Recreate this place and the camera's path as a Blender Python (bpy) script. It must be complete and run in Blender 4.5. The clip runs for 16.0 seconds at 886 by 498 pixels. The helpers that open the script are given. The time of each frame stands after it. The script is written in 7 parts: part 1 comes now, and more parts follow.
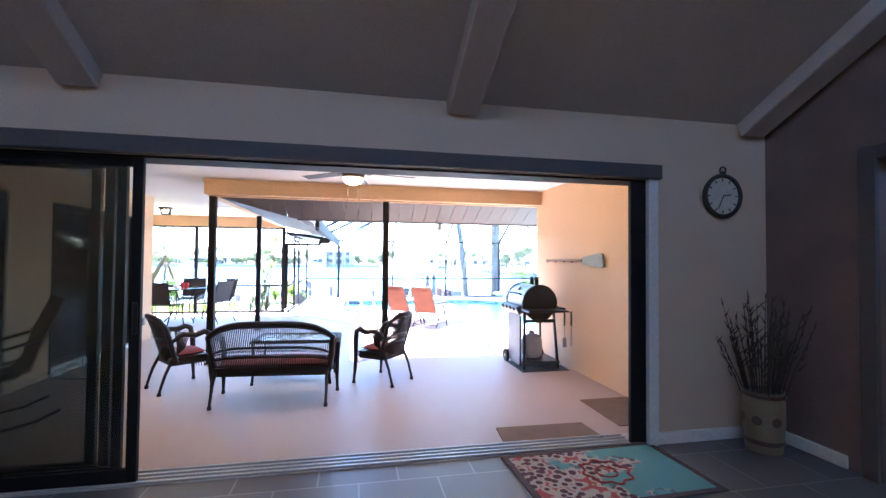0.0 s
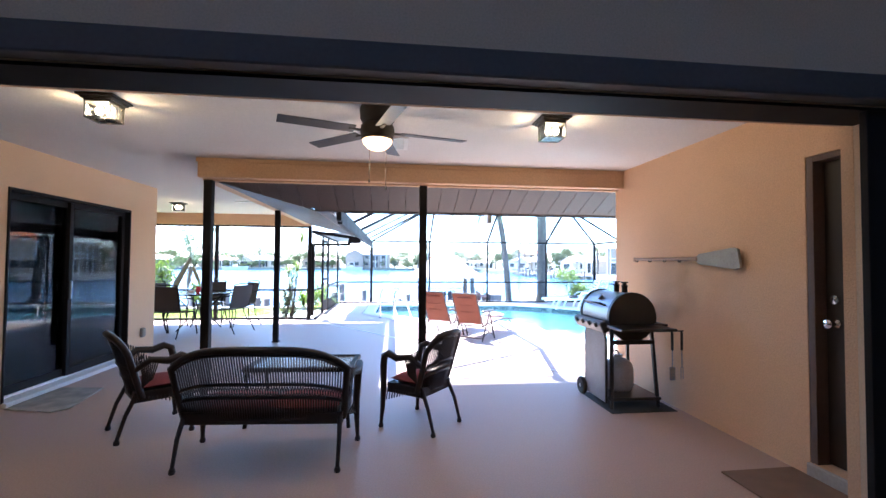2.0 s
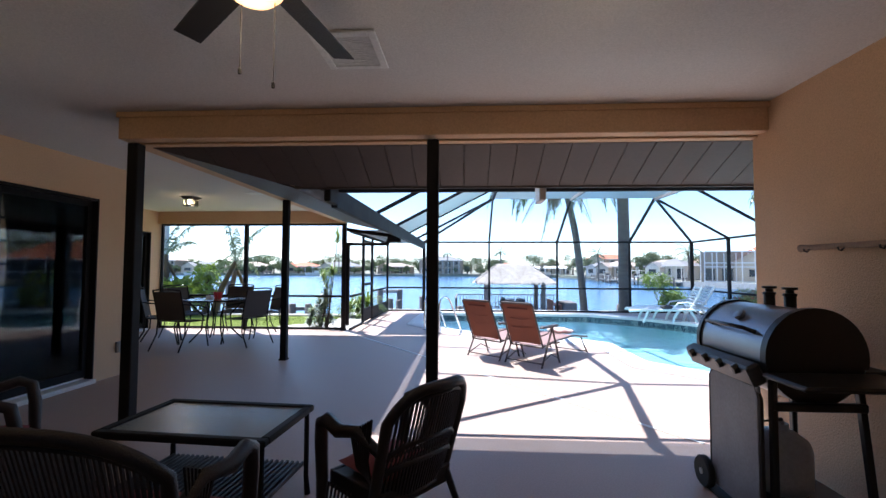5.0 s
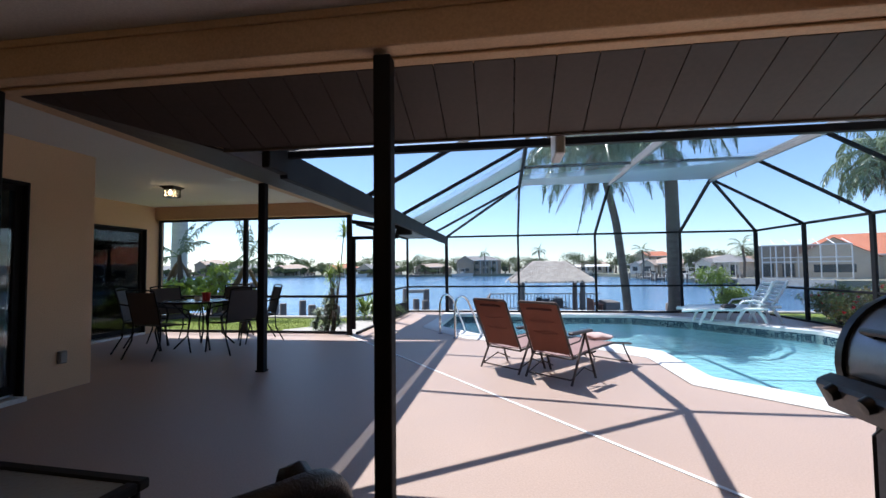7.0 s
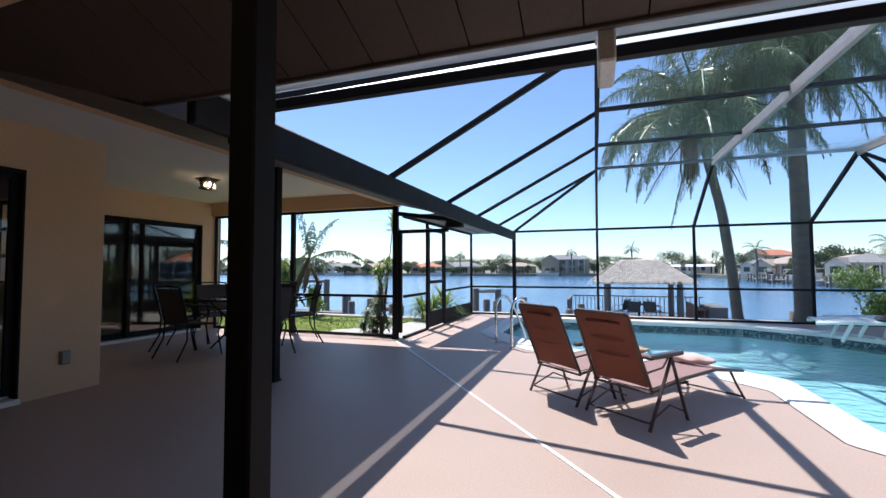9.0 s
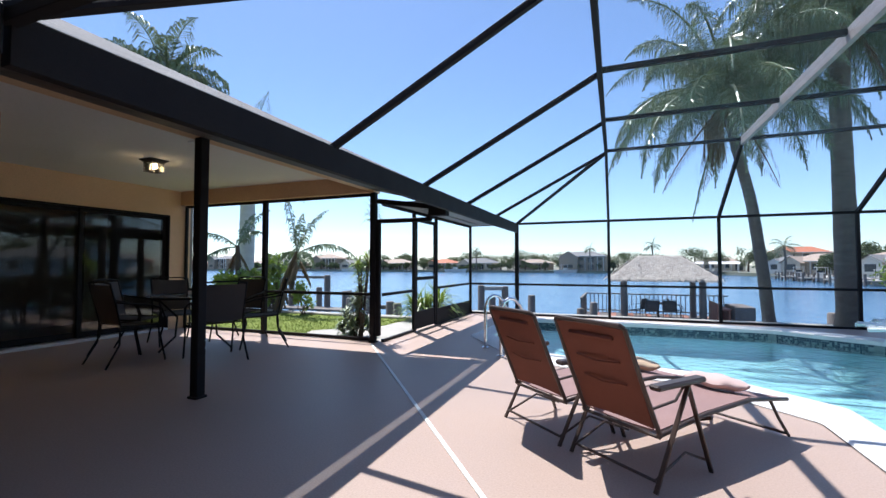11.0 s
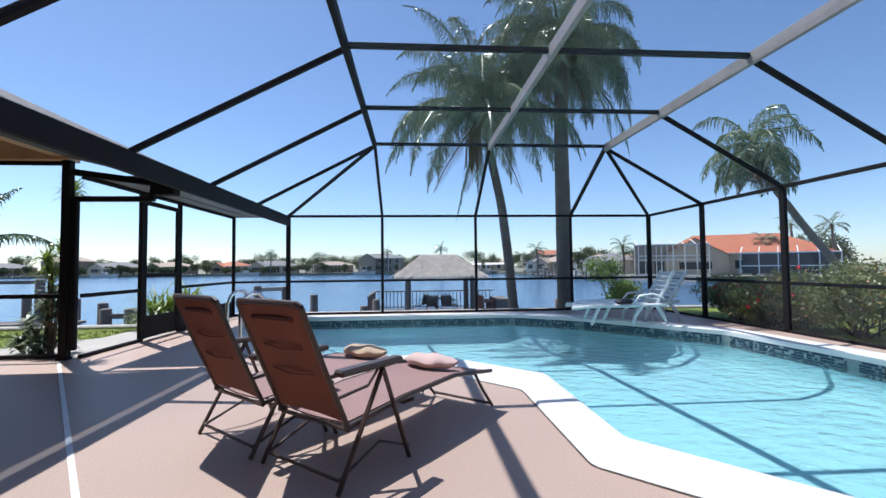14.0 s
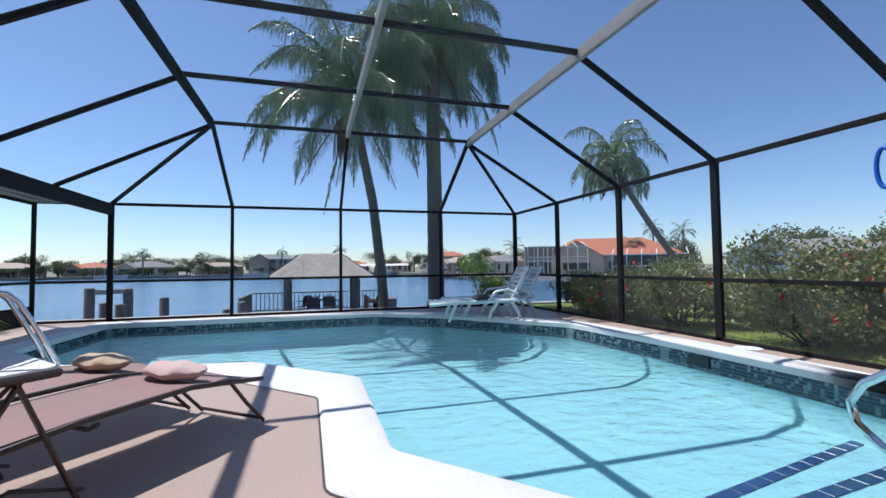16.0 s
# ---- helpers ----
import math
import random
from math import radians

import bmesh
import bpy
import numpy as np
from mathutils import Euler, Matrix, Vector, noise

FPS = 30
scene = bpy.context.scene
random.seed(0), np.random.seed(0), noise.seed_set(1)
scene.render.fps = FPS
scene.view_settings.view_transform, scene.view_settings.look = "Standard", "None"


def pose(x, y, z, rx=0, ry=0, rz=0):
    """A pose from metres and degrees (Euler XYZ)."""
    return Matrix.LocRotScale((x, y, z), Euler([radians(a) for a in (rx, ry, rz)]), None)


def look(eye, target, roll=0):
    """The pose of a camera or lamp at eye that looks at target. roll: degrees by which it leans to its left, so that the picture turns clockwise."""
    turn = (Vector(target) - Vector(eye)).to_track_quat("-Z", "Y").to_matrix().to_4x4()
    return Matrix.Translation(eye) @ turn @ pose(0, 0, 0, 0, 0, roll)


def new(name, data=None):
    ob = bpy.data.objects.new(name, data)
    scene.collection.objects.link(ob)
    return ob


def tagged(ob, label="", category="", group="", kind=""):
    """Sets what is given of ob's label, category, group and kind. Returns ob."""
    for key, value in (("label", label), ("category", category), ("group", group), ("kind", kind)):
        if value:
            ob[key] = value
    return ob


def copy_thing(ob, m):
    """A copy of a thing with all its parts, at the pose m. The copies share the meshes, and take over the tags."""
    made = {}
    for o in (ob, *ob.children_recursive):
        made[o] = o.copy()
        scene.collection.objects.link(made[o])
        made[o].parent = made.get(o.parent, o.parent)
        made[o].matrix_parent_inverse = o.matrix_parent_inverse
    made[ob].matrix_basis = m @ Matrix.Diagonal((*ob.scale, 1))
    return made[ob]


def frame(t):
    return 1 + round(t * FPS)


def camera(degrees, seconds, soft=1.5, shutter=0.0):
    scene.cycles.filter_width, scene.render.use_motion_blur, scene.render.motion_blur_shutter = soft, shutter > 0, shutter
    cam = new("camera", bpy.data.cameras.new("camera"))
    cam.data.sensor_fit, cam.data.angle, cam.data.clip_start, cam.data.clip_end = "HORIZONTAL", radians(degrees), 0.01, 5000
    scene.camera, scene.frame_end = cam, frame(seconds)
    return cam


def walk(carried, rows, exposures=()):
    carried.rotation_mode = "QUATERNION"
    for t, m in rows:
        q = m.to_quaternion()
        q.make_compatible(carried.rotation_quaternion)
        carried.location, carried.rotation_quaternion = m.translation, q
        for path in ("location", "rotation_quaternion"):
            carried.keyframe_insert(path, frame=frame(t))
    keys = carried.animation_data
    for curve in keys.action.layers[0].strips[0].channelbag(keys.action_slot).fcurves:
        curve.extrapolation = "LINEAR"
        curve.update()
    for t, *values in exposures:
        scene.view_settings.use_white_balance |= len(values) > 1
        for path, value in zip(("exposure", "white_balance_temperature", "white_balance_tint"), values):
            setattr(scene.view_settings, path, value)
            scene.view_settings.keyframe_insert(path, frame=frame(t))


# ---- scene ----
import itertools

SKY, SUN, LAMP = 0.132, 5.0, 2.0
EXPOSURES = [(0.0, 4.3, 5450, 12), (1.0, 3.75, 5450, 12), (1.5, 3.4, 5450, 12), (2.5, 2.95, 5450, 12), (3.5, 2.3, 5550, 11), (4.5, 1.7, 5650, 10), (7.0, 0.65, 5900, 10), (11.0, 0.65, 5950, 10), (12.5, 0.66, 5950, 10), (14.0, 0.35, 5950, 10), (16.0, 0.15, 5900, 10)]
cam = camera(91.0, 16.0)
PATH = [
    (0, (-0.033, -0.792, 1.398), (0.357, 1.169, 1.447), 0.5),
    (0.5, (-0.005, -0.434, 1.399), (0.319, 1.539, 1.44), 0.3),
    (1, (-0.032, -0.074, 1.357), (0.261, 1.904, 1.412), 0.5),
    (1.5, (-0.019, 0.26, 1.363), (0.245, 2.241, 1.418), 0.4),
    (2, (0.037, 0.593, 1.356), (0.268, 2.579, 1.418), 0.4),
    (2.5, (0.06, 0.903, 1.328), (0.252, 2.892, 1.4), 0.4),
    (3, (0.126, 1.19, 1.325), (0.265, 3.183, 1.396), 0.3),
    (3.5, (0.224, 1.471, 1.301), (0.277, 3.469, 1.38), 0.3),
    (4, (0.36, 1.749, 1.301), (0.334, 3.747, 1.383), 0.3),
    (4.5, (0.508, 2.015, 1.288), (0.43, 4.011, 1.375), 0.3),
    (7, (0.948, 3.434, 1.178), (0.665, 5.411, 1.269), -0.6),
    (7.5, (1.047, 3.702, 1.151), (0.655, 5.661, 1.248), -0.6),
    (8, (1.083, 3.982, 1.159), (0.595, 5.919, 1.251), -0.5),
    (8.5, (1.166, 4.261, 1.156), (0.577, 6.17, 1.250), -0.4),
    (11, (1.407, 5.535, 1.125), (0.673, 7.394, 1.198), -0.0),
    (11.5, (1.481, 5.725, 1.107), (0.758, 7.587, 1.182), 0.0),
    (12, (1.546, 5.846, 1.092), (0.891, 7.734, 1.169), -0.0),
    (12.5, (1.591, 5.891, 1.066), (1.097, 7.828, 1.143), -0.1),
    (13, (1.644, 5.932, 1.024), (1.354, 7.909, 1.105), -0.2),
    (13.5, (1.717, 5.978, 0.991), (1.659, 7.976, 1.073), -0.4),
    (14, (1.896, 6.025, 0.973), (2.042, 8.018, 1.053), -0.6),
    (14.5, (2.107, 6.067, 0.955), (2.394, 8.045, 1.033), -0.7),
    (15, (2.295, 6.148, 0.911), (2.715, 8.101, 0.993), -0.7),
    (15.5, (2.502, 6.225, 0.898), (3.025, 8.154, 0.979), -0.6),
    (16, (2.708, 6.31, 0.878), (3.288, 8.222, 0.959), -0.7),
]
walk(cam, [(t, look(eye, target, roll)) for t, eye, target, roll in PATH], EXPOSURES)

# ---- light ----
world = bpy.data.worlds.new("world")
scene.world = world
world.use_nodes = True
wn = world.node_tree.nodes
sky = wn.new("ShaderNodeTexSky")
sky.sky_type, sky.sun_disc = "NISHITA", False
SUN_DIR = Vector((-0.357, 0.36, 1.0)).normalized()
sky.sun_elevation = math.asin(SUN_DIR.z)
sky.sun_rotation = math.atan2(SUN_DIR.x, SUN_DIR.y)
sky.air_density, sky.dust_density, sky.ozone_density = 0.85, 0.3, 3.0
world.node_tree.links.new(sky.outputs[0], wn["Background"].inputs[0])
wn["Background"].inputs[1].default_value = SKY
sun = new("sun", bpy.data.lights.new("sun", "SUN"))
sun.data.energy, sun.data.angle, sun.data.color = SUN, radians(0.5), (1.0, 0.95, 0.88)
sun.matrix_world = look(SUN_DIR * 50, (0, 0, 0))


# ---- materials ----
def surface(name, a, b=None, rough=0.7, metal=0.0, scale=3.0, fine=60.0, bump=0.15, depth=0.004, spec=0.5, mottle=0.5, coat=0.0, stretch=(1, 1, 1)):
    """A procedural paint, wood, stone or metal: two colours mixed at a large and a fine scale, with relief."""
    m = bpy.data.materials.new(name)
    m.use_nodes = True
    nt = m.node_tree
    n, l = nt.nodes, nt.links
    p = n["Principled BSDF"]
    b = b or tuple(c * 0.8 for c in a)
    tc = n.new("ShaderNodeTexCoord")
    mp = n.new("ShaderNodeMapping")
    mp.inputs["Scale"].default_value = stretch
    l.new(tc.outputs["Object"], mp.inputs[0])
    big, small = n.new("ShaderNodeTexNoise"), n.new("ShaderNodeTexNoise")
    big.inputs["Scale"].default_value, big.inputs["Detail"].default_value = scale, 5
    small.inputs["Scale"].default_value, small.inputs["Detail"].default_value = fine, 3
    for t in (big, small):
        l.new(mp.outputs[0], t.inputs["Vector"])
    ramp = n.new("ShaderNodeValToRGB")
    ramp.color_ramp.elements[0].position, ramp.color_ramp.elements[1].position = 0.5 - mottle / 2, 0.5 + mottle / 2
    l.new(big.outputs[0], ramp.inputs[0])
    mix = n.new("ShaderNodeMix")
    mix.data_type = "RGBA"
    mix.inputs[6].default_value, mix.inputs[7].default_value = (*b, 1), (*a, 1)
    l.new(ramp.outputs[0], mix.inputs[0])
    mix2 = n.new("ShaderNodeMix")
    mix2.data_type, mix2.blend_type = "RGBA", "MULTIPLY"
    mix2.inputs[0].default_value = 0.35
    l.new(mix.outputs[2], mix2.inputs[6])
    l.new(small.outputs[0], mix2.inputs[7])
    gain = n.new("ShaderNodeMix")
    gain.data_type, gain.blend_type = "RGBA", "MULTIPLY"
    gain.inputs[0].default_value, gain.inputs[7].default_value = 1.0, (1.2, 1.2, 1.2, 1)
    l.new(mix2.outputs[2], gain.inputs[6])
    l.new(gain.outputs[2], p.inputs["Base Color"])
    rr = n.new("ShaderNodeMapRange")
    rr.inputs[3].default_value, rr.inputs[4].default_value = max(0.02, rough - 0.08), min(1, rough + 0.08)
    l.new(big.outputs[0], rr.inputs[0])
    l.new(rr.outputs[0], p.inputs["Roughness"])
    p.inputs["Metallic"].default_value = metal
    p.inputs["Specular IOR Level"].default_value = spec
    p.inputs["Coat Weight"].default_value = coat
    if bump:
        bp = n.new("ShaderNodeBump")
        bp.inputs["Strength"].default_value, bp.inputs["Distance"].default_value = bump, depth
        l.new(small.outputs[0], bp.inputs["Height"])
        l.new(bp.outputs[0], p.inputs["Normal"])
    return m


def shingle_like(name, a, b, mortar, bw, bh, rough=0.8, bump=0.6, msize=0.01, axis=0, squash=1.0):
    """Courses of rectangular pieces, for surfaces that stay far off or whose pieces are small."""
    m = surface(name, a, b, rough)
    nt = m.node_tree
    n, l = nt.nodes, nt.links
    br = n.new("ShaderNodeTexBrick")
    br.inputs["Color1"].default_value, br.inputs["Color2"].default_value, br.inputs["Mortar"].default_value = (*a, 1), (*b, 1), (*mortar, 1)
    br.inputs["Scale"].default_value = 1.0
    br.inputs["Brick Width"].default_value, br.inputs["Row Height"].default_value, br.inputs["Mortar Size"].default_value = bw, bh, msize
    tc = n.new("ShaderNodeTexCoord")
    mp = n.new("ShaderNodeMapping")
    if axis == 1:
        mp.inputs["Rotation"].default_value = (0, 0, radians(90))
    elif axis == 2:
        mp.inputs["Rotation"].default_value = (radians(90), 0, 0)
    l.new(tc.outputs["Object"], mp.inputs[0])
    l.new(mp.outputs[0], br.inputs[0])
    l.new(br.outputs[0], n["Principled BSDF"].inputs["Base Color"])
    bp = n.new("ShaderNodeBump")
    bp.inputs["Strength"].default_value, bp.inputs["Distance"].default_value, bp.invert = bump, 0.01, True
    l.new(br.outputs[1], bp.inputs["Height"])
    l.new(bp.outputs[0], n["Principled BSDF"].inputs["Normal"])
    return m


def glowing(name, colour, strength):
    m = bpy.data.materials.new(name)
    m.use_nodes = True
    p = m.node_tree.nodes["Principled BSDF"]
    p.inputs["Base Color"].default_value = (*colour, 1)
    p.inputs["Emission Color"].default_value = (*colour, 1)
    p.inputs["Emission Strength"].default_value = strength
    return m


def sheet(name, tint, gloss_rough, reflect_ior, base=None, base_part=0.0, ripple=None):
    """A clear sheet: light passes straight through, tinted, and its face mirrors by Fresnel."""
    m = bpy.data.materials.new(name)
    m.use_nodes = True
    nt = m.node_tree
    n, l = nt.nodes, nt.links
    n.remove(n["Principled BSDF"])
    out = n["Material Output"]
    tr, gl, fr, mx = n.new("ShaderNodeBsdfTransparent"), n.new("ShaderNodeBsdfGlossy"), n.new("ShaderNodeFresnel"), n.new("ShaderNodeMixShader")
    tr.inputs[0].default_value = (*tint, 1)
    gl.inputs["Roughness"].default_value = gloss_rough
    fr.inputs[0].default_value = reflect_ior
    body = tr.outputs[0]
    if base:
        df, mb = n.new("ShaderNodeBsdfDiffuse"), n.new("ShaderNodeMixShader")
        df.inputs[0].default_value = (*base, 1)
        mb.inputs[0].default_value = base_part
        l.new(tr.outputs[0], mb.inputs[1]), l.new(df.outputs[0], mb.inputs[2])
        body = mb.outputs[0]
    l.new(fr.outputs[0], mx.inputs[0]), l.new(body, mx.inputs[1]), l.new(gl.outputs[0], mx.inputs[2])
    l.new(mx.outputs[0], out.inputs[0])
    if ripple:
        tc, mp, ns, bp = n.new("ShaderNodeTexCoord"), n.new("ShaderNodeMapping"), n.new("ShaderNodeTexNoise"), n.new("ShaderNodeBump")
        mp.inputs["Scale"].default_value = ripple[2]
        ns.inputs["Scale"].default_value, ns.inputs["Detail"].default_value = ripple[0], 4
        bp.inputs["Strength"].default_value, bp.inputs["Distance"].default_value = 1.0, ripple[1]
        l.new(tc.outputs["Object"], mp.inputs[0]), l.new(mp.outputs[0], ns.inputs[0]), l.new(ns.outputs[0], bp.inputs["Height"])
        l.new(bp.outputs[0], gl.inputs["Normal"]), l.new(bp.outputs[0], fr.inputs["Normal"])
    return m


STUCCO = surface("tan_stucco", (0.72, 0.49, 0.31), (0.64, 0.42, 0.26), 0.85, scale=1.2, fine=110, bump=0.8, depth=0.008, mottle=0.9, spec=0.2)
BEAM_PAINT = surface("tan_trim_paint", (0.62, 0.40, 0.24), (0.55, 0.35, 0.21), 0.7, scale=2, fine=70, bump=0.3, spec=0.3)
ROOM_WALL = surface("room_wall_paint", (0.66, 0.51, 0.37), (0.60, 0.46, 0.33), 0.85, scale=1.5, fine=120, bump=0.25, spec=0.2)
ROOM_CEIL = surface("room_ceiling_paint", (0.58, 0.51, 0.45), (0.53, 0.46, 0.41), 0.9, fine=90, spec=0.2)
CEIL = surface("ceiling_paint", (0.70, 0.66, 0.63), (0.63, 0.59, 0.56), 0.9, scale=1.0, fine=110, bump=0.4, spec=0.2, mottle=0.8)
DECK = surface("painted_concrete_deck", (0.47, 0.34, 0.275), (0.40, 0.295, 0.245), 0.5, scale=0.9, fine=90, bump=0.35, depth=0.003, mottle=0.8, spec=0.35)
COPING = surface("white_coping_paint", (0.74, 0.72, 0.69), (0.66, 0.64, 0.61), 0.65, scale=2.5, fine=80, bump=0.3)
SOFFIT = surface("brown_soffit", (0.068, 0.050, 0.044), (0.052, 0.038, 0.033), 0.6, scale=3, fine=40, stretch=(1, 1, 1))
BRONZE = surface("dark_bronze_aluminium", (0.016, 0.0145, 0.016), (0.020, 0.018, 0.018), 0.6, scale=4, fine=120, bump=0.05, spec=0.1)
# plain grey for the metal pan; on rafters it stands for silvery reflection
BEAM_GREY = surface("grey_aluminium_and_sheen", (0.30, 0.27, 0.26), (0.22, 0.20, 0.19), 0.5, scale=6, fine=60, bump=0.1)
BRACKET = surface("pale_metal_bracket", (0.6, 0.58, 0.56), None, 0.5)
TRACK = surface("aluminium_track", (0.62, 0.62, 0.63), (0.5, 0.5, 0.5), 0.4, metal=0.6, fine=90, bump=0.1)
WHITE = surface("white_trim_paint", (0.78, 0.76, 0.73), (0.7, 0.68, 0.65), 0.55, fine=50, bump=0.1)
HEADER = surface("grey_header_paint", (0.11, 0.095, 0.09), (0.09, 0.08, 0.075), 0.7, fine=50, bump=0.1)
TILE = shingle_like("grey_floor_tile", (0.16, 0.16, 0.17), (0.13, 0.13, 0.14), (0.28, 0.28, 0.28), 0.5, 0.5, 0.35, 0.3, 0.006)
GLASS = sheet("window_glass", (0.89, 0.90, 0.88), 0.02, 1.5)
PANEL = sheet("pale_roof_panel", (0.72, 0.75, 0.78), 0.25, 1.4, (0.7, 0.72, 0.74), 0.35)
SCREEN = sheet("insect_screen", (0.93, 0.94, 0.95), 0.5, 1.02, (0.35, 0.37, 0.40), 0.07)
POOL_WATER = sheet("pool_water", (0.87, 0.98, 0.985), 0.10, 1.33, ripple=(6.5, 0.03, (1, 1.3, 1)))
PLASTER = surface("pool_plaster", (0.36, 0.57, 0.62), (0.32, 0.53, 0.58), 0.8, scale=0.8, fine=30, bump=0.1)
STEP_TILE = surface("blue_step_tile", (0.012, 0.035, 0.15), (0.012, 0.025, 0.10), 0.3, fine=20)
SHINGLE = shingle_like("roof_shingle", (0.22, 0.20, 0.19), (0.15, 0.14, 0.135), (0.06, 0.055, 0.05), 0.3, 0.14, 0.9)
CANAL = surface("canal_water", (0.045, 0.12, 0.22), (0.035, 0.10, 0.19), 0.2, scale=0.02, fine=0.9, bump=0.5, depth=0.12, stretch=(0.5, 1, 1))
GRASS = surface("lawn", (0.25, 0.29, 0.075), (0.17, 0.22, 0.05), 0.95, scale=1.5, fine=60, bump=1.0, depth=0.03, spec=0.1)
LAND = surface("far_bank", (0.16, 0.17, 0.10), (0.25, 0.23, 0.19), 0.95, scale=0.08, fine=2)
CONCRETE = surface("grey_concrete", (0.45, 0.42, 0.38), (0.34, 0.32, 0.29), 0.85, scale=2, fine=40)
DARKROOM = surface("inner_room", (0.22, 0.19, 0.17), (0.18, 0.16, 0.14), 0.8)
DOORBROWN = surface("dark_brown_door_paint", (0.03, 0.02, 0.017), (0.022, 0.015, 0.013), 0.45, fine=30, stretch=(1, 1, 0.1))


# ---- mesh tools ----
class Shape:
    """Collects solids into one mesh."""

    def __init__(self):
        self.v, self.f = [], []

    def add(self, vs, fs, m=None):
        k = len(self.v)
        self.v += [tuple(m @ Vector(v)) for v in vs] if m is not None else [tuple(v) for v in vs]
        self.f += [tuple(i + k for i in f) for f in fs]
        return self

    def box(self, a, b, c=0.0, m=None):
        """A box from corner a to corner b with chamfer c."""
        lo, hi = [min(p, q) for p, q in zip(a, b)], [max(p, q) for p, q in zip(a, b)]
        c = min(c, *[(h - l) * 0.45 for l, h in zip(lo, hi)])
        if c <= 0:
            vs = [(x, y, z) for x in (lo[0], hi[0]) for y in (lo[1], hi[1]) for z in (lo[2], hi[2])]
            fs = [(0, 1, 3, 2), (4, 6, 7, 5), (0, 4, 5, 1), (2, 3, 7, 6), (0, 2, 6, 4), (1, 5, 7, 3)]
            return self.add(vs, fs, m)
        ids, vs = {}, []
        for s in itertools.product((0, 1), repeat=3):
            for ax in range(3):
                p = [(hi[i] if s[i] else lo[i]) if i == ax else (hi[i] - c if s[i] else lo[i] + c) for i in range(3)]
                ids[s, ax] = len(vs)
                vs.append(p)
        fs = []
        for ax in range(3):
            u, w = [i for i in range(3) if i != ax]
            for s in (0, 1):
                def key(p, q):
                    k = [0, 0, 0]
                    k[ax], k[u], k[w] = s, p, q
                    return tuple(k)
                fs.append([ids[key(p, q), ax] for p, q in ((0, 0), (1, 0), (1, 1), (0, 1))])
            for su, sw in itertools.product((0, 1), repeat=2):
                k0, k1 = [0, 0, 0], [0, 0, 0]
                k0[u] = k1[u] = su
                k0[w] = k1[w] = sw
                k1[ax] = 1
                k0, k1 = tuple(k0), tuple(k1)
                fs.append([ids[k0, u], ids[k1, u], ids[k1, w], ids[k0, w]])
        for s in itertools.product((0, 1), repeat=3):
            fs.append([ids[s, 0], ids[s, 1], ids[s, 2]])
        return self.add(vs, fs, m)

    def strut(self, p, q, w, h, c=0.0, up=(0, 0, 1)):
        """A bar of width w and height h from p to q."""
        p, q = Vector(p), Vector(q)
        d = q - p
        z = Vector(up)
        if abs(d.normalized().dot(z)) > 0.98:
            z = Vector((0, 1, 0))
        x = d.normalized().cross(z).normalized()
        y = x.cross(d.normalized()).normalized()
        m = Matrix((x, d.normalized(), y)).transposed().to_4x4()
        m.translation = p
        return self.box((-w / 2, 0, -h / 2), (w / 2, d.length, h / 2), c, m)

    def tube(self, pts, r, n=8, loop=False):
        pts = [Vector(p) for p in pts]
        k = len(pts)
        rs = r if isinstance(r, (list, tuple)) else [r] * k
        vs, fs = [], []
        ref = None
        for i, p in enumerate(pts):
            a = pts[(i - 1) % k] if loop or i else p
            b = pts[(i + 1) % k] if loop or i < k - 1 else p
            t = (b - a).normalized()
            if ref is None:
                ref = t.orthogonal().normalized()
            ref = (ref - t * ref.dot(t)).normalized()
            bi = t.cross(ref)
            for j in range(n):
                an = 2 * math.pi * j / n
                vs.append(p + (ref * math.cos(an) + bi * math.sin(an)) * rs[i])
        for i in range(k if loop else k - 1):
            for j in range(n):
                a, b = i * n + j, i * n + (j + 1) % n
                c, d = ((i + 1) % k) * n + (j + 1) % n, ((i + 1) % k) * n + j
                fs.append((a, b, c, d))
        if not loop:
            fs += [tuple(range(n))[::-1], tuple(range((k - 1) * n, k * n))]
        return self.add(vs, fs)

    def lathe(self, prof, n=24, m=None):
        vs, fs = [], []
        for r, z in prof:
            for j in range(n):
                an = 2 * math.pi * j / n
                vs.append((r * math.cos(an), r * math.sin(an), z))
        for i in range(len(prof) - 1):
            for j in range(n):
                fs.append((i * n + j, i * n + (j + 1) % n, (i + 1) * n + (j + 1) % n, (i + 1) * n + j))
        fs += [tuple(range(n))[::-1], tuple(range((len(prof) - 1) * n, len(prof) * n))]
        return self.add(vs, fs, m)

    def prism(self, poly, z0, z1, m=None):
        n = len(poly)
        vs = [(x, y, z0) for x, y in poly] + [(x, y, z1) for x, y in poly]
        fs = [tuple(range(n))[::-1], tuple(range(n, 2 * n))] + [(i, (i + 1) % n, n + (i + 1) % n, n + i) for i in range(n)]
        return self.add(vs, fs, m)

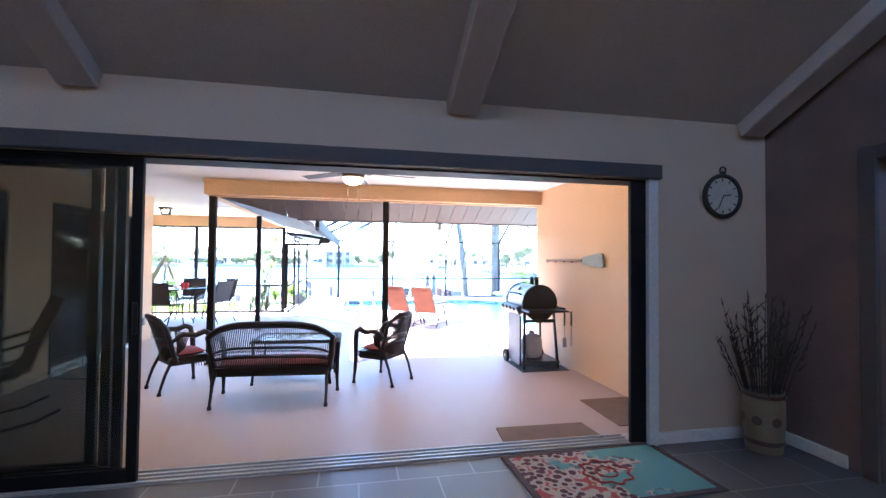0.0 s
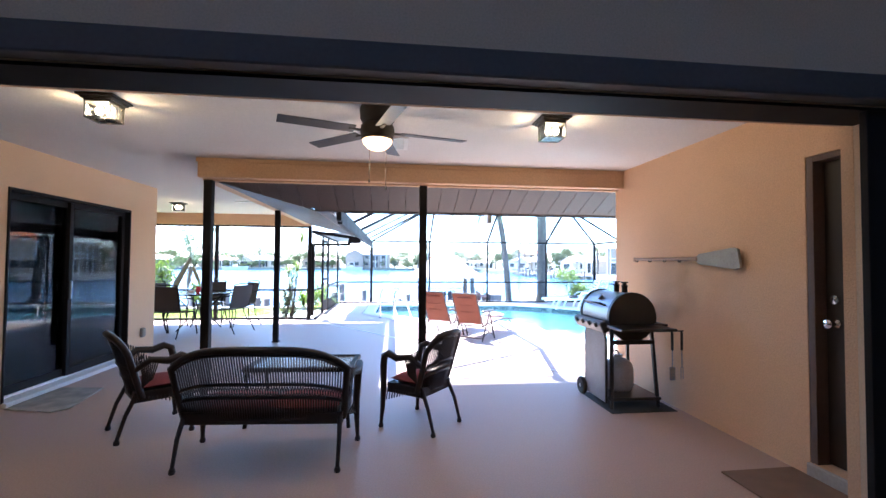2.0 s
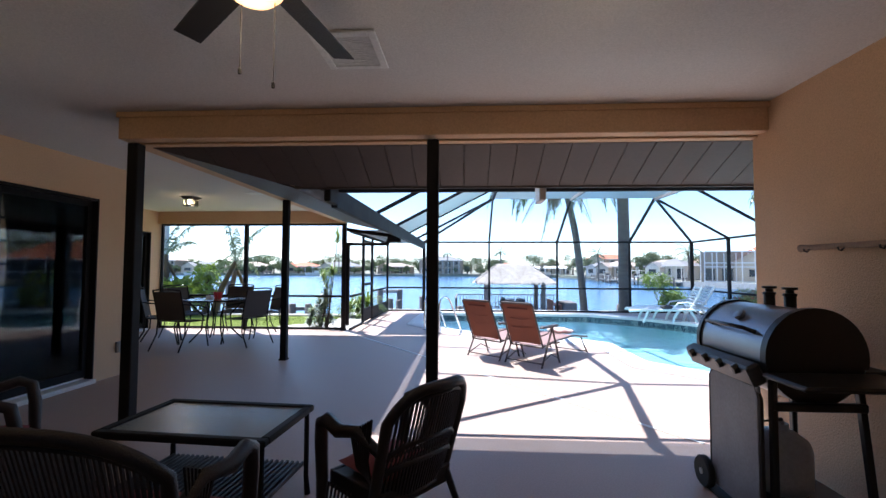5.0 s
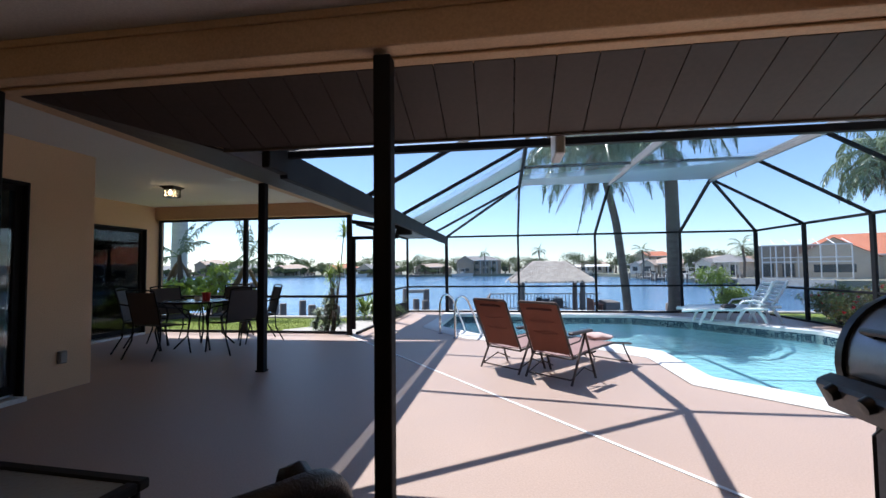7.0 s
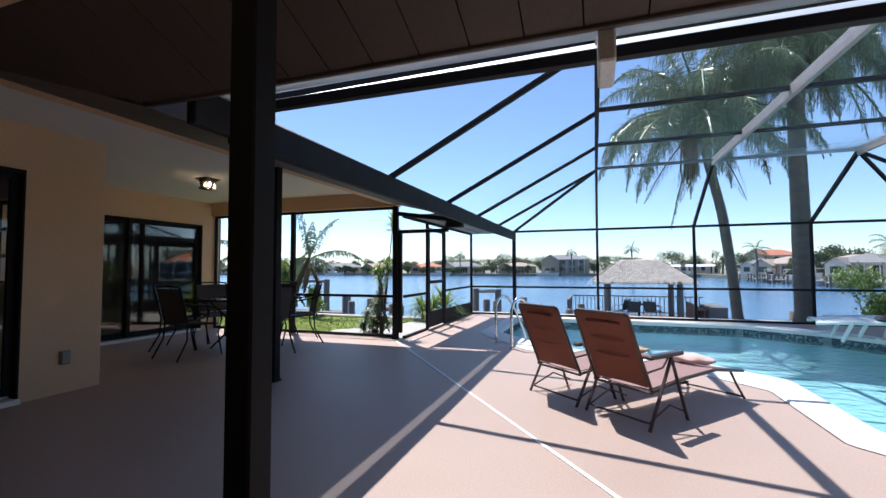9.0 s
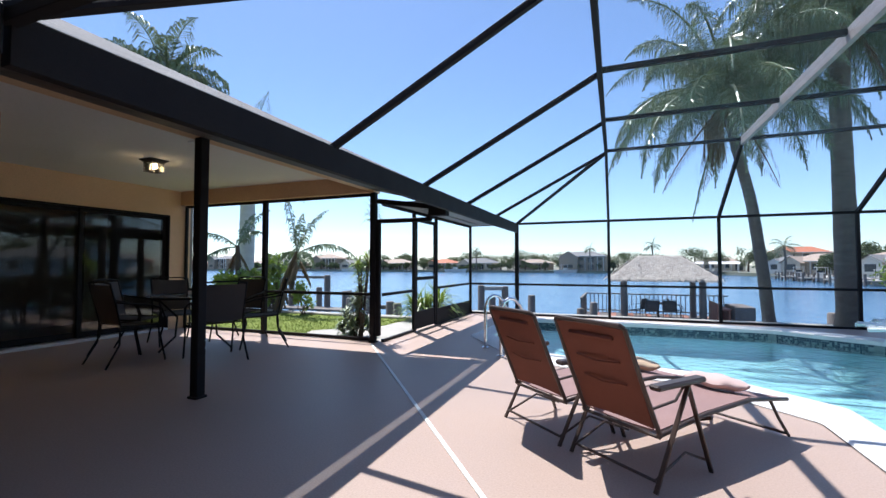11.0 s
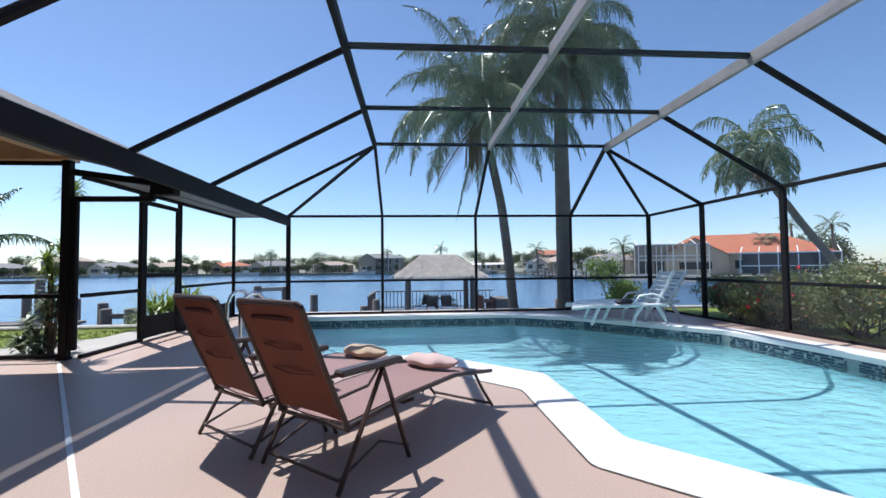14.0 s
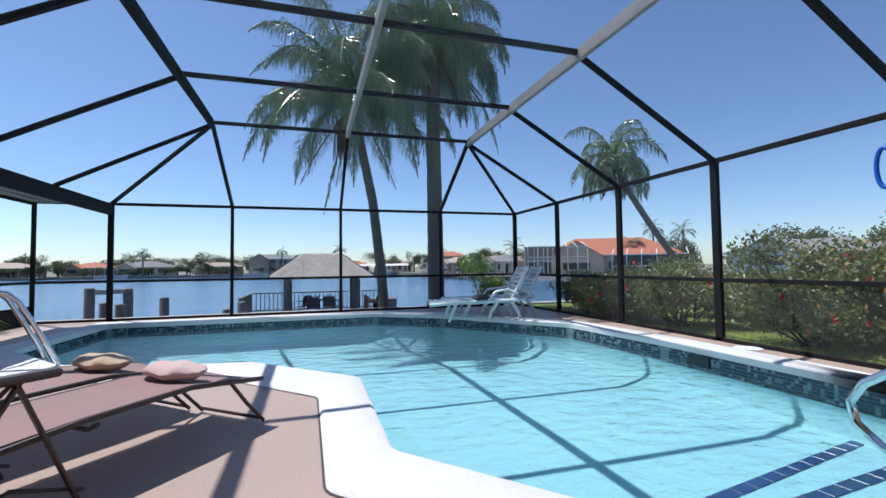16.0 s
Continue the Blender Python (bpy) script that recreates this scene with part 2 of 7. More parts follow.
    def pad(self, lo, hi, puff, nx=8, ny=8, m=None, power=4):
        """A soft cushion: a rounded slab that swells in the middle."""
        vs, fs = [], []
        for side in (1, -1):
            for i in range(nx + 1):
                for j in range(ny + 1):
                    u, v = 2 * i / nx - 1, 2 * j / ny - 1
                    e = (1 - abs(u) ** power) * (1 - abs(v) ** power)
                    e = max(e, 0) ** 0.5
                    x = (lo[0] + hi[0]) / 2 + u * (hi[0] - lo[0]) / 2 * (1 - 0.04 * abs(v) ** 3)
                    y = (lo[1] + hi[1]) / 2 + v * (hi[1] - lo[1]) / 2 * (1 - 0.04 * abs(u) ** 3)
                    zc, hz = (lo[2] + hi[2]) / 2, (hi[2] - lo[2]) / 2
                    vs.append((x, y, zc + side * (hz * e + puff * e * (1 - u * u) * (1 - v * v))))
        w = (nx + 1) * (ny + 1)
        for s in (0, 1):
            for i in range(nx):
                for j in range(ny):
                    q = [s * w + i * (ny + 1) + j, s * w + (i + 1) * (ny + 1) + j, s * w + (i + 1) * (ny + 1) + j + 1, s * w + i * (ny + 1) + j + 1]
                    fs.append(tuple(q if s == 0 else q[::-1]))
        return self.add(vs, fs, m)

    def mesh(self, name, mat, smooth=None, fix=True):
        me = bpy.data.meshes.new(name)
        me.from_pydata(self.v, [], self.f)
        if fix:
            bm = bmesh.new()
            bm.from_mesh(me)
            bmesh.ops.recalc_face_normals(bm, faces=bm.faces)
            bm.to_mesh(me)
            bm.free()
        me.materials.append(mat)
        if smooth:
            me.shade_smooth()
            me.set_sharp_from_angle(angle=radians(smooth))
        return me


def part(name, shape, material, parent, label="", smooth=None):
    """One mesh object under a thing or a part."""
    ob = new(name, shape.mesh(name, material, smooth))
    ob.parent = parent
    return tagged(ob, label=label)


def structure(name, shape, material, label="", smooth=None, fix=True):
    return tagged(new(name, shape.mesh(name, material, smooth, fix)), label=label, category=name.split("_")[0], kind="structure")


def thing(name, label, category, group="", at=None):
    ob = new(name)
    if at is not None:
        ob.matrix_basis = at
    return tagged(ob, label=label, category=category, group=group)


def solid(name, shape, material, label, category, group="", smooth=None, kind=""):
    return tagged(new(name, shape.mesh(name, material, smooth)), label=label, category=category, group=group, kind=kind)


def arc(c, r, a0, a1, n, plane="xz"):
    out = []
    for i in range(n + 1):
        a = radians(a0 + (a1 - a0) * i / n)
        u, v = r * math.cos(a), r * math.sin(a)
        out.append((c[0] + u, c[1], c[2] + v) if plane == "xz" else (c[0], c[1] + u, c[2] + v) if plane == "yz" else (c[0] + u, c[1] + v, c[2]))
    return out


def wall_with_holes(s, axis, plane, thick, lo, hi, z0, z1, holes):
    """Wall along axis (0: runs in x, 1: runs in y) from plane to plane + thick, with holes (lo, hi, z0, z1)."""
    def put(a, b, c, d):
        if b - a > 1e-4 and d - c > 1e-4:
            s.box((a, plane, c), (b, plane + thick, d)) if axis == 0 else s.box((plane, a, c), (plane + thick, b, d))
    cur = lo
    for a, b, c, d in sorted(holes):
        put(cur, a, z0, z1)
        put(a, b, z0, c)
        put(a, b, d, z1)
        cur = b
    put(cur, hi, z0, z1)
    return s


# ---- ground, water and banks ----
s = Shape()
for x0, x1, y0, y1 in ((-70, -0.8, -60, 14.3), (-0.8, 6.95, -60, 6.5), (6.95, 90, -60, 16.0), (-0.8, 6.95, 15.1, 16.0), (-2.6, -0.8, 14.3, 16.0)):
    s.add([(x0, y0, -0.07), (x1, y0, -0.07), (x1, y1, -0.07), (x0, y1, -0.07)], [(0, 1, 2, 3)])
structure("ground", s, GRASS, "mown green lawn round the house", fix=False)
s = Shape()
s.add([(-1500, -200, -1.5), (1500, -200, -1.5), (1500, 2500, -1.5), (-1500, 2500, -1.5)], [(0, 1, 2, 3)])
structure("water", s, CANAL, "rippled blue canal water behind the house", fix=False)
s = Shape()
for a, b in (((-70, 14.3), (-2.6, 14.3)), ((-2.6, 14.3), (-2.6, 16.0)), ((-2.6, 16.0), (90, 16.0))):
    s.strut((*a, -0.85), (*b, -0.85), 0.25, 1.66, 0.02)
structure("seawall", s, CONCRETE, "grey concrete seawall along the canal")
s = Shape()
s.prism([(-1500, 158), (-60, 156), (4, 154), (26, 148), (33, 118), (33, 86), (35, 74), (40, 62), (60, 58), (75, 40), (200, 40), (1500, 200), (1500, 2400), (-1500, 2400)], -3, -0.75)
structure("far_bank", s, LAND, "low far bank across the canal")

# ---- pool and deck ----
POOL_IN = [(-0.42, 12.3), (-0.38, 14.52), (3.87, 14.50), (4.95, 13.75), (6.36, 11.95), (6.50, 10.3), (6.50, 7.0), (4.4, 7.0), (3.70, 7.70), (3.08, 8.40), (3.08, 9.84), (2.12, 10.80), (1.35, 10.82), (0.5, 11.2)]
POOL_OUT = [(-0.74, 12.15), (-0.66, 14.93), (4.02, 14.92), (5.18, 14.06), (6.66, 12.1), (6.82, 10.35), (6.82, 6.66), (4.28, 6.66), (3.45, 7.42), (2.76, 8.11), (2.75, 9.42), (1.97, 10.24), (1.22, 10.33), (0.26, 10.78)]


def smooth_ring(ring, cut):
    """Rounds each corner of a closed outline, with three points a corner."""
    out = []
    for i, p in enumerate(ring):
        p, a, b = Vector(p), Vector(ring[i - 1]), Vector(ring[(i + 1) % len(ring)])
        u, w = (a - p), (b - p)
        c = min(cut, u.length * 0.4, w.length * 0.4)
        q, r = p + u.normalized() * c, p + w.normalized() * c
        for t in (0, 0.25, 0.5, 0.75, 1):
            out.append(tuple(q * (1 - t) ** 2 + p * 2 * t * (1 - t) + r * t * t))
    return out


def weld(ob):
    """Joins the edges that touch."""
    bm = bmesh.new()
    bm.from_mesh(ob.data)
    bmesh.ops.remove_doubles(bm, verts=bm.verts, dist=0.0005)
    bm.to_mesh(ob.data)
    bm.free()
    return ob


RIN, ROUT = smooth_ring(POOL_IN, 0.06), smooth_ring(POOL_OUT, 0.05)
N = len(RIN)


def filled(rings, z, name, mat):
    """A level sheet bounded by the first ring, with the others as holes."""
    bm = bmesh.new()
    for ring in rings:
        vs = [bm.verts.new((x, y, z)) for x, y in ring]
        for i in range(len(vs)):
            bm.edges.new((vs[i], vs[(i + 1) % len(vs)]))
    if len(rings) == 1:
        bmesh.ops.triangulate(bm, faces=[bm.faces.new(vs)])
    else:
        bmesh.ops.triangle_fill(bm, use_beauty=True, edges=bm.edges[:])
    bmesh.ops.recalc_face_normals(bm, faces=bm.faces)
    if bm.faces and bm.faces[:][0].normal.z < 0:
        bmesh.ops.reverse_faces(bm, faces=bm.faces)
    me = bpy.data.meshes.new(name)
    bm.to_mesh(me)
    bm.free()
    me.materials.append(mat)
    return me


DECK_EDGE = [(-5.84, 2.42), (9.5, 2.42), (9.5, 6.2), (7.3, 6.2), (7.3, 15.36), (-1.83, 15.36), (-1.83, 11.2), (-5.84, 11.2)]
deck = tagged(new("patio_floor", filled([DECK_EDGE, ROUT], 0.0, "patio_floor", DECK)), "pinkish beige painted concrete patio and pool deck", "floor", kind="structure")
s = Shape()
for i in range(len(DECK_EDGE)):
    a, b = DECK_EDGE[i], DECK_EDGE[(i + 1) % len(DECK_EDGE)]
    s.add([(*a, 0), (*b, 0), (*b, -0.14), (*a, -0.14)], [(0, 1, 2, 3)])
structure("slab_edge", s, CONCRETE, "bare concrete edge of the patio slab")
s = Shape()
for i in range(N):
    j = (i + 1) % N
    a, b, c, d = ROUT[i], ROUT[j], RIN[j], RIN[i]
    def toward(p, q, t):
        return (p[0] + (q[0] - p[0]) * t, p[1] + (q[1] - p[1]) * t)
    e0, e1 = toward(a, d, 0.06), toward(b, c, 0.06)
    f0, f1 = toward(d, a, 0.08), toward(c, b, 0.08)
    s.add([(*a, -0.002), (*b, -0.002), (*e1, 0.022), (*e0, 0.022), (*f1, 0.028), (*f0, 0.028), (*c, 0.012), (*d, 0.012), (*c, -0.045), (*d, -0.045)],
          [(0, 1, 2, 3), (3, 2, 4, 5), (5, 4, 6, 7), (7, 6, 8, 9)])
weld(structure("pool_coping", s, COPING, "white painted concrete coping round the pool", smooth=50))


s = Shape()
for i in range(N):
    j = (i + 1) % N
    a, b = Vector((*ROUT[i], 0)), Vector((*ROUT[j], 0))
    n = Vector((b.y - a.y, a.x - b.x, 0)).normalized() * 0.006
    s.add([a + n + Vector((0, 0, .004)), b + n + Vector((0, 0, .004)), b - n + Vector((0, 0, .004)), a - n + Vector((0, 0, .004))], [(0, 1, 2, 3)])
structure("coping_joint", s, SOFFIT, "thin dark joint round the coping", fix=False)


def bottom(x, y):
    return -0.45 - 0.12 * min(max((y - 8.6) / 4.5, 0), 1)


def inset(ring, d):
    """The outline moved inward by d, with mitred corners."""
    out = []
    area = sum(ring[i - 1][0] * ring[i][1] - ring[i][0] * ring[i - 1][1] for i in range(len(ring)))
    sg = 1 if area > 0 else -1
    for i, p in enumerate(ring):
        p, a, b = Vector(p), Vector(ring[i - 1]), Vector(ring[(i + 1) % len(ring)])
        u, w = (p - a).normalized(), (b - p).normalized()
        n0, n1 = Vector((-u.y, u.x)) * sg, Vector((-w.y, w.x)) * sg
        m = (n0 + n1).normalized()
        out.append(tuple(p + m * d / max(m.dot(n0), 0.5)))
    return out


R1, R2, R3 = [smooth_ring(inset(POOL_IN, d), 0.16) for d in (0.08, 0.22, 0.42)]
levels = [(RIN, lambda q: -0.2), (RIN, lambda q: -0.38), (R1, lambda q: -0.43), (R2, lambda q: bottom(*q) * 0.93), (R3, lambda q: bottom(*q))]
s = Shape()
for (ra, za), (rb, zb) in zip(levels, levels[1:]):
    for i in range(N):
        j = (i + 1) % N
        s.add([(*ra[i], za(ra[i])), (*ra[j], za(ra[j])), (*rb[j], zb(rb[j])), (*rb[i], zb(rb[i]))], [(0, 1, 2, 3)])
weld(structure("pool_basin", s, PLASTER, "pale aqua plastered pool basin", smooth=70, fix=False))
me = filled([R3], 0, "pool_bottom", PLASTER)
for v in me.vertices:
    v.co.z = bottom(v.co.x, v.co.y)
tagged(new("pool_bottom", me), "pale aqua plastered pool bottom", "pool", kind="structure")
s = Shape()
s.prism([(4.0, 7.0), (6.52, 7.0), (6.52, 8.54), (4.0, 8.12)], -0.7, -0.42)
s.prism([(4.2, 7.0), (6.52, 7.0), (6.52, 8.07), (4.2, 7.86)], -0.415, -0.30)
structure("pool_steps", s, PLASTER, "pale aqua underwater steps")
me = filled([RIN], -0.12, "pool_water", POOL_WATER)
tagged(new("pool_water", me), "clear turquoise pool water", "water", kind="structure")

# ---- house ----
s = wall_with_holes(Shape(), 0, 2.2, 0.2, -3.49, 3.36, 0, 2.95, [(-3.3, 2.20, 0, 2.03)])
structure("wall_patio", s, ROOM_WALL, "painted wall with the wide sliding door opening")
s = Shape()
s.box((2.20, 2.402, 0), (2.72, 2.46, 2.5)).box((-3.49, 2.402, 0), (-3.3, 2.46, 2.5)).box((-3.3, 2.402, 2.03), (2.20, 2.46, 2.5))
structure("wall_patio_outer", s, STUCCO, "tan stucco facing beside the sliding door")
s = wall_with_holes(Shape(), 1, 2.72, 0.2, 2.46, 5.37, 0, 2.5, [(2.5, 3.14, 0.09, 2.06)])
s.box((2.72, 5.37, 0), (9.5, 5.57, 2.5))
structure("wall_east", s, STUCCO, "tan stucco patio wall")
s = wall_with_holes(Shape(), 1, -3.69, 0.2, 2.42, 7.58, 0, 2.5, [(3.0, 4.35, 0.03, 2.05), (5.03, 6.92, 0.03, 2.03)])
wall_with_holes(s, 0, 7.38, 0.2, -5.84, -3.69, 0, 2.5, [(-5.35, -4.7, 1.0, 1.92)])
structure("wall_west", s, STUCCO, "tan stucco patio wall with sliding doors")
s = wall_with_holes(Shape(), 1, -6.04, 0.2, 7.38, 11.25, 0, 2.5, [(8.2, 10.85, 0.03, 1.99)])
structure("wall_dining", s, STUCCO, "tan stucco wall beside the dining table")
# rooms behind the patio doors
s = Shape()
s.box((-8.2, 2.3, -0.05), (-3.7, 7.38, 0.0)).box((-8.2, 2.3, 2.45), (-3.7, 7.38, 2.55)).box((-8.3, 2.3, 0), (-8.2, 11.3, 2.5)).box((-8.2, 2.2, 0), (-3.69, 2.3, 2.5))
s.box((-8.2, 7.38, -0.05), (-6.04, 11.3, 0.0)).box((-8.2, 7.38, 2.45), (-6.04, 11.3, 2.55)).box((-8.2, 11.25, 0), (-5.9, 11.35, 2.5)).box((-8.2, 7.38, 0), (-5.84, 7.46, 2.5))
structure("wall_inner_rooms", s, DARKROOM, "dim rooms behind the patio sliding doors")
# living room shell
s = Shape()
s.box((-3.7, -5.2, -0.1), (3.4, 2.2, 0.0))
structure("floor", s, TILE, "grey tiled living room floor")
s = Shape()
s.box((3.27, -5.2, 0), (3.47, 0.6, 4.6)).box((3.27, 1.44, 0), (3.47, 2.2, 4.6)).box((3.27, 0.6, 2.06), (3.47, 1.44, 4.6))
structure("wall_side", s, surface("taupe_wall_paint", (0.24, 0.165, 0.14), (0.19, 0.13, 0.11), 0.85, fine=110, bump=0.25, spec=0.2), "dim taupe side wall of the living room")
s = Shape()
s.box((-3.85, -5.2, 0), (-3.65, 2.2, 4.6)).box((-3.85, -5.4, 0), (3.47, -5.2, 5.5)).box((3.47, 0.4, 0), (5.2, 0.5, 2.5)).box((3.47, 1.6, 0), (5.2, 1.7, 2.5)).box((5.2, 0.4, 0), (5.3, 1.7, 2.5))
structure("wall_living_room", s, ROOM_WALL, "dim greige living room walls")
s = Shape()
s.add([(-3.9, 2.42, 2.41), (3.5, 2.42, 2.41), (3.5, -5.4, 6.3), (-3.9, -5.4, 6.3), (-3.9, 2.42, 2.51), (3.5, 2.42, 2.51), (3.5, -5.4, 6.4), (-3.9, -5.4, 6.4)],
      [(0, 1, 2, 3), (4, 5, 6, 7), (0, 1, 5, 4), (2, 3, 7, 6), (1, 2, 6, 5), (0, 3, 7, 4)])
structure("ceiling", s, ROOM_CEIL, "sloping painted living room ceiling")
for x in (-1.68, 0.69, 3.11):
    s = Shape().strut((x, 2.2, 2.48), (x, -5.2, 6.16), 0.22, 0.15, 0.01)
    structure("ceiling_beam", s, ROOM_CEIL, "boxed ceiling beam running up the slope")
s = Shape()
s.box((2.245, 2.17, 0), (3.27, 2.198, 0.09), 0.006).box((3.242, 1.6, 0), (3.268, 2.17, 0.09), 0.006)
structure("baseboard", s, WHITE, "white painted baseboard")
s = Shape().box((-3.4, 2.12, 2.03), (2.25, 2.197, 2.135), 0.006)
structure("door_header", s, HEADER, "dark grey header board over the sliding door")
s = Shape()
s.box((2.155, 2.155, 0), (2.238, 2.198, 2.028), 0.004)
structure("door_trim", s, WHITE, "white painted jamb trim of the sliding door")
s = Shape()
s.box((3.23, 1.40, 0), (3.268, 1.5, 2.16), 0.006).box((3.23, 0.5, 2.07), (3.268, 1.4, 2.16), 0.006)
structure("trim", s, HEADER, "painted casing of the side doorway")
s = Shape().box((-3.3, 2.2, -0.02), (2.198, 2.42, 0.004))
for k in range(4):
    s.box((-3.3, 2.215 + k * 0.052, 0.004), (2.06, 2.233 + k * 0.052, 0.02), 0.003)
structure("door_track", s, TRACK, "aluminium sliding door tracks in the floor")

# ceilings, beams and soffits
s = Shape()
s.box((-3.49, 2.46, 2.44), (2.72, 5.42, 2.52)).box((-5.84, 5.42, 2.44), (-1.98, 11.1, 2.52))
structure("ceiling", s, CEIL, "white textured patio ceiling")
s = Shape().box((-2.0, 5.39, 2.235), (2.72, 5.57, 2.52), 0.006).box((-2.01, 5.375, 2.395), (2.72, 5.39, 2.438), 0.004)
structure("ceiling_beam", s, BEAM_PAINT, "tan painted beam across the patio edge")
s = Shape().box((-2.0, 5.572, 2.22), (-1.86, 11.05, 2.52), 0.006)
structure("ceiling_beam", s, BEAM_PAINT, "tan painted beam along the dining patio edge")
s = Shape().box((-5.838, 11.05, 2.19), (-1.86, 11.24, 2.52), 0.006)
structure("ceiling_beam", s, BEAM_PAINT, "tan painted beam over the dining screens")
s = Shape()
s.box((-1.99, 5.50, 2.219), (2.715, 5.60, 2.233), 0.003)
structure("trim", s, BEAM_PAINT, "tan trim strip under the patio beam")

ZA, ZB, XW, XE, YS, YE = 2.215, 1.99, -1.86, -0.92, 5.575, 6.09


def soffit_z(t):
    return ZA + (ZB - ZA) * t


soffit = tagged(new("soffit"), "dark brown planked soffit under the eaves", "soffit", kind="structure")
w, gap = 0.205, 0.006


def plank(top):
    """A soffit plank from its four corners."""
    vs = list(top) + [(x, y, z + 0.015) for x, y, z in top]
    part("plank", Shape().add(vs, [(0, 1, 2, 3), (7, 6, 5, 4), (0, 4, 5, 1), (1, 5, 6, 2), (2, 6, 7, 3), (3, 7, 4, 0)]), SOFFIT, soffit)


x = XW
while x < 9.4:
    a, b = x + gap / 2, x + w - gap / 2
    ta, tb = [min(max((q - XW) / (XE - XW), 0), 1) for q in (a, b)]
    ya, yb = YS + (YE - YS) * ta, YS + (YE - YS) * tb
    plank([(a, YS, ZA), (b, YS, ZA), (b, yb, soffit_z(tb)), (a, ya, soffit_z(ta))])
    x += w
y = YS
while y < 11.1:
    a, b = y + gap / 2, y + w - gap / 2
    ta, tb = [min(max((q - YS) / (YE - YS), 0), 1) for q in (a, b)]
    xa, xb = XW + (XE - XW) * ta, XW + (XE - XW) * tb
    plank([(XW, a, ZA), (XW, b, ZA), (xb, b, soffit_z(tb)), (xa, a, soffit_z(ta))])
    y += w
s = Shape()
s.box((XE, YE, 1.975), (9.5, YE + 0.025, 2.13), 0.004).box((XE, YE + 0.026, 1.975), (XE + 0.025, 11.29, 2.13), 0.004)
structure("fascia", s, SOFFIT, "dark brown fascia board")
s = Shape()
def roof(poly, fz):
    n = len(poly)
    s.add([(x, y, fz(x, y)) for x, y in poly] + [(x, y, fz(x, y) + 0.03) for x, y in poly],
          [tuple(range(n))[::-1], tuple(range(n, 2 * n))] + [(i, (i + 1) % n, n + (i + 1) % n, n + i) for i in range(n)])
SL = 0.50
roof([(-0.86, 6.13), (9.6, 6.13), (9.6, -1.5), (-8.49, -1.5)], lambda x, y: 2.12 + SL * (6.13 - y))
roof([(-0.86, 11.30), (-0.86, 6.13), (-4.9, 2.09), (-4.9, 7.26)], lambda x, y: 2.12 + SL * (-0.86 - x))
roof([(-1.69, 10.47), (-4.9, 7.26), (-8.11, 10.47)], lambda x, y: 2.115 + SL * (11.30 - y))
roof([(-8.94, 11.30), (-4.9, 7.26), (-4.9, 2.09), (-8.94, 2.09)], lambda x, y: 2.12 + SL * (x + 8.94))
structure("roof", s, SHINGLE, "grey-brown shingled roof")


# ---- patio posts and pool cage ----
def post(x, y, z1, label, w=0.085, d=0.085, name="patio_post"):
    s = Shape().box((x - w / 2, y - d / 2, 0.0), (x + w / 2, y + d / 2, z1), 0.006)
    s.box((x - w / 2 - .012, y - d / 2 - .012, 0.0), (x + w / 2 + .012, y + d / 2 + .012, 0.02), 0.004)
    return solid(name, s, BRONZE, label, "post", "posts round the patio")


post(-1.905, 5.46, 2.213, "dark bronze metal post at the corner of the patio beam")
post(0.375, 5.46, 2.213, "dark bronze metal post under the middle of the patio beam")
post(-1.90, 8.24, 2.218, "dark bronze metal post beside the dining area")
post(-1.885, 11.10, 2.188, "dark bronze metal corner post with a downspout beside it")
post(-3.975, 11.15, 2.188, "dark bronze metal post between the dining screens", 0.075, 0.075)

EAVE, KNEE = 2.05, 3.06
XA, XB, XC, XL, XR, YF, YN = 1.29, 3.28, 5.37, -0.65, 7.14, 15.28, 6.40
ROWS_Y = [13.50, 11.78, 10.15, 8.38]
cage = thing("pool_cage", "dark bronze aluminium screen enclosure over the pool", "screen enclosure")


def bar(name, p, q, w, h, mat=None, label=""):
    return part(name, Shape().strut(p, q, w, h, 0.003), mat or BRONZE, cage, label)


for x in (-1.75, XL, XA, XB, XC, XR):
    bar("post", (x, YF, 0), (x, YF, EAVE), 0.085 if x in (XL, XR) else 0.055, 0.05)
for y in (*ROWS_Y, YN):
    bar("post", (XR, y, 0), (XR, y, EAVE), 0.05, 0.09)
bar("eave_rail", (-1.75, YF, EAVE), (XR, YF, EAVE), 0.05, 0.05)
bar("eave_rail", (XR, YF, EAVE), (XR, 6.12, EAVE), 0.05, 0.05)
bar("eave_rail", (XL, YN, 2.02), (XR, YN, 2.02), 0.05, 0.05)
bar("chair_rail", (-1.75, YF, 0.69), (XR, YF, 0.69), 0.03, 0.045)
bar("chair_rail", (XR, YF, 0.69), (XR, 6.12, 0.69), 0.03, 0.045)
bar("bottom_rail", (-1.75, YF, 0.02), (XR, YF, 0.02), 0.05, 0.04)
bar("bottom_rail", (XR, YF, 0.02), (XR, 6.12, 0.02), 0.05, 0.04)
for x in (XA, XB, XC):
    yk = ROWS_Y[0]
    bar("rafter", (x, YF, EAVE), (x, yk, KNEE), 0.05, 0.07)
    # flat runs at XB and XC: reflection on dark bronze put into paler grey
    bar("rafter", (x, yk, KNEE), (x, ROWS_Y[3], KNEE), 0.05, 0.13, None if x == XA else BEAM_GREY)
    bar("rafter", (x, ROWS_Y[3], KNEE), (x, YN, 2.04), 0.05, 0.09)
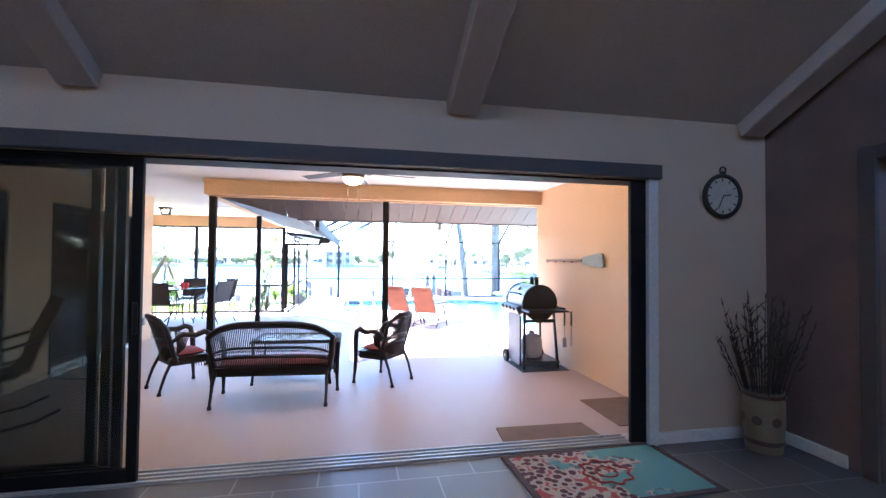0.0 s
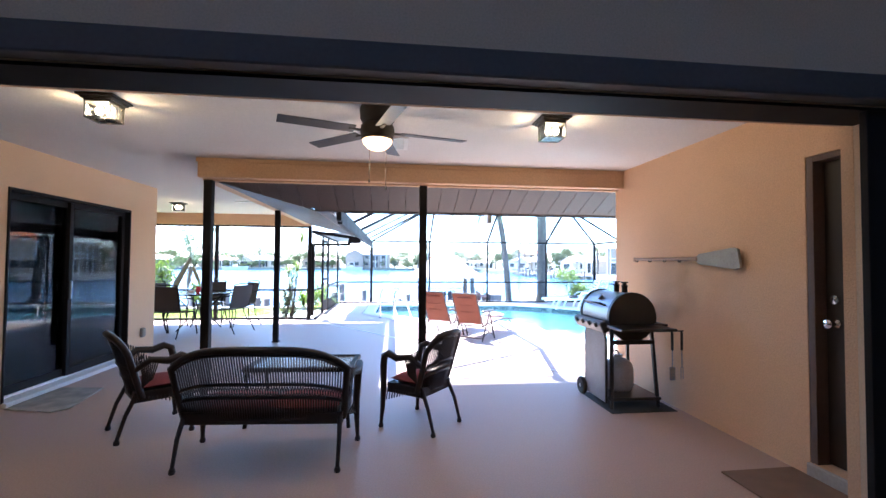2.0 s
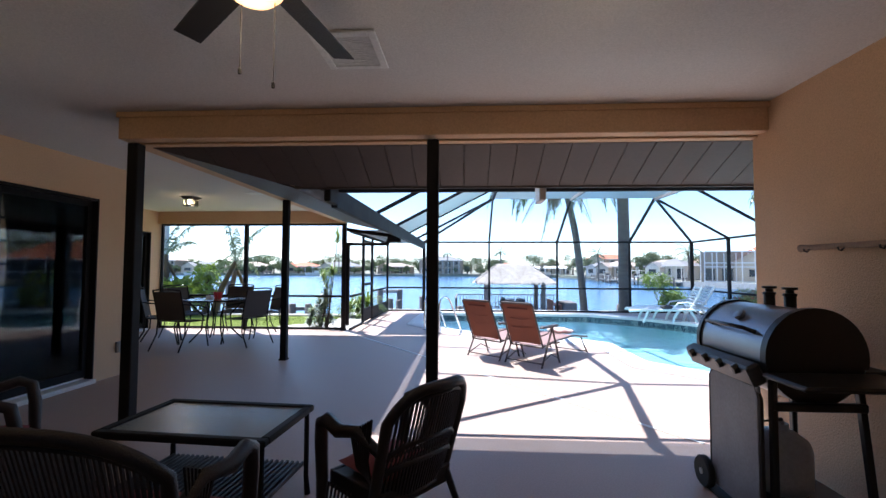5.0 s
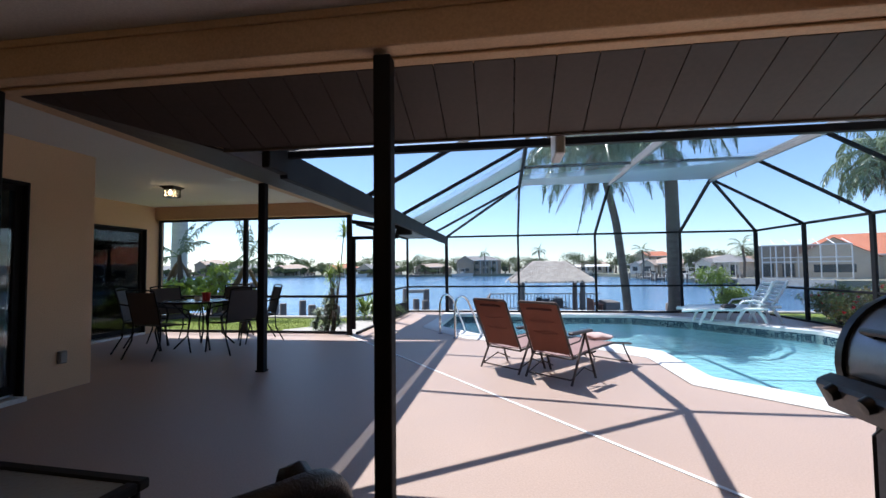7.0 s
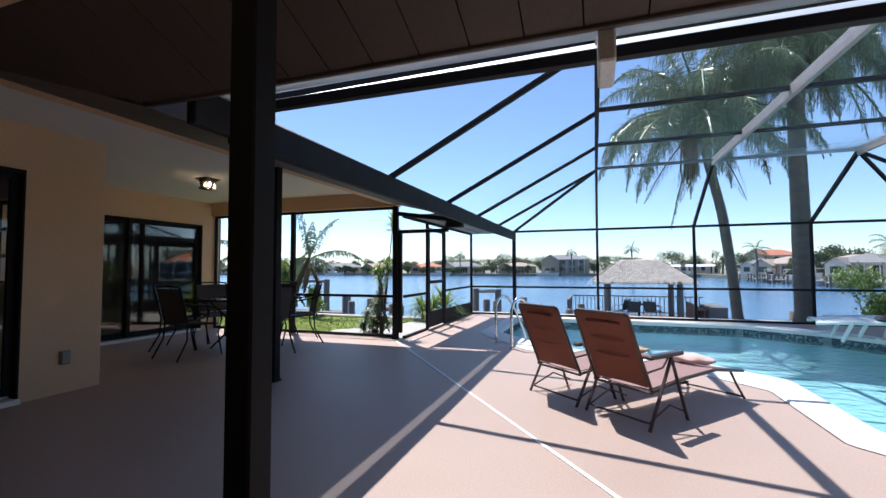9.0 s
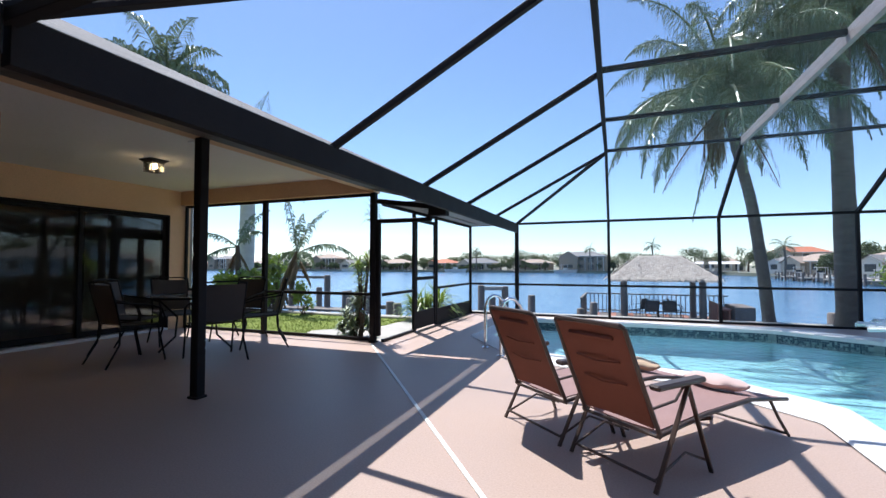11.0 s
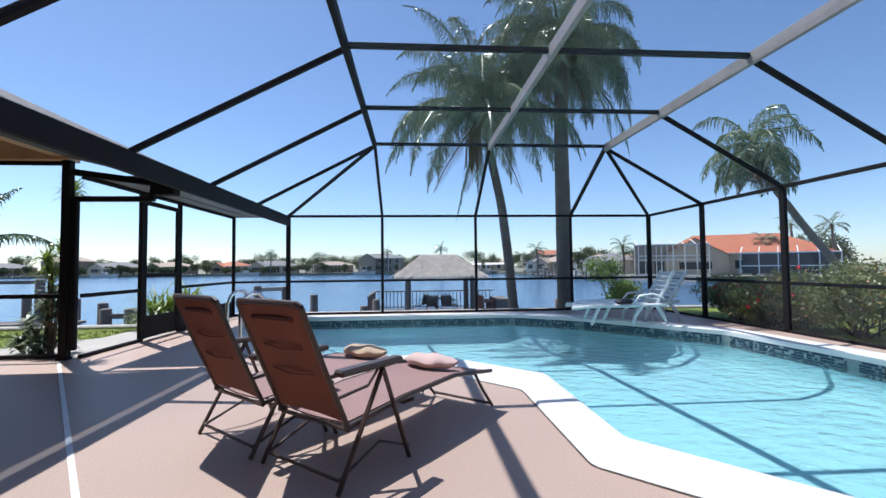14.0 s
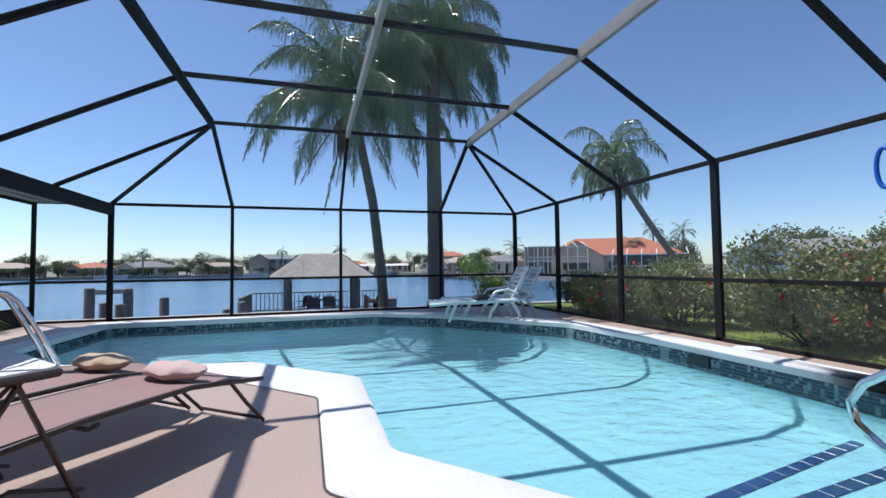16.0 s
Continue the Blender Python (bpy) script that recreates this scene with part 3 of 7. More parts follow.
for y in ROWS_Y:
    bar("purlin", (XA, y, KNEE + 0.03), (XC, y, KNEE + 0.03), 0.05, 0.05)
    bar("purlin", (XL, y, EAVE), (XA, y, KNEE), 0.05, 0.05)
    bar("purlin", (XR, y, EAVE), (XC, y, KNEE), 0.05, 0.05)
for xe, xk in ((XL, XA), (XR, XC)):
    bar("hip", (xe, YF, EAVE), (xk, ROWS_Y[0], KNEE), 0.05, 0.05)
    bar("hip", (xe, YN, EAVE), (xk, ROWS_Y[3], KNEE), 0.05, 0.06)
# gutter along the dining side, and its pan
bar("gutter", (XL, 6.40, 1.95), (XL, YF, 1.95), 0.06, 0.20, None, "deep dark bronze gutter beam")
s = Shape().box((-1.78, 11.33, 2.04), (XL - 0.04, YF, 2.07))
for k in range(3):
    s.box((-1.5 + k * 0.3, 11.33, 2.02), (-1.46 + k * 0.3, YF, 2.04))
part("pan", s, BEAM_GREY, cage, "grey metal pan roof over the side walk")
for x in (XL + 0.02, XA, XB, XC):
    part("bracket", Shape().box((x - 0.03, 6.12, 1.87), (x + 0.03, 6.375, 2.06), 0.008), BRACKET if x > 0 else BRONZE, cage)
part("valley_panel", Shape().box((XL, 6.125, 2.075), (XR, 6.37, 2.082)), PANEL, cage, "pale translucent strip between eaves and cage")
part("valley_panel", Shape().box((XE + 0.035, 6.38, 2.075), (XL - 0.035, 11.6, 2.082)), PANEL, cage)
# side wall with the screen door
XD = -1.76
for y in (12.22, 13.20):
    bar("post", (XD, y, 0), (XD, y, 2.04), 0.05, 0.06)
bar("eave_rail", (XD, 11.15, 2.02), (XD, YF, 2.02), 0.05, 0.05)
bar("chair_rail", (XD, 11.15, 0.69), (XD, 12.2, 0.69), 0.03, 0.045)
bar("chair_rail", (XD, 13.22, 0.69), (XD, YF, 0.69), 0.03, 0.045)
bar("bottom_rail", (XD, 11.15, 0.02), (XD, 12.2, 0.02), 0.05, 0.04)
bar("bottom_rail", (XD, 13.22, 0.02), (XD, YF, 0.02), 0.05, 0.04)
part("kick_panel", Shape().box((XD - 0.008, 13.24, 0.04), (XD + 0.008, YF - 0.03, 0.30)), BRONZE, cage)
def pane(*pts):
    n = len(pts)
    part("screen_panel", Shape().add(pts, [tuple(range(n))]), SCREEN, cage)


for y0, y1 in zip(ROWS_Y, ROWS_Y[1:]):
    pane((XL, y0, EAVE), (XA, y0, KNEE), (XA, y1, KNEE), (XL, y1, EAVE))
    pane((XR, y0, EAVE), (XC, y0, KNEE), (XC, y1, KNEE), (XR, y1, EAVE))
    pane((XA, y0, KNEE), (XC, y0, KNEE), (XC, y1, KNEE), (XA, y1, KNEE))
for sy, yk in ((YF, ROWS_Y[0]), (YN, ROWS_Y[3])):
    pane((XL, sy, EAVE), (XA, yk, KNEE), (XL, yk, EAVE))
    pane((XR, sy, EAVE), (XC, yk, KNEE), (XR, yk, EAVE))
    pane((XL, sy, EAVE), (XA, sy, EAVE), (XA, yk, KNEE))
    pane((XC, sy, EAVE), (XR, sy, EAVE), (XC, yk, KNEE))
    pane((XA, sy, EAVE), (XC, sy, EAVE), (XC, yk, KNEE), (XA, yk, KNEE))
pane((-1.75, YF, 0), (XR, YF, 0), (XR, YF, EAVE), (-1.75, YF, EAVE))
pane((XR, 6.2, 0), (XR, YF, 0), (XR, YF, EAVE), (XR, 6.2, EAVE))
# dining screens
screens = thing("screen_wall", "dark bronze framed insect screens at the dining patio", "screen")
for p, q in (((-5.80, 11.15, 0.0), (-5.80, 11.15, 2.19)), ((-5.8, 11.15, 0.69), (-1.93, 11.15, 0.69)), ((-5.8, 11.15, 0.03), (-1.93, 11.15, 0.03)), ((-5.8, 11.15, 2.17), (-1.93, 11.15, 2.17))):
    part("rail" if p[2] == q[2] else "stile", Shape().strut(p, q, 0.04, 0.045, 0.003), BRONZE, screens)


# ---- more materials ----
WICKER = surface("dark_brown_wicker", (0.022, 0.013, 0.012), (0.013, 0.008, 0.008), 0.45, scale=9, fine=160, bump=0.6, depth=0.004)
CUSHION = surface("dusty_red_cushion", (0.26, 0.085, 0.095), (0.20, 0.065, 0.075), 0.9, scale=6, fine=220, bump=0.4, spec=0.1)
BLACK = surface("black_enamel", (0.012, 0.012, 0.013), (0.018, 0.018, 0.019), 0.35, fine=90, bump=0.1)
STEEL = surface("brushed_steel", (0.30, 0.31, 0.34), (0.28, 0.29, 0.31), 0.33, metal=0.85, fine=90, bump=0.1, stretch=(1, 12, 1))
CHROME = surface("chrome", (0.75, 0.76, 0.78), (0.68, 0.69, 0.71), 0.12, metal=1.0, bump=0)
RUBBER = surface("black_rubber", (0.02, 0.02, 0.02), None, 0.8)
TANK = surface("white_tank_paint", (0.6, 0.6, 0.58), (0.5, 0.5, 0.47), 0.45)
SLING = surface("rust_brown_sling", (0.23, 0.085, 0.058), (0.18, 0.068, 0.047), 0.75, scale=5, fine=240, bump=0.5, spec=0.2)
SEATSLING = surface("brown_mesh_sling", (0.31, 0.185, 0.165), (0.26, 0.15, 0.135), 0.7, scale=5, fine=240, bump=0.5)
LOUNGEMETAL = surface("brown_lounge_metal", (0.07, 0.045, 0.035), (0.05, 0.033, 0.027), 0.4, fine=80, bump=0.1)
PILLOW = surface("faded_pink_pillow", (0.62, 0.45, 0.41), (0.55, 0.38, 0.34), 0.9, fine=150, bump=0.3)
PLASTIC = surface("white_resin", (0.75, 0.77, 0.76), (0.66, 0.68, 0.67), 0.4, fine=40, bump=0.1)
CHAIRSLING = surface("dark_taupe_mesh", (0.075, 0.06, 0.055), (0.055, 0.045, 0.042), 0.8, fine=240, bump=0.4)
DARKSLING = surface("charcoal_sling", (0.06, 0.055, 0.055), (0.045, 0.04, 0.04), 0.8, fine=240, bump=0.4)
TANSLING = surface("taupe_sling", (0.16, 0.12, 0.10), (0.12, 0.09, 0.075), 0.8, fine=240, bump=0.4)
TABLEGLASS = sheet("obscure_table_glass", (0.70, 0.78, 0.78), 0.12, 1.5, (0.6, 0.66, 0.68), 0.4, ripple=(60, 0.002, (1, 1, 1)))
LAMPGLASS = sheet("seeded_lamp_glass", (0.9, 0.88, 0.84), 0.05, 1.4, ripple=(40, 0.003, (1, 1, 1)))
BULB = glowing("warm_bulb", (1.0, 0.80, 0.5), 14)
FANGLOBE = glowing("lit_fan_globe", (1.0, 0.55, 0.20), 0.9)
BLADE = surface("fan_blade_wood", (0.035, 0.03, 0.03), (0.025, 0.022, 0.022), 0.5, fine=40, stretch=(1, 8, 1))
MATBROWN = surface("coir_mat", (0.21, 0.13, 0.08), (0.16, 0.10, 0.06), 0.95, scale=8, fine=220, bump=1.0)
MATGREY = surface("grey_woven_mat", (0.36, 0.34, 0.30), (0.22, 0.22, 0.20), 0.95, scale=7, fine=90, bump=0.5, mottle=0.3)
MATBLACK = surface("black_grill_mat", (0.03, 0.028, 0.028), None, 0.85, fine=90)
PADDLE = surface("grey_weathered_oar", (0.36, 0.37, 0.33), (0.27, 0.28, 0.25), 0.7, scale=6, fine=60)
OARSHAFT = surface("wooden_oar_shaft", (0.32, 0.20, 0.12), (0.24, 0.15, 0.09), 0.6, scale=6, fine=60, stretch=(1, 6, 1))
IRON = surface("aged_dark_iron", (0.025, 0.022, 0.02), (0.05, 0.04, 0.03), 0.6, fine=60)
CLOCKFACE = surface("aged_clock_face", (0.62, 0.58, 0.50), (0.5, 0.46, 0.38), 0.7, scale=10)
REED = surface("dried_reed", (0.09, 0.065, 0.045), (0.06, 0.045, 0.03), 0.9)
CERAMIC = surface("cream_glazed_ceramic", (0.260, 0.205, 0.130), (0.30, 0.22, 0.13), 0.3, scale=8)
CERAMIC_D = surface("dark_glazed_band", (0.06, 0.06, 0.05), (0.12, 0.05, 0.03), 0.3)
RED = surface("red_plastic", (0.55, 0.02, 0.03), None, 0.4)
BLUEP = surface("blue_plastic", (0.01, 0.12, 0.55), None, 0.4)
LINE = surface("white_deck_drain", (0.82, 0.82, 0.80), (0.7, 0.7, 0.68), 0.6)
PALMTRUNK = surface("grey_palm_trunk", (0.20, 0.175, 0.15), (0.13, 0.11, 0.095), 0.9, scale=5, fine=30, bump=0.8, depth=0.02, stretch=(1, 1, 3))
LEAF = surface("palm_leaf", (0.24, 0.29, 0.165), (0.15, 0.20, 0.10), 0.3, scale=2, fine=20, bump=0.1, spec=0.7)
VARIEGATED = surface("variegated_leaf", (0.34, 0.38, 0.24), (0.13, 0.19, 0.09), 0.45, scale=14)
LEAFDRY = surface("dry_palm_leaf", (0.20, 0.14, 0.08), (0.14, 0.10, 0.05), 0.8, scale=3)
LEAFBRIGHT = surface("bright_green_leaf", (0.26, 0.34, 0.07), (0.13, 0.20, 0.04), 0.45, scale=3)
HEDGE = surface("hedge_leaf", (0.27, 0.30, 0.10), (0.08, 0.09, 0.045), 0.4, scale=6, fine=30, bump=0.1)
FARLEAF = surface("far_tree_leaf", (0.15, 0.17, 0.09), (0.09, 0.11, 0.06), 0.9, scale=0.8)
NEWLEAF = surface("reddish_leaf", (0.30, 0.13, 0.06), (0.30, 0.24, 0.06), 0.5, scale=6)
STEM = surface("brown_stem", (0.12, 0.09, 0.06), (0.09, 0.065, 0.045), 0.9)
FLOWER = surface("red_hibiscus", (0.65, 0.03, 0.03), None, 0.6)
THATCH = surface("weathered_thatch", (0.58, 0.52, 0.45), (0.40, 0.35, 0.30), 0.95, scale=4, fine=30, bump=1.0, depth=0.04, stretch=(1, 1, 0.3))
DOCKWOOD = surface("weathered_dock_wood", (0.20, 0.17, 0.15), (0.13, 0.11, 0.095), 0.85, scale=4, fine=40, stretch=(1, 1, 0.3))
DOCKPALE = surface("pale_dock_wood", (0.46, 0.42, 0.37), (0.36, 0.33, 0.29), 0.85, scale=2, fine=20)
REDWOOD = surface("red_stained_wood", (0.36, 0.15, 0.09), (0.28, 0.11, 0.07), 0.8, scale=4, fine=40)
ROOFRED = shingle_like("terracotta_roof", (0.50, 0.17, 0.085), (0.42, 0.14, 0.07), (0.25, 0.09, 0.05), 0.5, 0.4)
ROOFTAN = surface("tan_far_roof", (0.44, 0.34, 0.27), (0.36, 0.28, 0.22), 0.9, scale=1)
ROOFBROWN = surface("brown_far_roof", (0.30, 0.20, 0.15), (0.24, 0.16, 0.12), 0.9, scale=1)
ROOFGREY = surface("grey_far_roof", (0.24, 0.23, 0.225), (0.19, 0.185, 0.18), 0.9, scale=1)
HOUSEWALL = surface("cream_house_wall", (0.60, 0.50, 0.38), (0.52, 0.43, 0.33), 0.9, scale=1)
HOUSEWHITE = surface("white_house_wall", (0.72, 0.69, 0.64), (0.64, 0.61, 0.56), 0.9, scale=1)
FARGLASS = surface("dark_far_window", (0.04, 0.05, 0.06), None, 0.15)
MOSAIC_DARK = surface("navy_mosaic", (0.012, 0.035, 0.07), (0.03, 0.07, 0.10), 0.2, fine=14, scale=9)
MOSAIC_PALE = surface("pale_mosaic", (0.28, 0.34, 0.34), (0.12, 0.19, 0.21), 0.2, fine=14, scale=9)
GROUT = surface("pale_grout", (0.22, 0.27, 0.27), None, 0.8)
INWARD = 1 if sum(RIN[i - 1][0] * RIN[i][1] - RIN[i][0] * RIN[i - 1][1] for i in range(N)) > 0 else -1
HOUSETAN = surface("far_tan_wall", (0.33, 0.27, 0.20), (0.28, 0.23, 0.18), 0.8)
CUPRED = RED


def translucent(m, colour, share):
    """Lets a share of the light through a leaf, in its colour."""
    n, l = m.node_tree.nodes, m.node_tree.links
    tl, mx = n.new("ShaderNodeBsdfTranslucent"), n.new("ShaderNodeMixShader")
    tl.inputs[0].default_value, mx.inputs[0].default_value = (*colour, 1), share
    l.new(n["Principled BSDF"].outputs[0], mx.inputs[1]), l.new(tl.outputs[0], mx.inputs[2]), l.new(mx.outputs[0], n["Material Output"].inputs[0])


for leaf, colour in ((LEAF, (0.13, 0.17, 0.06)), (LEAFBRIGHT, (0.30, 0.42, 0.05)), (HEDGE, (0.30, 0.36, 0.06)), (FARLEAF, (0.12, 0.16, 0.05))):
    translucent(leaf, colour, 0.2)

# ---- pool details ----
s = Shape()
band = ([], [])
TW, TH = 0.031, 0.029
rt = random.Random(31)
for i in range(N):
    a, b = Vector((*RIN[i], 0)), Vector((*RIN[(i + 1) % N], 0))
    L = (b - a).length
    u = (b - a) / L
    s.add([(*a[:2], -0.045), (*b[:2], -0.045), (*b[:2], -0.21), (*a[:2], -0.21)], [(0, 1, 2, 3)])
    n = Vector((-u.y, u.x, 0))
    k = max(int(L / TW), 0)
    for q in range(k):
        c = a + u * (q + 0.5) * L / k
        for r in range(5):
            z = -0.062 - r * 0.031
            pair = band[rt.random() < 0.28]
            pair.append((c - u * TW * 0.44, c + u * TW * 0.44, z, n))
for tiles, mat, lb in ((band[0], MOSAIC_DARK, "dark navy mosaic tiles at the waterline"), (band[1], MOSAIC_PALE, "pale grey-green mosaic tiles at the waterline")):
    m = Shape()
    for p0, p1, z, h in tiles:
        k = 0.0035 * INWARD
        m.add([(p0.x, p0.y, z - TH * .45), (p1.x, p1.y, z - TH * .45), (p1.x, p1.y, z + TH * .45), (p0.x, p0.y, z + TH * .45)] + [(p.x + h.x * k, p.y + h.y * k, zz) for p, zz in ((p0, z - TH * .42), (p1, z - TH * .42), (p1, z + TH * .42), (p0, z + TH * .42))],
              [(4, 5, 6, 7), (0, 1, 5, 4), (1, 2, 6, 5), (2, 3, 7, 6), (3, 0, 4, 7)])
    structure("mosaic_tiles", m, mat, lb)
structure("waterline_tile", s, GROUT, "pale grout of the waterline tile band", fix=False)
s = Shape()
for x0, y0, sl, z in ((4.1, 8.14, 0.1667, -0.42), (4.3, 7.873, 0.0905, -0.30)):
    x = x0
    while x < 6.40:
        yy = y0 + sl * (x - x0)
        s.box((0, -0.085, 0), (0.142, -0.005, 0.008), 0.002, pose(x, yy, z, 0, 0, math.degrees(math.atan(sl))))
        x += 0.15
structure("step_edge_tiles", s, STEP_TILE, "dark blue tiles along the underwater step edges")
s = Shape().box((6.48, 9.72, -0.17), (6.515, 9.98, -0.06))
structure("skimmer_mouth", s, BLACK, "black skimmer opening in the pool wall")
s = Shape().lathe([(0.0, 0.0), (0.13, 0.0), (0.13, 0.008), (0.115, 0.012), (0.0, 0.012)], 24, pose(6.98, 9.70, 0.002))
structure("skimmer_lid", s, WHITE, "round white skimmer lid in the deck")
s = Shape().strut((-1.84, 10.97, 0.003), (2.35, 5.62, 0.003), 0.028, 0.006)
structure("deck_drain", s, LINE, "thin white drain strip across the deck")


def pool_rail(name, pts, label):
    t = thing(name, label, "pool rail")
    part("tube", Shape().tube(pts, 0.021, 10), CHROME, t, smooth=60)
    for p in (pts[0],):
        part("flange", Shape().lathe([(0.0, 0), (0.045, 0), (0.045, 0.012), (0.026, 0.02), (0.0, 0.02)], 16, pose(p[0], p[1], 0.002)), CHROME, t, smooth=40)
    return t


for bx, by in ((-0.24, 11.28), (0.09, 10.80)):
    d = Vector((0.72, 0.60, 0)).normalized()
    pts = []
    for u, z in ((0, 0.0), (0, 0.35), (0.0, 0.56), (0.04, 0.66), (0.11, 0.71), (0.19, 0.70), (0.27, 0.62), (0.38, 0.40), (0.52, 0.1), (0.62, -0.12), (0.63, -0.5)):
        pts.append((bx + d.x * u, by + d.y * u, z))
    pool_rail("pool_ladder_rail", pts, "arched chrome pool ladder rail fixed in the coping")
pool_rail("pool_handrail", [(5.3, 6.72, 0), (5.3, 6.72, 0.6), (5.3, 6.80, 0.72), (5.3, 6.95, 0.76), (5.3, 7.3, 0.62), (5.3, 7.62, 0.40), (5.3, 7.78, 0.28), (5.3, 7.84, 0.18), (5.3, 7.82, 0.08), (5.3, 7.72, 0.0), (5.3, 7.55, -0.05), (5.3, 7.3, -0.08), (5.3, 7.0, -0.10)],
          "curved chrome handrail over the pool steps")


# ---- sliding doors and doors ----
def slider(name, axis, plane, a, b, z0, z1, label, stile=0.055, handle=None):
    t = thing(name, label, "sliding door", "sliding glass doors")
    def bx(s, u0, u1, w0, w1, d=0.018, c=0.003):
        return s.box((u0, plane - d, w0), (u1, plane + d, w1), c) if axis == 0 else s.box((plane - d, u0, w0), (plane + d, u1, w1), c)
    fr = Shape()
    bx(fr, a, a + stile, z0, z1), bx(fr, b - stile, b, z0, z1), bx(fr, a + stile, b - stile, z0, z0 + 0.08), bx(fr, a + stile, b - stile, z1 - 0.06, z1)
    f = part("frame", fr, BRONZE, t)
    part("glass", bx(Shape(), a + stile, b - stile, z0 + 0.08, z1 - 0.06, 0.003, 0), GLASS, t)
    if handle is not None:
        h = Shape()
        bx(h, handle - 0.015, handle + 0.015, 0.92, 1.12, 0.035, 0.008)
        part("handle", h, BLACK if axis == 0 else STEEL, t)
    return t


slider("sliding_door", 0, 2.376, -3.3, -1.64, 0.02, 2.02, "fixed bronze-framed sliding door panel with dark glass")
slider("sliding_door", 0, 2.330, -2.90, -1.54, 0.02, 2.02, "bronze-framed sliding door panel slid open")
slider("sliding_door", 0, 2.284, -2.80, -1.45, 0.02, 2.02, "bronze-framed sliding door panel slid open")
slider("sliding_door", 0, 2.238, -2.70, -1.34, 0.02, 2.02, "bronze-framed sliding door panel slid open, with a black pull", 0.06, -1.365)
s = Shape().box((2.03, 2.201, 0.02), (2.198, 2.235, 2.015), 0.003)
s.box((-3.29, 2.205, 2.016), (2.198, 2.40, 2.029))
s.box((2.12, 2.192, 0.98), (2.14, 2.2, 1.12), 0.003)
structure("door_frame", s, BRONZE, "dark bronze frame of the wide sliding door")
slider("patio_slider", 1, -3.60, 5.05, 5.97, 0.07, 2.0, "closed bronze-framed patio sliding door with dark glass")
slider("patio_slider", 1, -3.56, 5.90, 6.90, 0.07, 2.0, "closed bronze-framed patio sliding door with dark glass", 0.055, 5.93)
s = Shape()
for y0, y1 in ((5.03, 5.05), (6.90, 6.92)):
    s.box((-3.69, y0, 0.03), (-3.475, y1, 2.03), 0.003)
s.box((-3.69, 5.05, 2.0), (-3.475, 6.90, 2.03), 0.003)
structure("door_frame", s, BRONZE, "dark bronze frame of the patio slider")
s = Shape().box((-3.69, 5.03, 0.0), (-3.44, 6.92, 0.045), 0.004)
for k in range(2):
    s.box((-3.62 + 0.04 * k, 5.05, 0.045), (-3.61 + 0.04 * k, 6.9, 0.068))
structure("door_sill", s, WHITE, "pale sill of the patio slider")
slider("dining_slider", 1, -5.95, 8.22, 9.6, 0.06, 1.97, "closed bronze-framed sliding door beside the dining table")
slider("dining_slider", 1, -5.91, 9.5, 10.83, 0.06, 1.97, "closed bronze-framed sliding door beside the dining table")
s = Shape().box((-6.04, 8.2, 0.0), (-5.82, 10.85, 0.04), 0.004)
structure("door_sill", s, WHITE, "pale sill of the dining slider")
s = Shape()
s.box((-6.04, 8.2, 0.04), (-5.825, 8.22, 1.99)).box((-6.04, 10.83, 0.04), (-5.825, 10.85, 1.99)).box((-6.04, 8.22, 1.97), (-5.825, 10.83, 1.99))
structure("door_frame", s, BRONZE, "dark bronze frame of the dining slider")
t = thing("patio_door", "closed dark bronze-framed patio door", "door")
part("slab", Shape().box((-3.62, 3.04, 0.05), (-3.575, 4.31, 2.03), 0.004), DOORBROWN, t)
part("frame", Shape().box((-3.69, 3.0, 0.03), (-3.47, 3.04, 2.05)).box((-3.69, 4.31, 0.03), (-3.47, 4.35, 2.05)), BRONZE, t)
w1 = thing("window_1", "small inner window with white muntins", "window")
s = Shape()
s.box((-5.35, 7.44, 1.0), (-5.31, 7.5, 1.92)).box((-4.74, 7.44, 1.0), (-4.7, 7.5, 1.92)).box((-5.05, 7.45, 1.0), (-5.01, 7.49, 1.92))
for z in (1.0, 1.29, 1.585, 1.88):
    s.box((-5.35, 7.45, z), (-4.7, 7.49, z + 0.035))
part("window_frame", s, BRONZE, w1)
w1["kind"] = "structure"
# side door
t = thing("side_door", "closed dark brown side door with chrome knobs, beside the patio mats", "door")
part("slab", Shape().box((2.80, 2.55, 0.10), (2.845, 3.09, 2.02), 0.004), DOORBROWN, t)
part("jamb", Shape().box((2.722, 3.09, 0.09), (2.90, 3.138, 2.058), 0.003).box((2.722, 2.502, 0.09), (2.90, 2.55, 2.058), 0.003).box((2.722, 2.55, 2.02), (2.90, 3.09, 2.058), 0.003), surface("brown_jamb", (0.12, 0.075, 0.055), (0.09, 0.058, 0.043), 0.6), t)
part("knob", Shape().lathe([(0, 0), (0.028, 0), (0.028, 0.008), (0.012, 0.02), (0.012, 0.04), (0.028, 0.055), (0.028, 0.07), (0.0, 0.078)], 16, pose(2.80, 3.02, 0.99, 0, -90, 0)), CHROME, t, smooth=40)
part("deadbolt", Shape().lathe([(0, 0), (0.03, 0), (0.028, 0.02), (0.0, 0.024)], 16, pose(2.80, 3.02, 1.14, 0, -90, 0)), CHROME, t, smooth=40)
s = Shape().box((2.70, 2.49, 0.0), (2.92, 3.15, 0.088), 0.006)
structure("door_step", s, CONCRETE, "low concrete step under the side door")
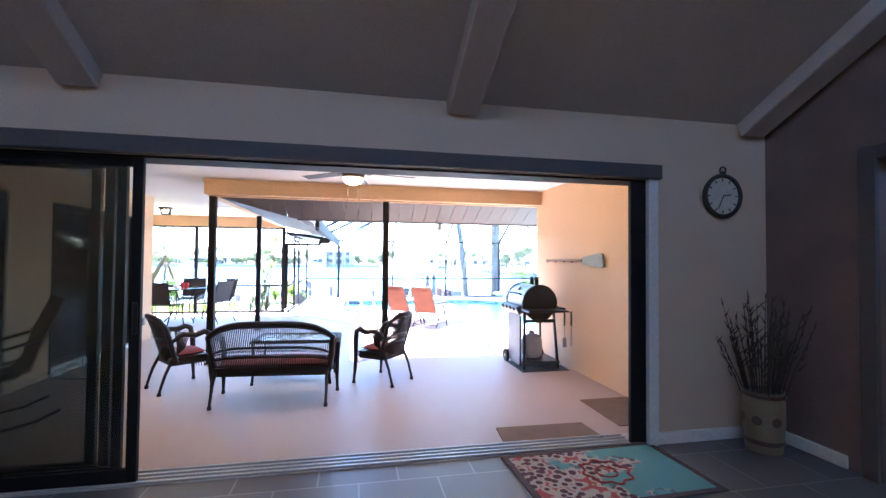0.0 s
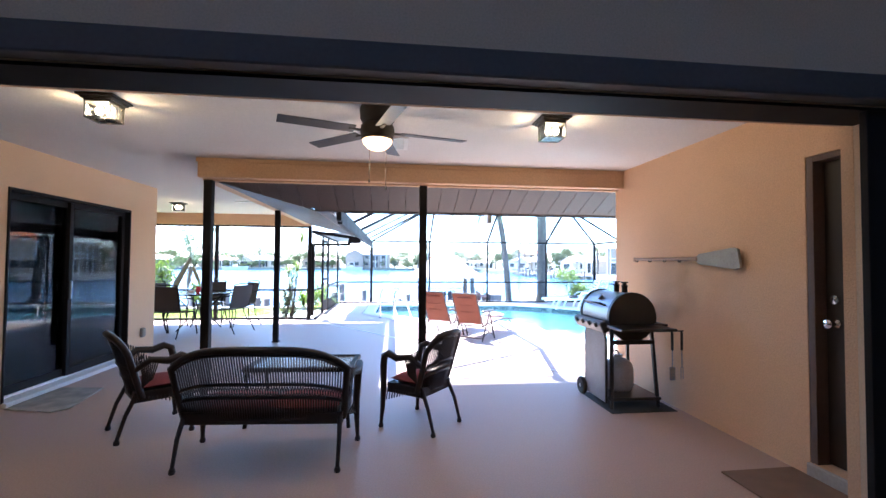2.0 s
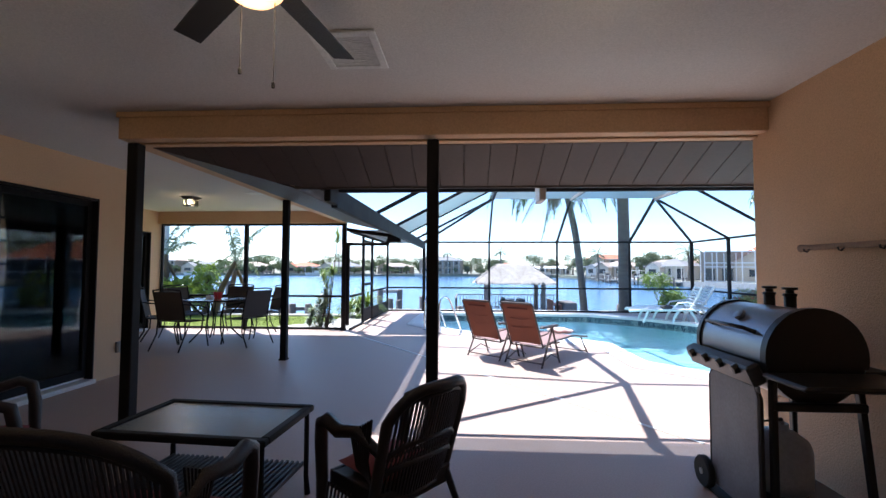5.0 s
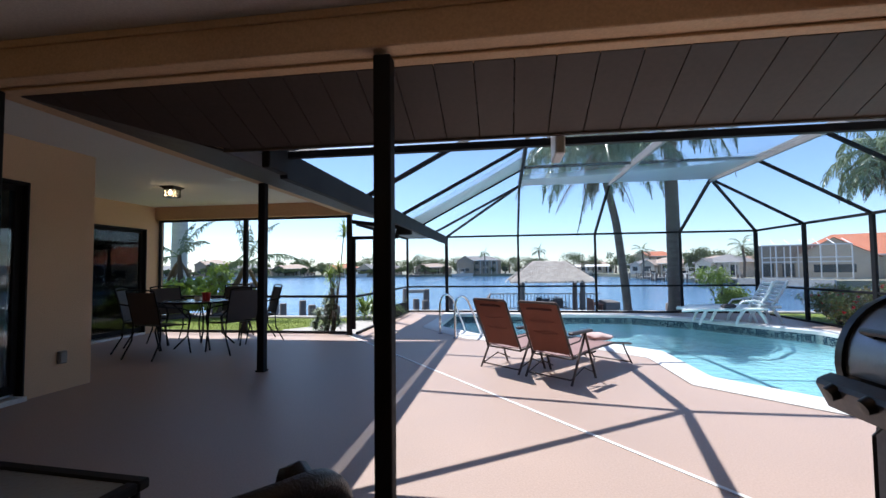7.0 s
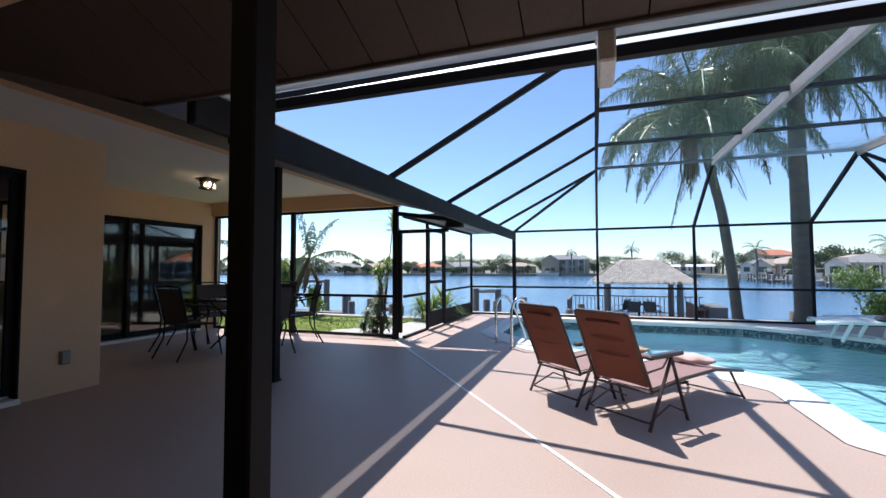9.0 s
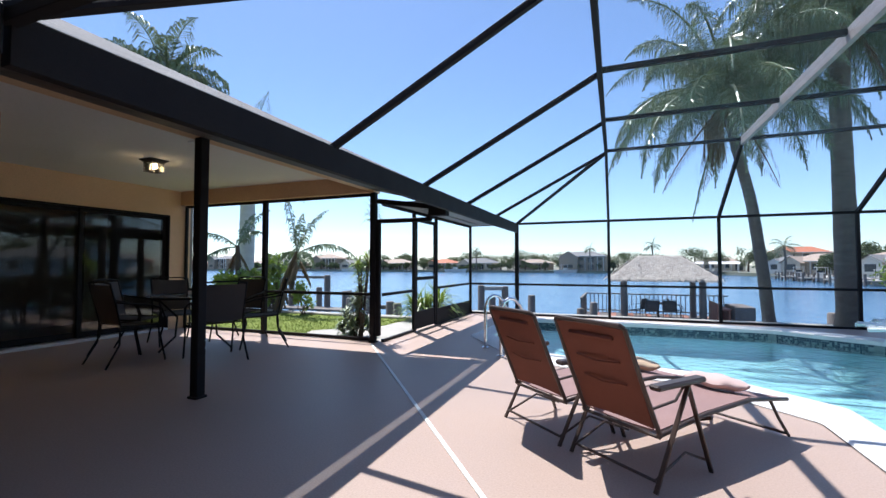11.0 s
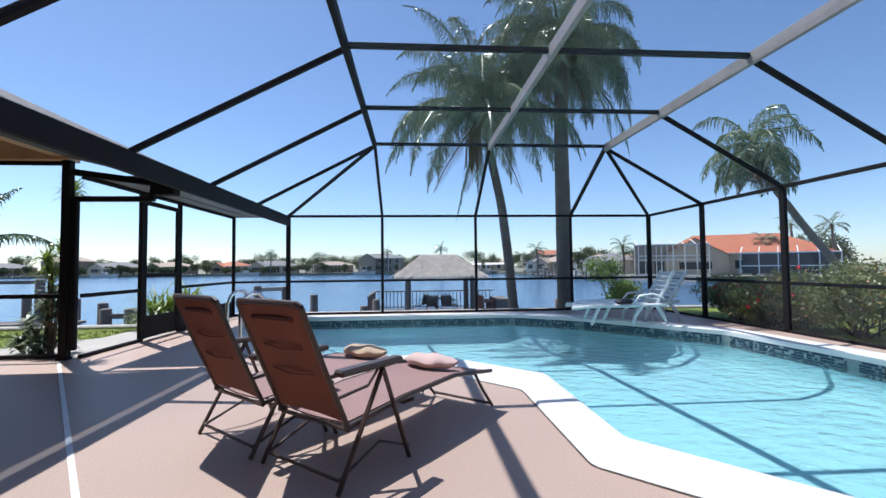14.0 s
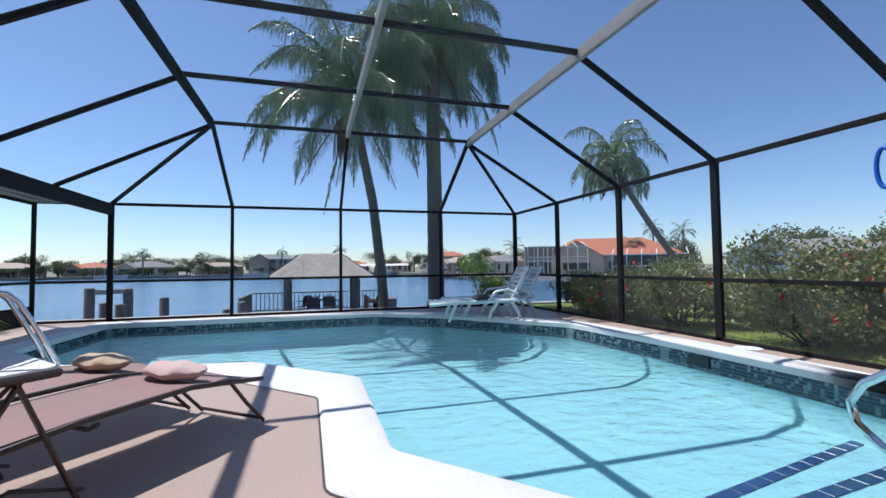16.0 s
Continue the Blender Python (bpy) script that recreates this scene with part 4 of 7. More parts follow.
# screen door in the cage
t = thing("screen_door", "closed bronze screen door with a solid kick plate", "door")
fr = Shape()
X = XD
fr.box((X - .02, 12.26, 0.03), (X + .02, 12.32, 1.93), .003).box((X - .02, 13.10, 0.03), (X + .02, 13.165, 1.93), .003).box((X - .02, 12.32, 1.87), (X + .02, 13.10, 1.93), .003).box((X - .02, 12.32, 0.86), (X + .02, 13.10, 0.92), .003)
part("frame", fr, BRONZE, t)
part("kick_panel", Shape().box((X - .008, 12.32, 0.03), (X + .008, 13.10, 0.33)), BRONZE, t)
part("handle", Shape().tube([(X + .02, 13.13, 1.32), (X + .06, 13.13, 1.33), (X + .06, 13.13, 1.43), (X + .02, 13.13, 1.44)], 0.008), BLACK, t)
# downspout
s = Shape()
s.box((-0.72, 11.02, 1.80), (-0.98, 11.16, 1.95), 0.01)
s.strut((-1.0, 11.09, 1.76), (-1.83, 11.09, 1.76), 0.06, 0.06, 0.008)
s.strut((-0.95, 11.09, 1.90), (-1.0, 11.09, 1.74), 0.07, 0.07, 0.008)
s.strut((-0.9, 11.09, 1.93), (-1.83, 11.09, 2.06), 0.06, 0.07, 0.008)
s.strut((-1.805, 11.1, 1.79), (-1.805, 11.1, 0.1), 0.07, 0.06, 0.008)
solid("downspout", s, BRONZE, "dark bronze downspout turning in to the corner post", "downspout")


# ---- living room things ----
t = thing("wall_clock", "round iron-rimmed station clock on the living room wall", "clock", at=pose(2.83, 2.198, 1.925, 90, 0, 0))
part("rim", Shape().tube([(0.163 * math.cos(a), 0.163 * math.sin(a), 0.03) for a in [2 * math.pi * k / 36 for k in range(36)]], 0.017, 8, True), IRON, t, smooth=60)
part("back", Shape().lathe([(0, 0), (0.165, 0), (0.165, 0.02), (0, 0.02)], 36), IRON, t)
part("face", Shape().lathe([(0, 0.021), (0.15, 0.021), (0.15, 0.026), (0, 0.026)], 36), CLOCKFACE, t)
for k in range(12):
    a = 2 * math.pi * k / 12
    part("hour_mark", Shape().strut((0.115 * math.cos(a), 0.115 * math.sin(a), 0.028), (0.14 * math.cos(a), 0.14 * math.sin(a), 0.028), 0.008, 0.003), IRON, t)
part("hour_hand", Shape().strut((0, 0, 0.032), (0.075, 0.012, 0.032), 0.009, 0.003), IRON, t)
part("minute_hand", Shape().strut((0, 0, 0.036), (-0.05, -0.105, 0.036), 0.007, 0.003), IRON, t)
part("crown", Shape().tube([(0.028 * math.cos(a), 0.205 + 0.028 * math.sin(a), 0.03) for a in [2 * math.pi * k / 14 for k in range(14)]], 0.006, 6, True).box((-0.012, 0.175, 0.02), (0.012, 0.195, 0.04)), IRON, t)

rug = thing("patterned_rug", "patterned rug in red, cream and teal by the sliding door", "rug", at=pose(1.60, 1.84, 0.002, 0, 0, 2))
def rug_material():
    m = surface("rug_pile", (0.5, 0.4, 0.33), (0.42, 0.30, 0.26), 0.95, scale=5, fine=160, bump=0.8)
    nt = m.node_tree
    n, l = nt.nodes, nt.links
    tc, vo, rp, wv = n.new("ShaderNodeTexCoord"), n.new("ShaderNodeTexVoronoi"), n.new("ShaderNodeValToRGB"), n.new("ShaderNodeTexNoise")
    vo.inputs["Scale"].default_value = 17
    wv.inputs["Scale"].default_value, wv.inputs["Detail"].default_value = 3.2, 3
    l.new(tc.outputs["Object"], vo.inputs[0]), l.new(tc.outputs["Object"], wv.inputs[0])
    e = rp.color_ramp.elements
    e[0].position, e[0].color = 0.1, (0.10, 0.03, 0.04, 1)
    e[1].position, e[1].color = 0.42, (0.48, 0.40, 0.33, 1)
    x = rp.color_ramp.elements.new(0.7)
    x.color = (0.40, 0.08, 0.07, 1)
    rp.color_ramp.interpolation = "CONSTANT"
    l.new(vo.outputs["Distance"], rp.inputs[0])
    r2 = n.new("ShaderNodeValToRGB")
    r2.color_ramp.elements[0].position, r2.color_ramp.elements[1].position = 0.5, 0.56
    sx, ad = n.new("ShaderNodeSeparateXYZ"), n.new("ShaderNodeMath")
    l.new(tc.outputs["Object"], sx.inputs[0])
    ad.operation = "MULTIPLY_ADD"
    ad.inputs[1].default_value = 0.35
    l.new(sx.outputs[0], ad.inputs[0]), l.new(wv.outputs[0], ad.inputs[2]), l.new(ad.outputs[0], r2.inputs[0])
    mx = n.new("ShaderNodeMix")
    mx.data_type = "RGBA"
    mx.inputs[7].default_value = (0.13, 0.30, 0.30, 1)
    l.new(r2.outputs[0], mx.inputs[0]), l.new(rp.outputs[0], mx.inputs[6])
    l.new(mx.outputs[2], n["Principled BSDF"].inputs["Base Color"])
    return m
RUGM = rug_material()
part("woven_field", Shape().box((-0.56, -0.32, 0), (0.56, 0.32, 0.010), 0.003), RUGM, rug)
part("border", Shape().box((-0.60, -0.36, 0), (0.60, -0.32, 0.011)).box((-0.60, 0.32, 0), (0.60, 0.36, 0.011)).box((-0.60, -0.32, 0), (-0.56, 0.32, 0.011)).box((0.56, -0.32, 0), (0.60, 0.32, 0.011)), surface("rug_border", (0.07, 0.05, 0.06), (0.12, 0.08, 0.07), 0.95), rug)
part("medallion", Shape().tube([((.15 + .015 * math.cos(8 * a)) * math.cos(a), (.15 + .015 * math.cos(8 * a)) * math.sin(a), .009) for a in [2 * math.pi * k / 48 for k in range(48)]], .010, 5, True).tube([(.07 * math.cos(a), .07 * math.sin(a), .008) for a in [2 * math.pi * k / 20 for k in range(20)]], .009, 5, True), surface("rug_red", (0.42, 0.07, 0.06), (0.34, 0.06, 0.06), 0.95, fine=200), rug)

t = thing("umbrella_vase", "tall cream ceramic vase with dark bands, holding dried reeds", "vase", at=pose(2.98, 1.97, 0))
part("vase", Shape().lathe([(0, 0), (0.115, 0), (0.12, 0.03), (0.135, 0.2), (0.135, 0.36), (0.13, 0.42), (0.14, 0.44), (0.125, 0.44), (0.11, 0.3), (0.1, 0.05), (0, 0.04)], 32), CERAMIC, t, smooth=50)
part("band", Shape().lathe([(0.136, 0.40), (0.141, 0.405), (0.141, 0.42), (0.136, 0.425)], 32), CERAMIC_D, t, smooth=40)
part("band", Shape().lathe([(0.124, 0.06), (0.128, 0.065), (0.129, 0.09), (0.125, 0.095)], 32), CERAMIC_D, t, smooth=40)
rng = random.Random(4)
for k in range(7):
    a, z = 2 * math.pi * k / 7, 0.24
    part("flower_motif", Shape().lathe([(0, 0), (0.035, 0.003), (0.035, 0.006), (0, 0.007)], 8, pose(0.132 * math.cos(a), 0.132 * math.sin(a), z, 90, 0, math.degrees(a) + 90)), CERAMIC_D, t)
s = Shape()
for k in range(46):
    a, r = rng.uniform(0, 6.28), rng.uniform(0.02, 0.09)
    b = rng.uniform(0.02, 0.28)
    h = rng.uniform(0.7, 1.2)
    p0 = Vector((r * math.cos(a) * 0.6, r * math.sin(a) * 0.6, 0.1))
    p1 = Vector(((r + b) * math.cos(a), min((r + b) * math.sin(a), 0.2), h))
    s.tube([p0, (p0 + p1) / 2 + Vector((0, 0, 0.05)), p1], [0.004, 0.004, 0.002], 4)
    for q in range(5):
        c = p0.lerp(p1, 0.6 + q * 0.09)
        s.tube([c, c + Vector((rng.uniform(-.05, .05), rng.uniform(-.05, .03), 0.06))], [0.006, 0.001], 4)
part("dried_reeds", s, REED, t)

t = thing("coffee_table", "low white table with rounded corners", "table", at=pose(-1.15, 0.72, 0))
part("tabletop", Shape().box((-0.5, -0.35, 0.42), (0.5, 0.36, 0.455), 0.012), WHITE, t)
for x, y in ((-.44, -.29), (.44, -.29), (-.44, .29), (.44, .29)):
    part("leg", Shape().box((x - .025, y - .025, 0), (x + .025, y + .025, 0.42), 0.006), WHITE, t)


def mat_thing(name, poly, z, mat, label, h=0.012):
    return solid(name, Shape().prism(poly, z + 0.002, z + h), mat, label, "mat")


mat_thing("door_mat", [(1.09, 2.40), (1.90, 2.37), (1.88, 2.68), (1.12, 2.69)], 0, MATBROWN, "brown coir door mat outside the sliding door")
mat_thing("door_mat", [(2.17, 2.56), (2.69, 2.55), (2.70, 3.25), (2.18, 3.24)], 0, MATBROWN, "brown coir door mat by the side door")
mat_thing("patio_mat", [(-3.42, 4.98), (-2.95, 4.86), (-2.86, 4.95), (-2.98, 5.62), (-3.42, 5.66)], 0, MATGREY, "faded grey patterned mat by the patio slider")
mat_thing("grill_mat", [(2.02, 4.36), (2.66, 4.36), (2.66, 5.0), (2.02, 5.0)], 0, MATBLACK, "black mat under the grill", 0.006)


# ---- wicker set ----
def arm_weave(back, hw, hd, seat, sx):
    """The curved fan of strands between the back and the arm."""
    s = Shape()
    for k in range(9):
        f = k / 8
        top = Vector((sx * (hw + 0.045), -hd * 0.95 + f * hd * 0.75, seat + 0.30 - 0.075 * f))
        s.tube([back(sx, 0.05 + 0.02 * k), (top + back(sx, 0.2)) / 2 + Vector((sx * 0.015, 0.02, -0.03)), top], 0.0055, 4)
    return s


def wicker_seat(name, w, d, label, category, top=0.80, seat=0.37):
    t = thing(name, label, category, "wicker patio set")
    hw, hd = w / 2, d / 2

    def back(u, v):
        return Vector((hw * u * (1 + 0.07 * v), -hd - 0.15 * v + 0.05 * abs(u) ** 2.5 * (1 + v), seat - 0.06 + (top - seat + 0.06) * v * (1 - 0.28 * abs(u) ** 4)))
    rim = [back(-1 + 2 * k / 28, 1) for k in range(29)]
    left = [back(-1, k / 5) for k in range(6)]
    right = [back(1, 1 - k / 5) for k in range(6)]
    part("back_rim", Shape().tube(left[:-1] + rim + right[1:], 0.024, 8), WICKER, t, smooth=60)
    n = max(16, int(w / 0.016))
    st = Shape()
    for k in range(1, n):
        u = -1 + 2 * k / n
        st.tube([back(u, v) for v in (0.0, 0.33)], 0.0065, 4)
        st.tube([back(u, v) for v in (0.52, 0.76, 1.0)], 0.0062, 4)
        v2 = min(max(u + 2.2 / n, -1), 1)
        v3 = min(max(u - 2.2 / n, -1), 1)
        st.tube([back(u, 0.33), back(v2, 0.52)], 0.004, 4)
        st.tube([back(u, 0.33), back(v3, 0.52)], 0.004, 4)
    part("back_weave", st, WICKER, t)
    part("arm_weave", arm_weave(back, hw, hd, seat, -1), WICKER, t)
    part("arm_weave", arm_weave(back, hw, hd, seat, 1), WICKER, t)
    for v in (0.0, 0.33, 0.52, 0.93):
        part("back_band", Shape().tube([back(-1 + 2 * k / 16, v) for k in range(17)], 0.013 if v != 0.93 else 0.01, 6), WICKER, t, smooth=60)
    # arms run on down as the front legs
    for sx in (-1, 1):
        a = back(sx, 0.62)
        ex = hw + 0.045
        pts = [a, (sx * (hw + 0.05), -hd * 0.5, seat + 0.235), (sx * (ex + 0.02), 0.02, seat + 0.215), (sx * (ex + 0.02), hd * 0.6, seat + 0.245), (sx * (ex + 0.01), hd * 0.9, seat + 0.22), (sx * ex, hd, seat + 0.13), (sx * (ex - 0.01), hd + 0.005, seat - 0.05), (sx * (ex - 0.005), hd + 0.01, 0.16), (sx * ex, hd + 0.02, 0.035)]
        part("arm", Shape().tube(pts, [0.02, 0.026, 0.03, 0.03, 0.03, 0.03, 0.027, 0.02, 0.014], 8), WICKER, t, smooth=60)
        part("foot", Shape().lathe([(0, 0), (0.018, 0), (0.022, 0.012), (0.016, 0.035), (0, 0.035)], 10, pose(sx * ex, hd + 0.02, 0)), WICKER, t)
        lx, ly = sx * (hw - 0.01), -hd - 0.10
        part("leg", Shape().tube([(sx * (hw - 0.02), -hd + 0.02, seat - 0.02), (lx, -hd - 0.05, 0.2), (lx, ly, 0.03)], [0.018, 0.015, 0.013], 8), WICKER, t, smooth=60)
        part("foot", Shape().lathe([(0, 0), (0.018, 0), (0.022, 0.012), (0.016, 0.035), (0, 0.035)], 10, pose(lx, ly, 0)), WICKER, t)
    sf = Shape()
    sf.box((-hw, -hd, seat - 0.09), (hw, -hd + 0.02, seat - 0.01), 0.004).box((-hw, hd - 0.02, seat - 0.09), (hw, hd, seat - 0.01), 0.004)
    sf.box((-hw, -hd + 0.02, seat - 0.09), (-hw + 0.02, hd - 0.02, seat - 0.01), 0.004).box((hw - 0.02, -hd + 0.02, seat - 0.09), (hw, hd - 0.02, seat - 0.01), 0.004)
    sf.box((-hw + 0.02, -hd + 0.02, seat - 0.035), (hw - 0.02, hd - 0.02, seat - 0.015))
    part("seat_frame", sf, WICKER, t)
    for sx in (-1, 1):
        side = Shape()
        for k in range(12):
            y = hd - 0.03 * k * 0.9
            side.tube([(sx * (hw + 0.02), y, seat - 0.05), (sx * (hw + 0.035), y, seat - 0.05 - 0.10 * max(0, 1 - k / 11))], 0.005, 4)
        part("side_weave", side, WICKER, t)
    m = max(1, round(w / 0.6))
    for k in range(m):
        x0, x1 = -hw + 0.03 + k * (w - 0.06) / m, -hw + 0.03 + (k + 1) * (w - 0.06) / m
        part("cushion", Shape().pad((x0 + 0.004, -hd + 0.03, seat - 0.012), (x1 - 0.004, hd - 0.0, seat + 0.042), 0.014, 12, 10), CUSHION, t, smooth=60)
    return t


wicker_seat("wicker_bench", 1.06, 0.38, "dark brown wicker loveseat with a dusty red seat cushion", "bench", 0.79, 0.36).matrix_basis = pose(-0.80, 3.83, 0, 0, 0, -4)
ch = wicker_seat("wicker_chair", 0.42, 0.36, "dark brown wicker armchair with a dusty red cushion", "chair", 0.79, 0.37)
ch.matrix_basis = pose(0.275, 4.33, 0, 0, 0, 51)
c2 = copy_thing(ch, pose(-1.86, 4.41, 0, 0, 0, -52))
c2["label"] = "dark brown wicker armchair with a red cushion, beside the loveseat"

t = thing("coffee_table_outdoor", "dark metal patio coffee table with obscure glass and woven shelf", "table", "wicker patio set", at=pose(-0.705, 4.54, 0, 0, 0, -4))
fr = Shape()
fr.box((-.44, -.27, .455), (.44, -.225, .49), .006).box((-.44, .225, .455), (.44, .27, .49), .006).box((-.44, -.225, .455), (-.395, .225, .49), .006).box((.395, -.225, .455), (.44, .225, .49), .006)
part("top_frame", fr, BRONZE, t)
part("glass_top", Shape().box((-.395, -.225, .474), (.395, .225, .481)), TABLEGLASS, t)
for x, y in ((-.41, -.24), (.41, -.24), (-.41, .24), (.41, .24)):
    part("leg", Shape().tube([(x, y, .455), (x * 1.0, y, .1), (x * 1.02, y * 1.02, 0.0)], [.014, .014, .017], 8), BRONZE, t)
shelf = part("shelf", Shape().box((-.40, -.23, .165), (.40, .23, .172)), WICKER, t)
for k in range(27):
    part("shelf_strand", Shape().tube([(-.395 + .0304 * k, -.23, .179), (-.395 + .0304 * k, .23, .179)], .009, 5), WICKER, shelf)


# ---- grill ----
g = thing("gas_grill", "steel-fronted gas grill with a black lid end on a wheeled cart", "grill")
def halfdrum(r, y0, y1, a0, a1, cx=2.30, cz=0.845, n=20):
    s = Shape()
    prof = [(cx + r * math.cos(radians(a0 + (a1 - a0) * k / n)), cz + r * math.sin(radians(a0 + (a1 - a0) * k / n))) for k in range(n + 1)]
    vs = [(x, y0, z) for x, z in prof] + [(x, y1, z) for x, z in prof]
    k = len(prof)
    fs = [(i, i + 1, k + i + 1, k + i) for i in range(k - 1)] + [tuple(range(k))[::-1], tuple(range(k, 2 * k)), (0, k, 2 * k - 1, k - 1)]
    return s.add(vs, fs)
part("lid", halfdrum(0.228, 4.53, 5.09, -8, 188), STEEL, g, "brushed steel lid", smooth=35)
part("lid_end", halfdrum(0.24, 4.49, 4.53, -12, 192), BLACK, g, smooth=35)
part("lid_end", halfdrum(0.24, 5.09, 5.12, -12, 192), BLACK, g, smooth=35)
part("firebox", halfdrum(0.23, 4.50, 5.11, 188, 352), BLACK, g, smooth=35)
part("control_panel", Shape().box((-.035, 0, -.055), (.035, .60, .055), .012, pose(2.035, 4.51, 0.755, 0, -25, 0)), surface("dark_grill_steel", (0.09, 0.09, 0.10), (0.06, 0.06, 0.065), 0.4, metal=0.5), g)
for k in range(4):
    part("control_knob", Shape().lathe([(0, 0), (0.026, 0), (0.022, 0.03), (0, 0.032)], 14, pose(1.995, 4.60 + k * 0.14, 0.772, 0, -115, 0)), BLACK, g, smooth=40)
part("lid_handle", Shape().tube([(2.10, 4.62, .95), (2.05, 4.64, .97), (2.05, 4.98, .97), (2.10, 5.0, .95)], .011, 8), BLACK, g, smooth=60)
part("temperature_gauge", Shape().lathe([(0, 0), (.03, 0), (.03, .02), (0, .024)], 16, pose(2.145, 4.81, 1.015, 0, -48, 0)), STEEL, g, smooth=40)
for y in (4.74, 4.90):
    part("chimney", Shape().lathe([(0, 0), (.028, 0), (.028, .07), (.033, .075), (.033, .085), (.02, .09), (.02, .105), (.036, .108), (.036, .12), (0, .122)], 14, pose(2.36, y, 1.055)), BLACK, g, smooth=40)
part("side_shelf", Shape().box((2.03, 4.20, .755), (2.56, 4.48, .78), .01), BLACK, g)
part("back_shelf", Shape().box((2.53, 4.50, .755), (2.67, 5.1, .78), .01), BLACK, g)
part("front_panel", Shape().box((2.035, 4.515, .05), (2.055, 4.935, .70), .008), surface("worn_grey_panel", (0.26, 0.27, 0.30), (0.17, 0.17, 0.19), 0.5, scale=5), g, "scuffed grey steel front panel")
part("panel_edge", Shape().tube([(2.045, 4.51, .05), (2.045, 4.51, .64), (2.045, 4.55, .71), (2.045, 4.89, .71), (2.045, 4.94, .66), (2.045, 4.94, .10)], .012, 6), BLACK, g)
for x, y in ((2.08, 4.48), (2.55, 4.49)):
    part("leg", Shape().strut((x, y, 0), (x + (0.01 if x < 2.3 else -0.06), y + .01, .74), .03, .035, .006), BLACK, g)
for x in (2.08, 2.50):
    part("leg", Shape().strut((x, 4.94, .12), (x, 4.94, .72), .03, .035, .006), BLACK, g)
part("cart_shelf", Shape().box((2.06, 4.46, .075), (2.57, 4.96, .105), .008), BLACK, g)
part("cross_bar", Shape().box((2.08, 4.455, .60), (2.50, 4.485, .64), .005), BLACK, g)
for x in (2.02, 2.52):
    wl = part("wheel", Shape().lathe([(.035, -.02), (.078, -.022), (.088, -.012), (.088, .012), (.078, .022), (.035, .02)], 24, pose(x, 4.98, .09, 0, 90, 0)), RUBBER, g, smooth=40)
    sp = Shape().lathe([(0, -.024), (.018, -.024), (.018, .024), (0, .024)], 12, pose(x, 4.98, .09, 0, 90, 0))
    for k in range(5):
        a = 2 * math.pi * k / 5
        sp.strut((x, 4.98, .09), (x, 4.98 + .07 * math.cos(a), .09 + .07 * math.sin(a)), .02, .016)
    part("hub", sp, surface("grey_wheel_hub", (0.4, 0.4, 0.4), None, 0.5), wl)
part("gas_tank", Shape().lathe([(0, .105), (.11, .105), (.135, .14), (.14, .2), (.14, .32), (.125, .37), (.07, .41), (.04, .42), (.04, .45), (0, .45)], 24, pose(2.30, 4.76, 0)), TANK, g, "white propane tank", smooth=50)
part("hose", Shape().tube([(2.30, 4.74, .45), (2.2, 4.6, .52), (2.1, 4.62, .50), (2.12, 4.7, .66)], .009, 6), BLACK, g)
part("tool_rail", Shape().tube([(2.46, 4.192, .765), (2.60, 4.192, .765)], .006, 6), BLACK, g)


def grill_tool(x, blade, label):
    """A long-handled tool hung by its loop from the rail."""
    t = thing("grill_tool", label, "grill tool", "grill tools", at=pose(x, 4.178, .40))
    part("tool_handle", Shape().tube([(0, 0, .20), (0, 0, .345), (0, .006, .366)], [.011, .012, .006], 6), BLACK, t, "black plastic handle", smooth=50)
    part("tool_shaft", Shape().tube([(0, 0, .05), (0, 0, .20)], .005, 6), STEEL, t)
    part("tool_head", blade, STEEL, t)


grill_tool(2.485, Shape().box((-.026, -.002, -.06), (.026, .002, .055), .0015), "black-handled steel spatula hanging beside the grill")
grill_tool(2.575, Shape().tube([(-.010, 0, .05), (-.010, 0, -.05)], .003, 5).tube([(.010, 0, .05), (.010, 0, -.05)], .003, 5).tube([(-.010, 0, .05), (.010, 0, .05)], .003, 5), "black-handled steel fork hanging beside the grill")

# ---- wall things ----
t = thing("wall_oar", "old grey-bladed wooden oar with hooks, hung on the patio wall", "oar")
vs = [(3.63, 1.335), (3.66, 1.475), (3.70, 1.488), (4.08, 1.445), (4.12, 1.42), (4.12, 1.385), (4.08, 1.355), (3.68, 1.318)]
s = Shape()
k = len(vs)
s.add([(2.672, y, z) for y, z in vs] + [(2.694, y, z) for y, z in vs], [tuple(range(k)), tuple(range(k, 2 * k))[::-1]] + [(i, (i + 1) % k, k + (i + 1) % k, k + i) for i in range(k)])
part("blade", s, PADDLE, t)
part("shaft", Shape().tube([(2.675, 4.10, 1.402), (2.675, 4.5, 1.402), (2.675, 5.02, 1.402), (2.675, 5.08, 1.40)], [.020, .017, .017, .024], 10), OARSHAFT, t, smooth=60)
for y in (4.30, 4.52, 4.76, 5.0):
    part("hook", Shape().tube([(2.672, y, 1.40), (2.65, y, 1.375), (2.635, y, 1.38), (2.632, y, 1.395)], .005, 6), IRON, t)
for y in (3.9, 4.8):
    part("standoff", Shape().box((2.69, y - .01, 1.395), (2.7195, y + .01, 1.41)), IRON, t)
t = thing("wall_outlet", "covered electrical outlet on the tan stucco", "outlet")
part("cover", Shape().box((-3.489, 7.215, .27), (-3.455, 7.30, .395), .006), surface("grey_outlet", (0.22, 0.19, 0.17), None, 0.5), t)
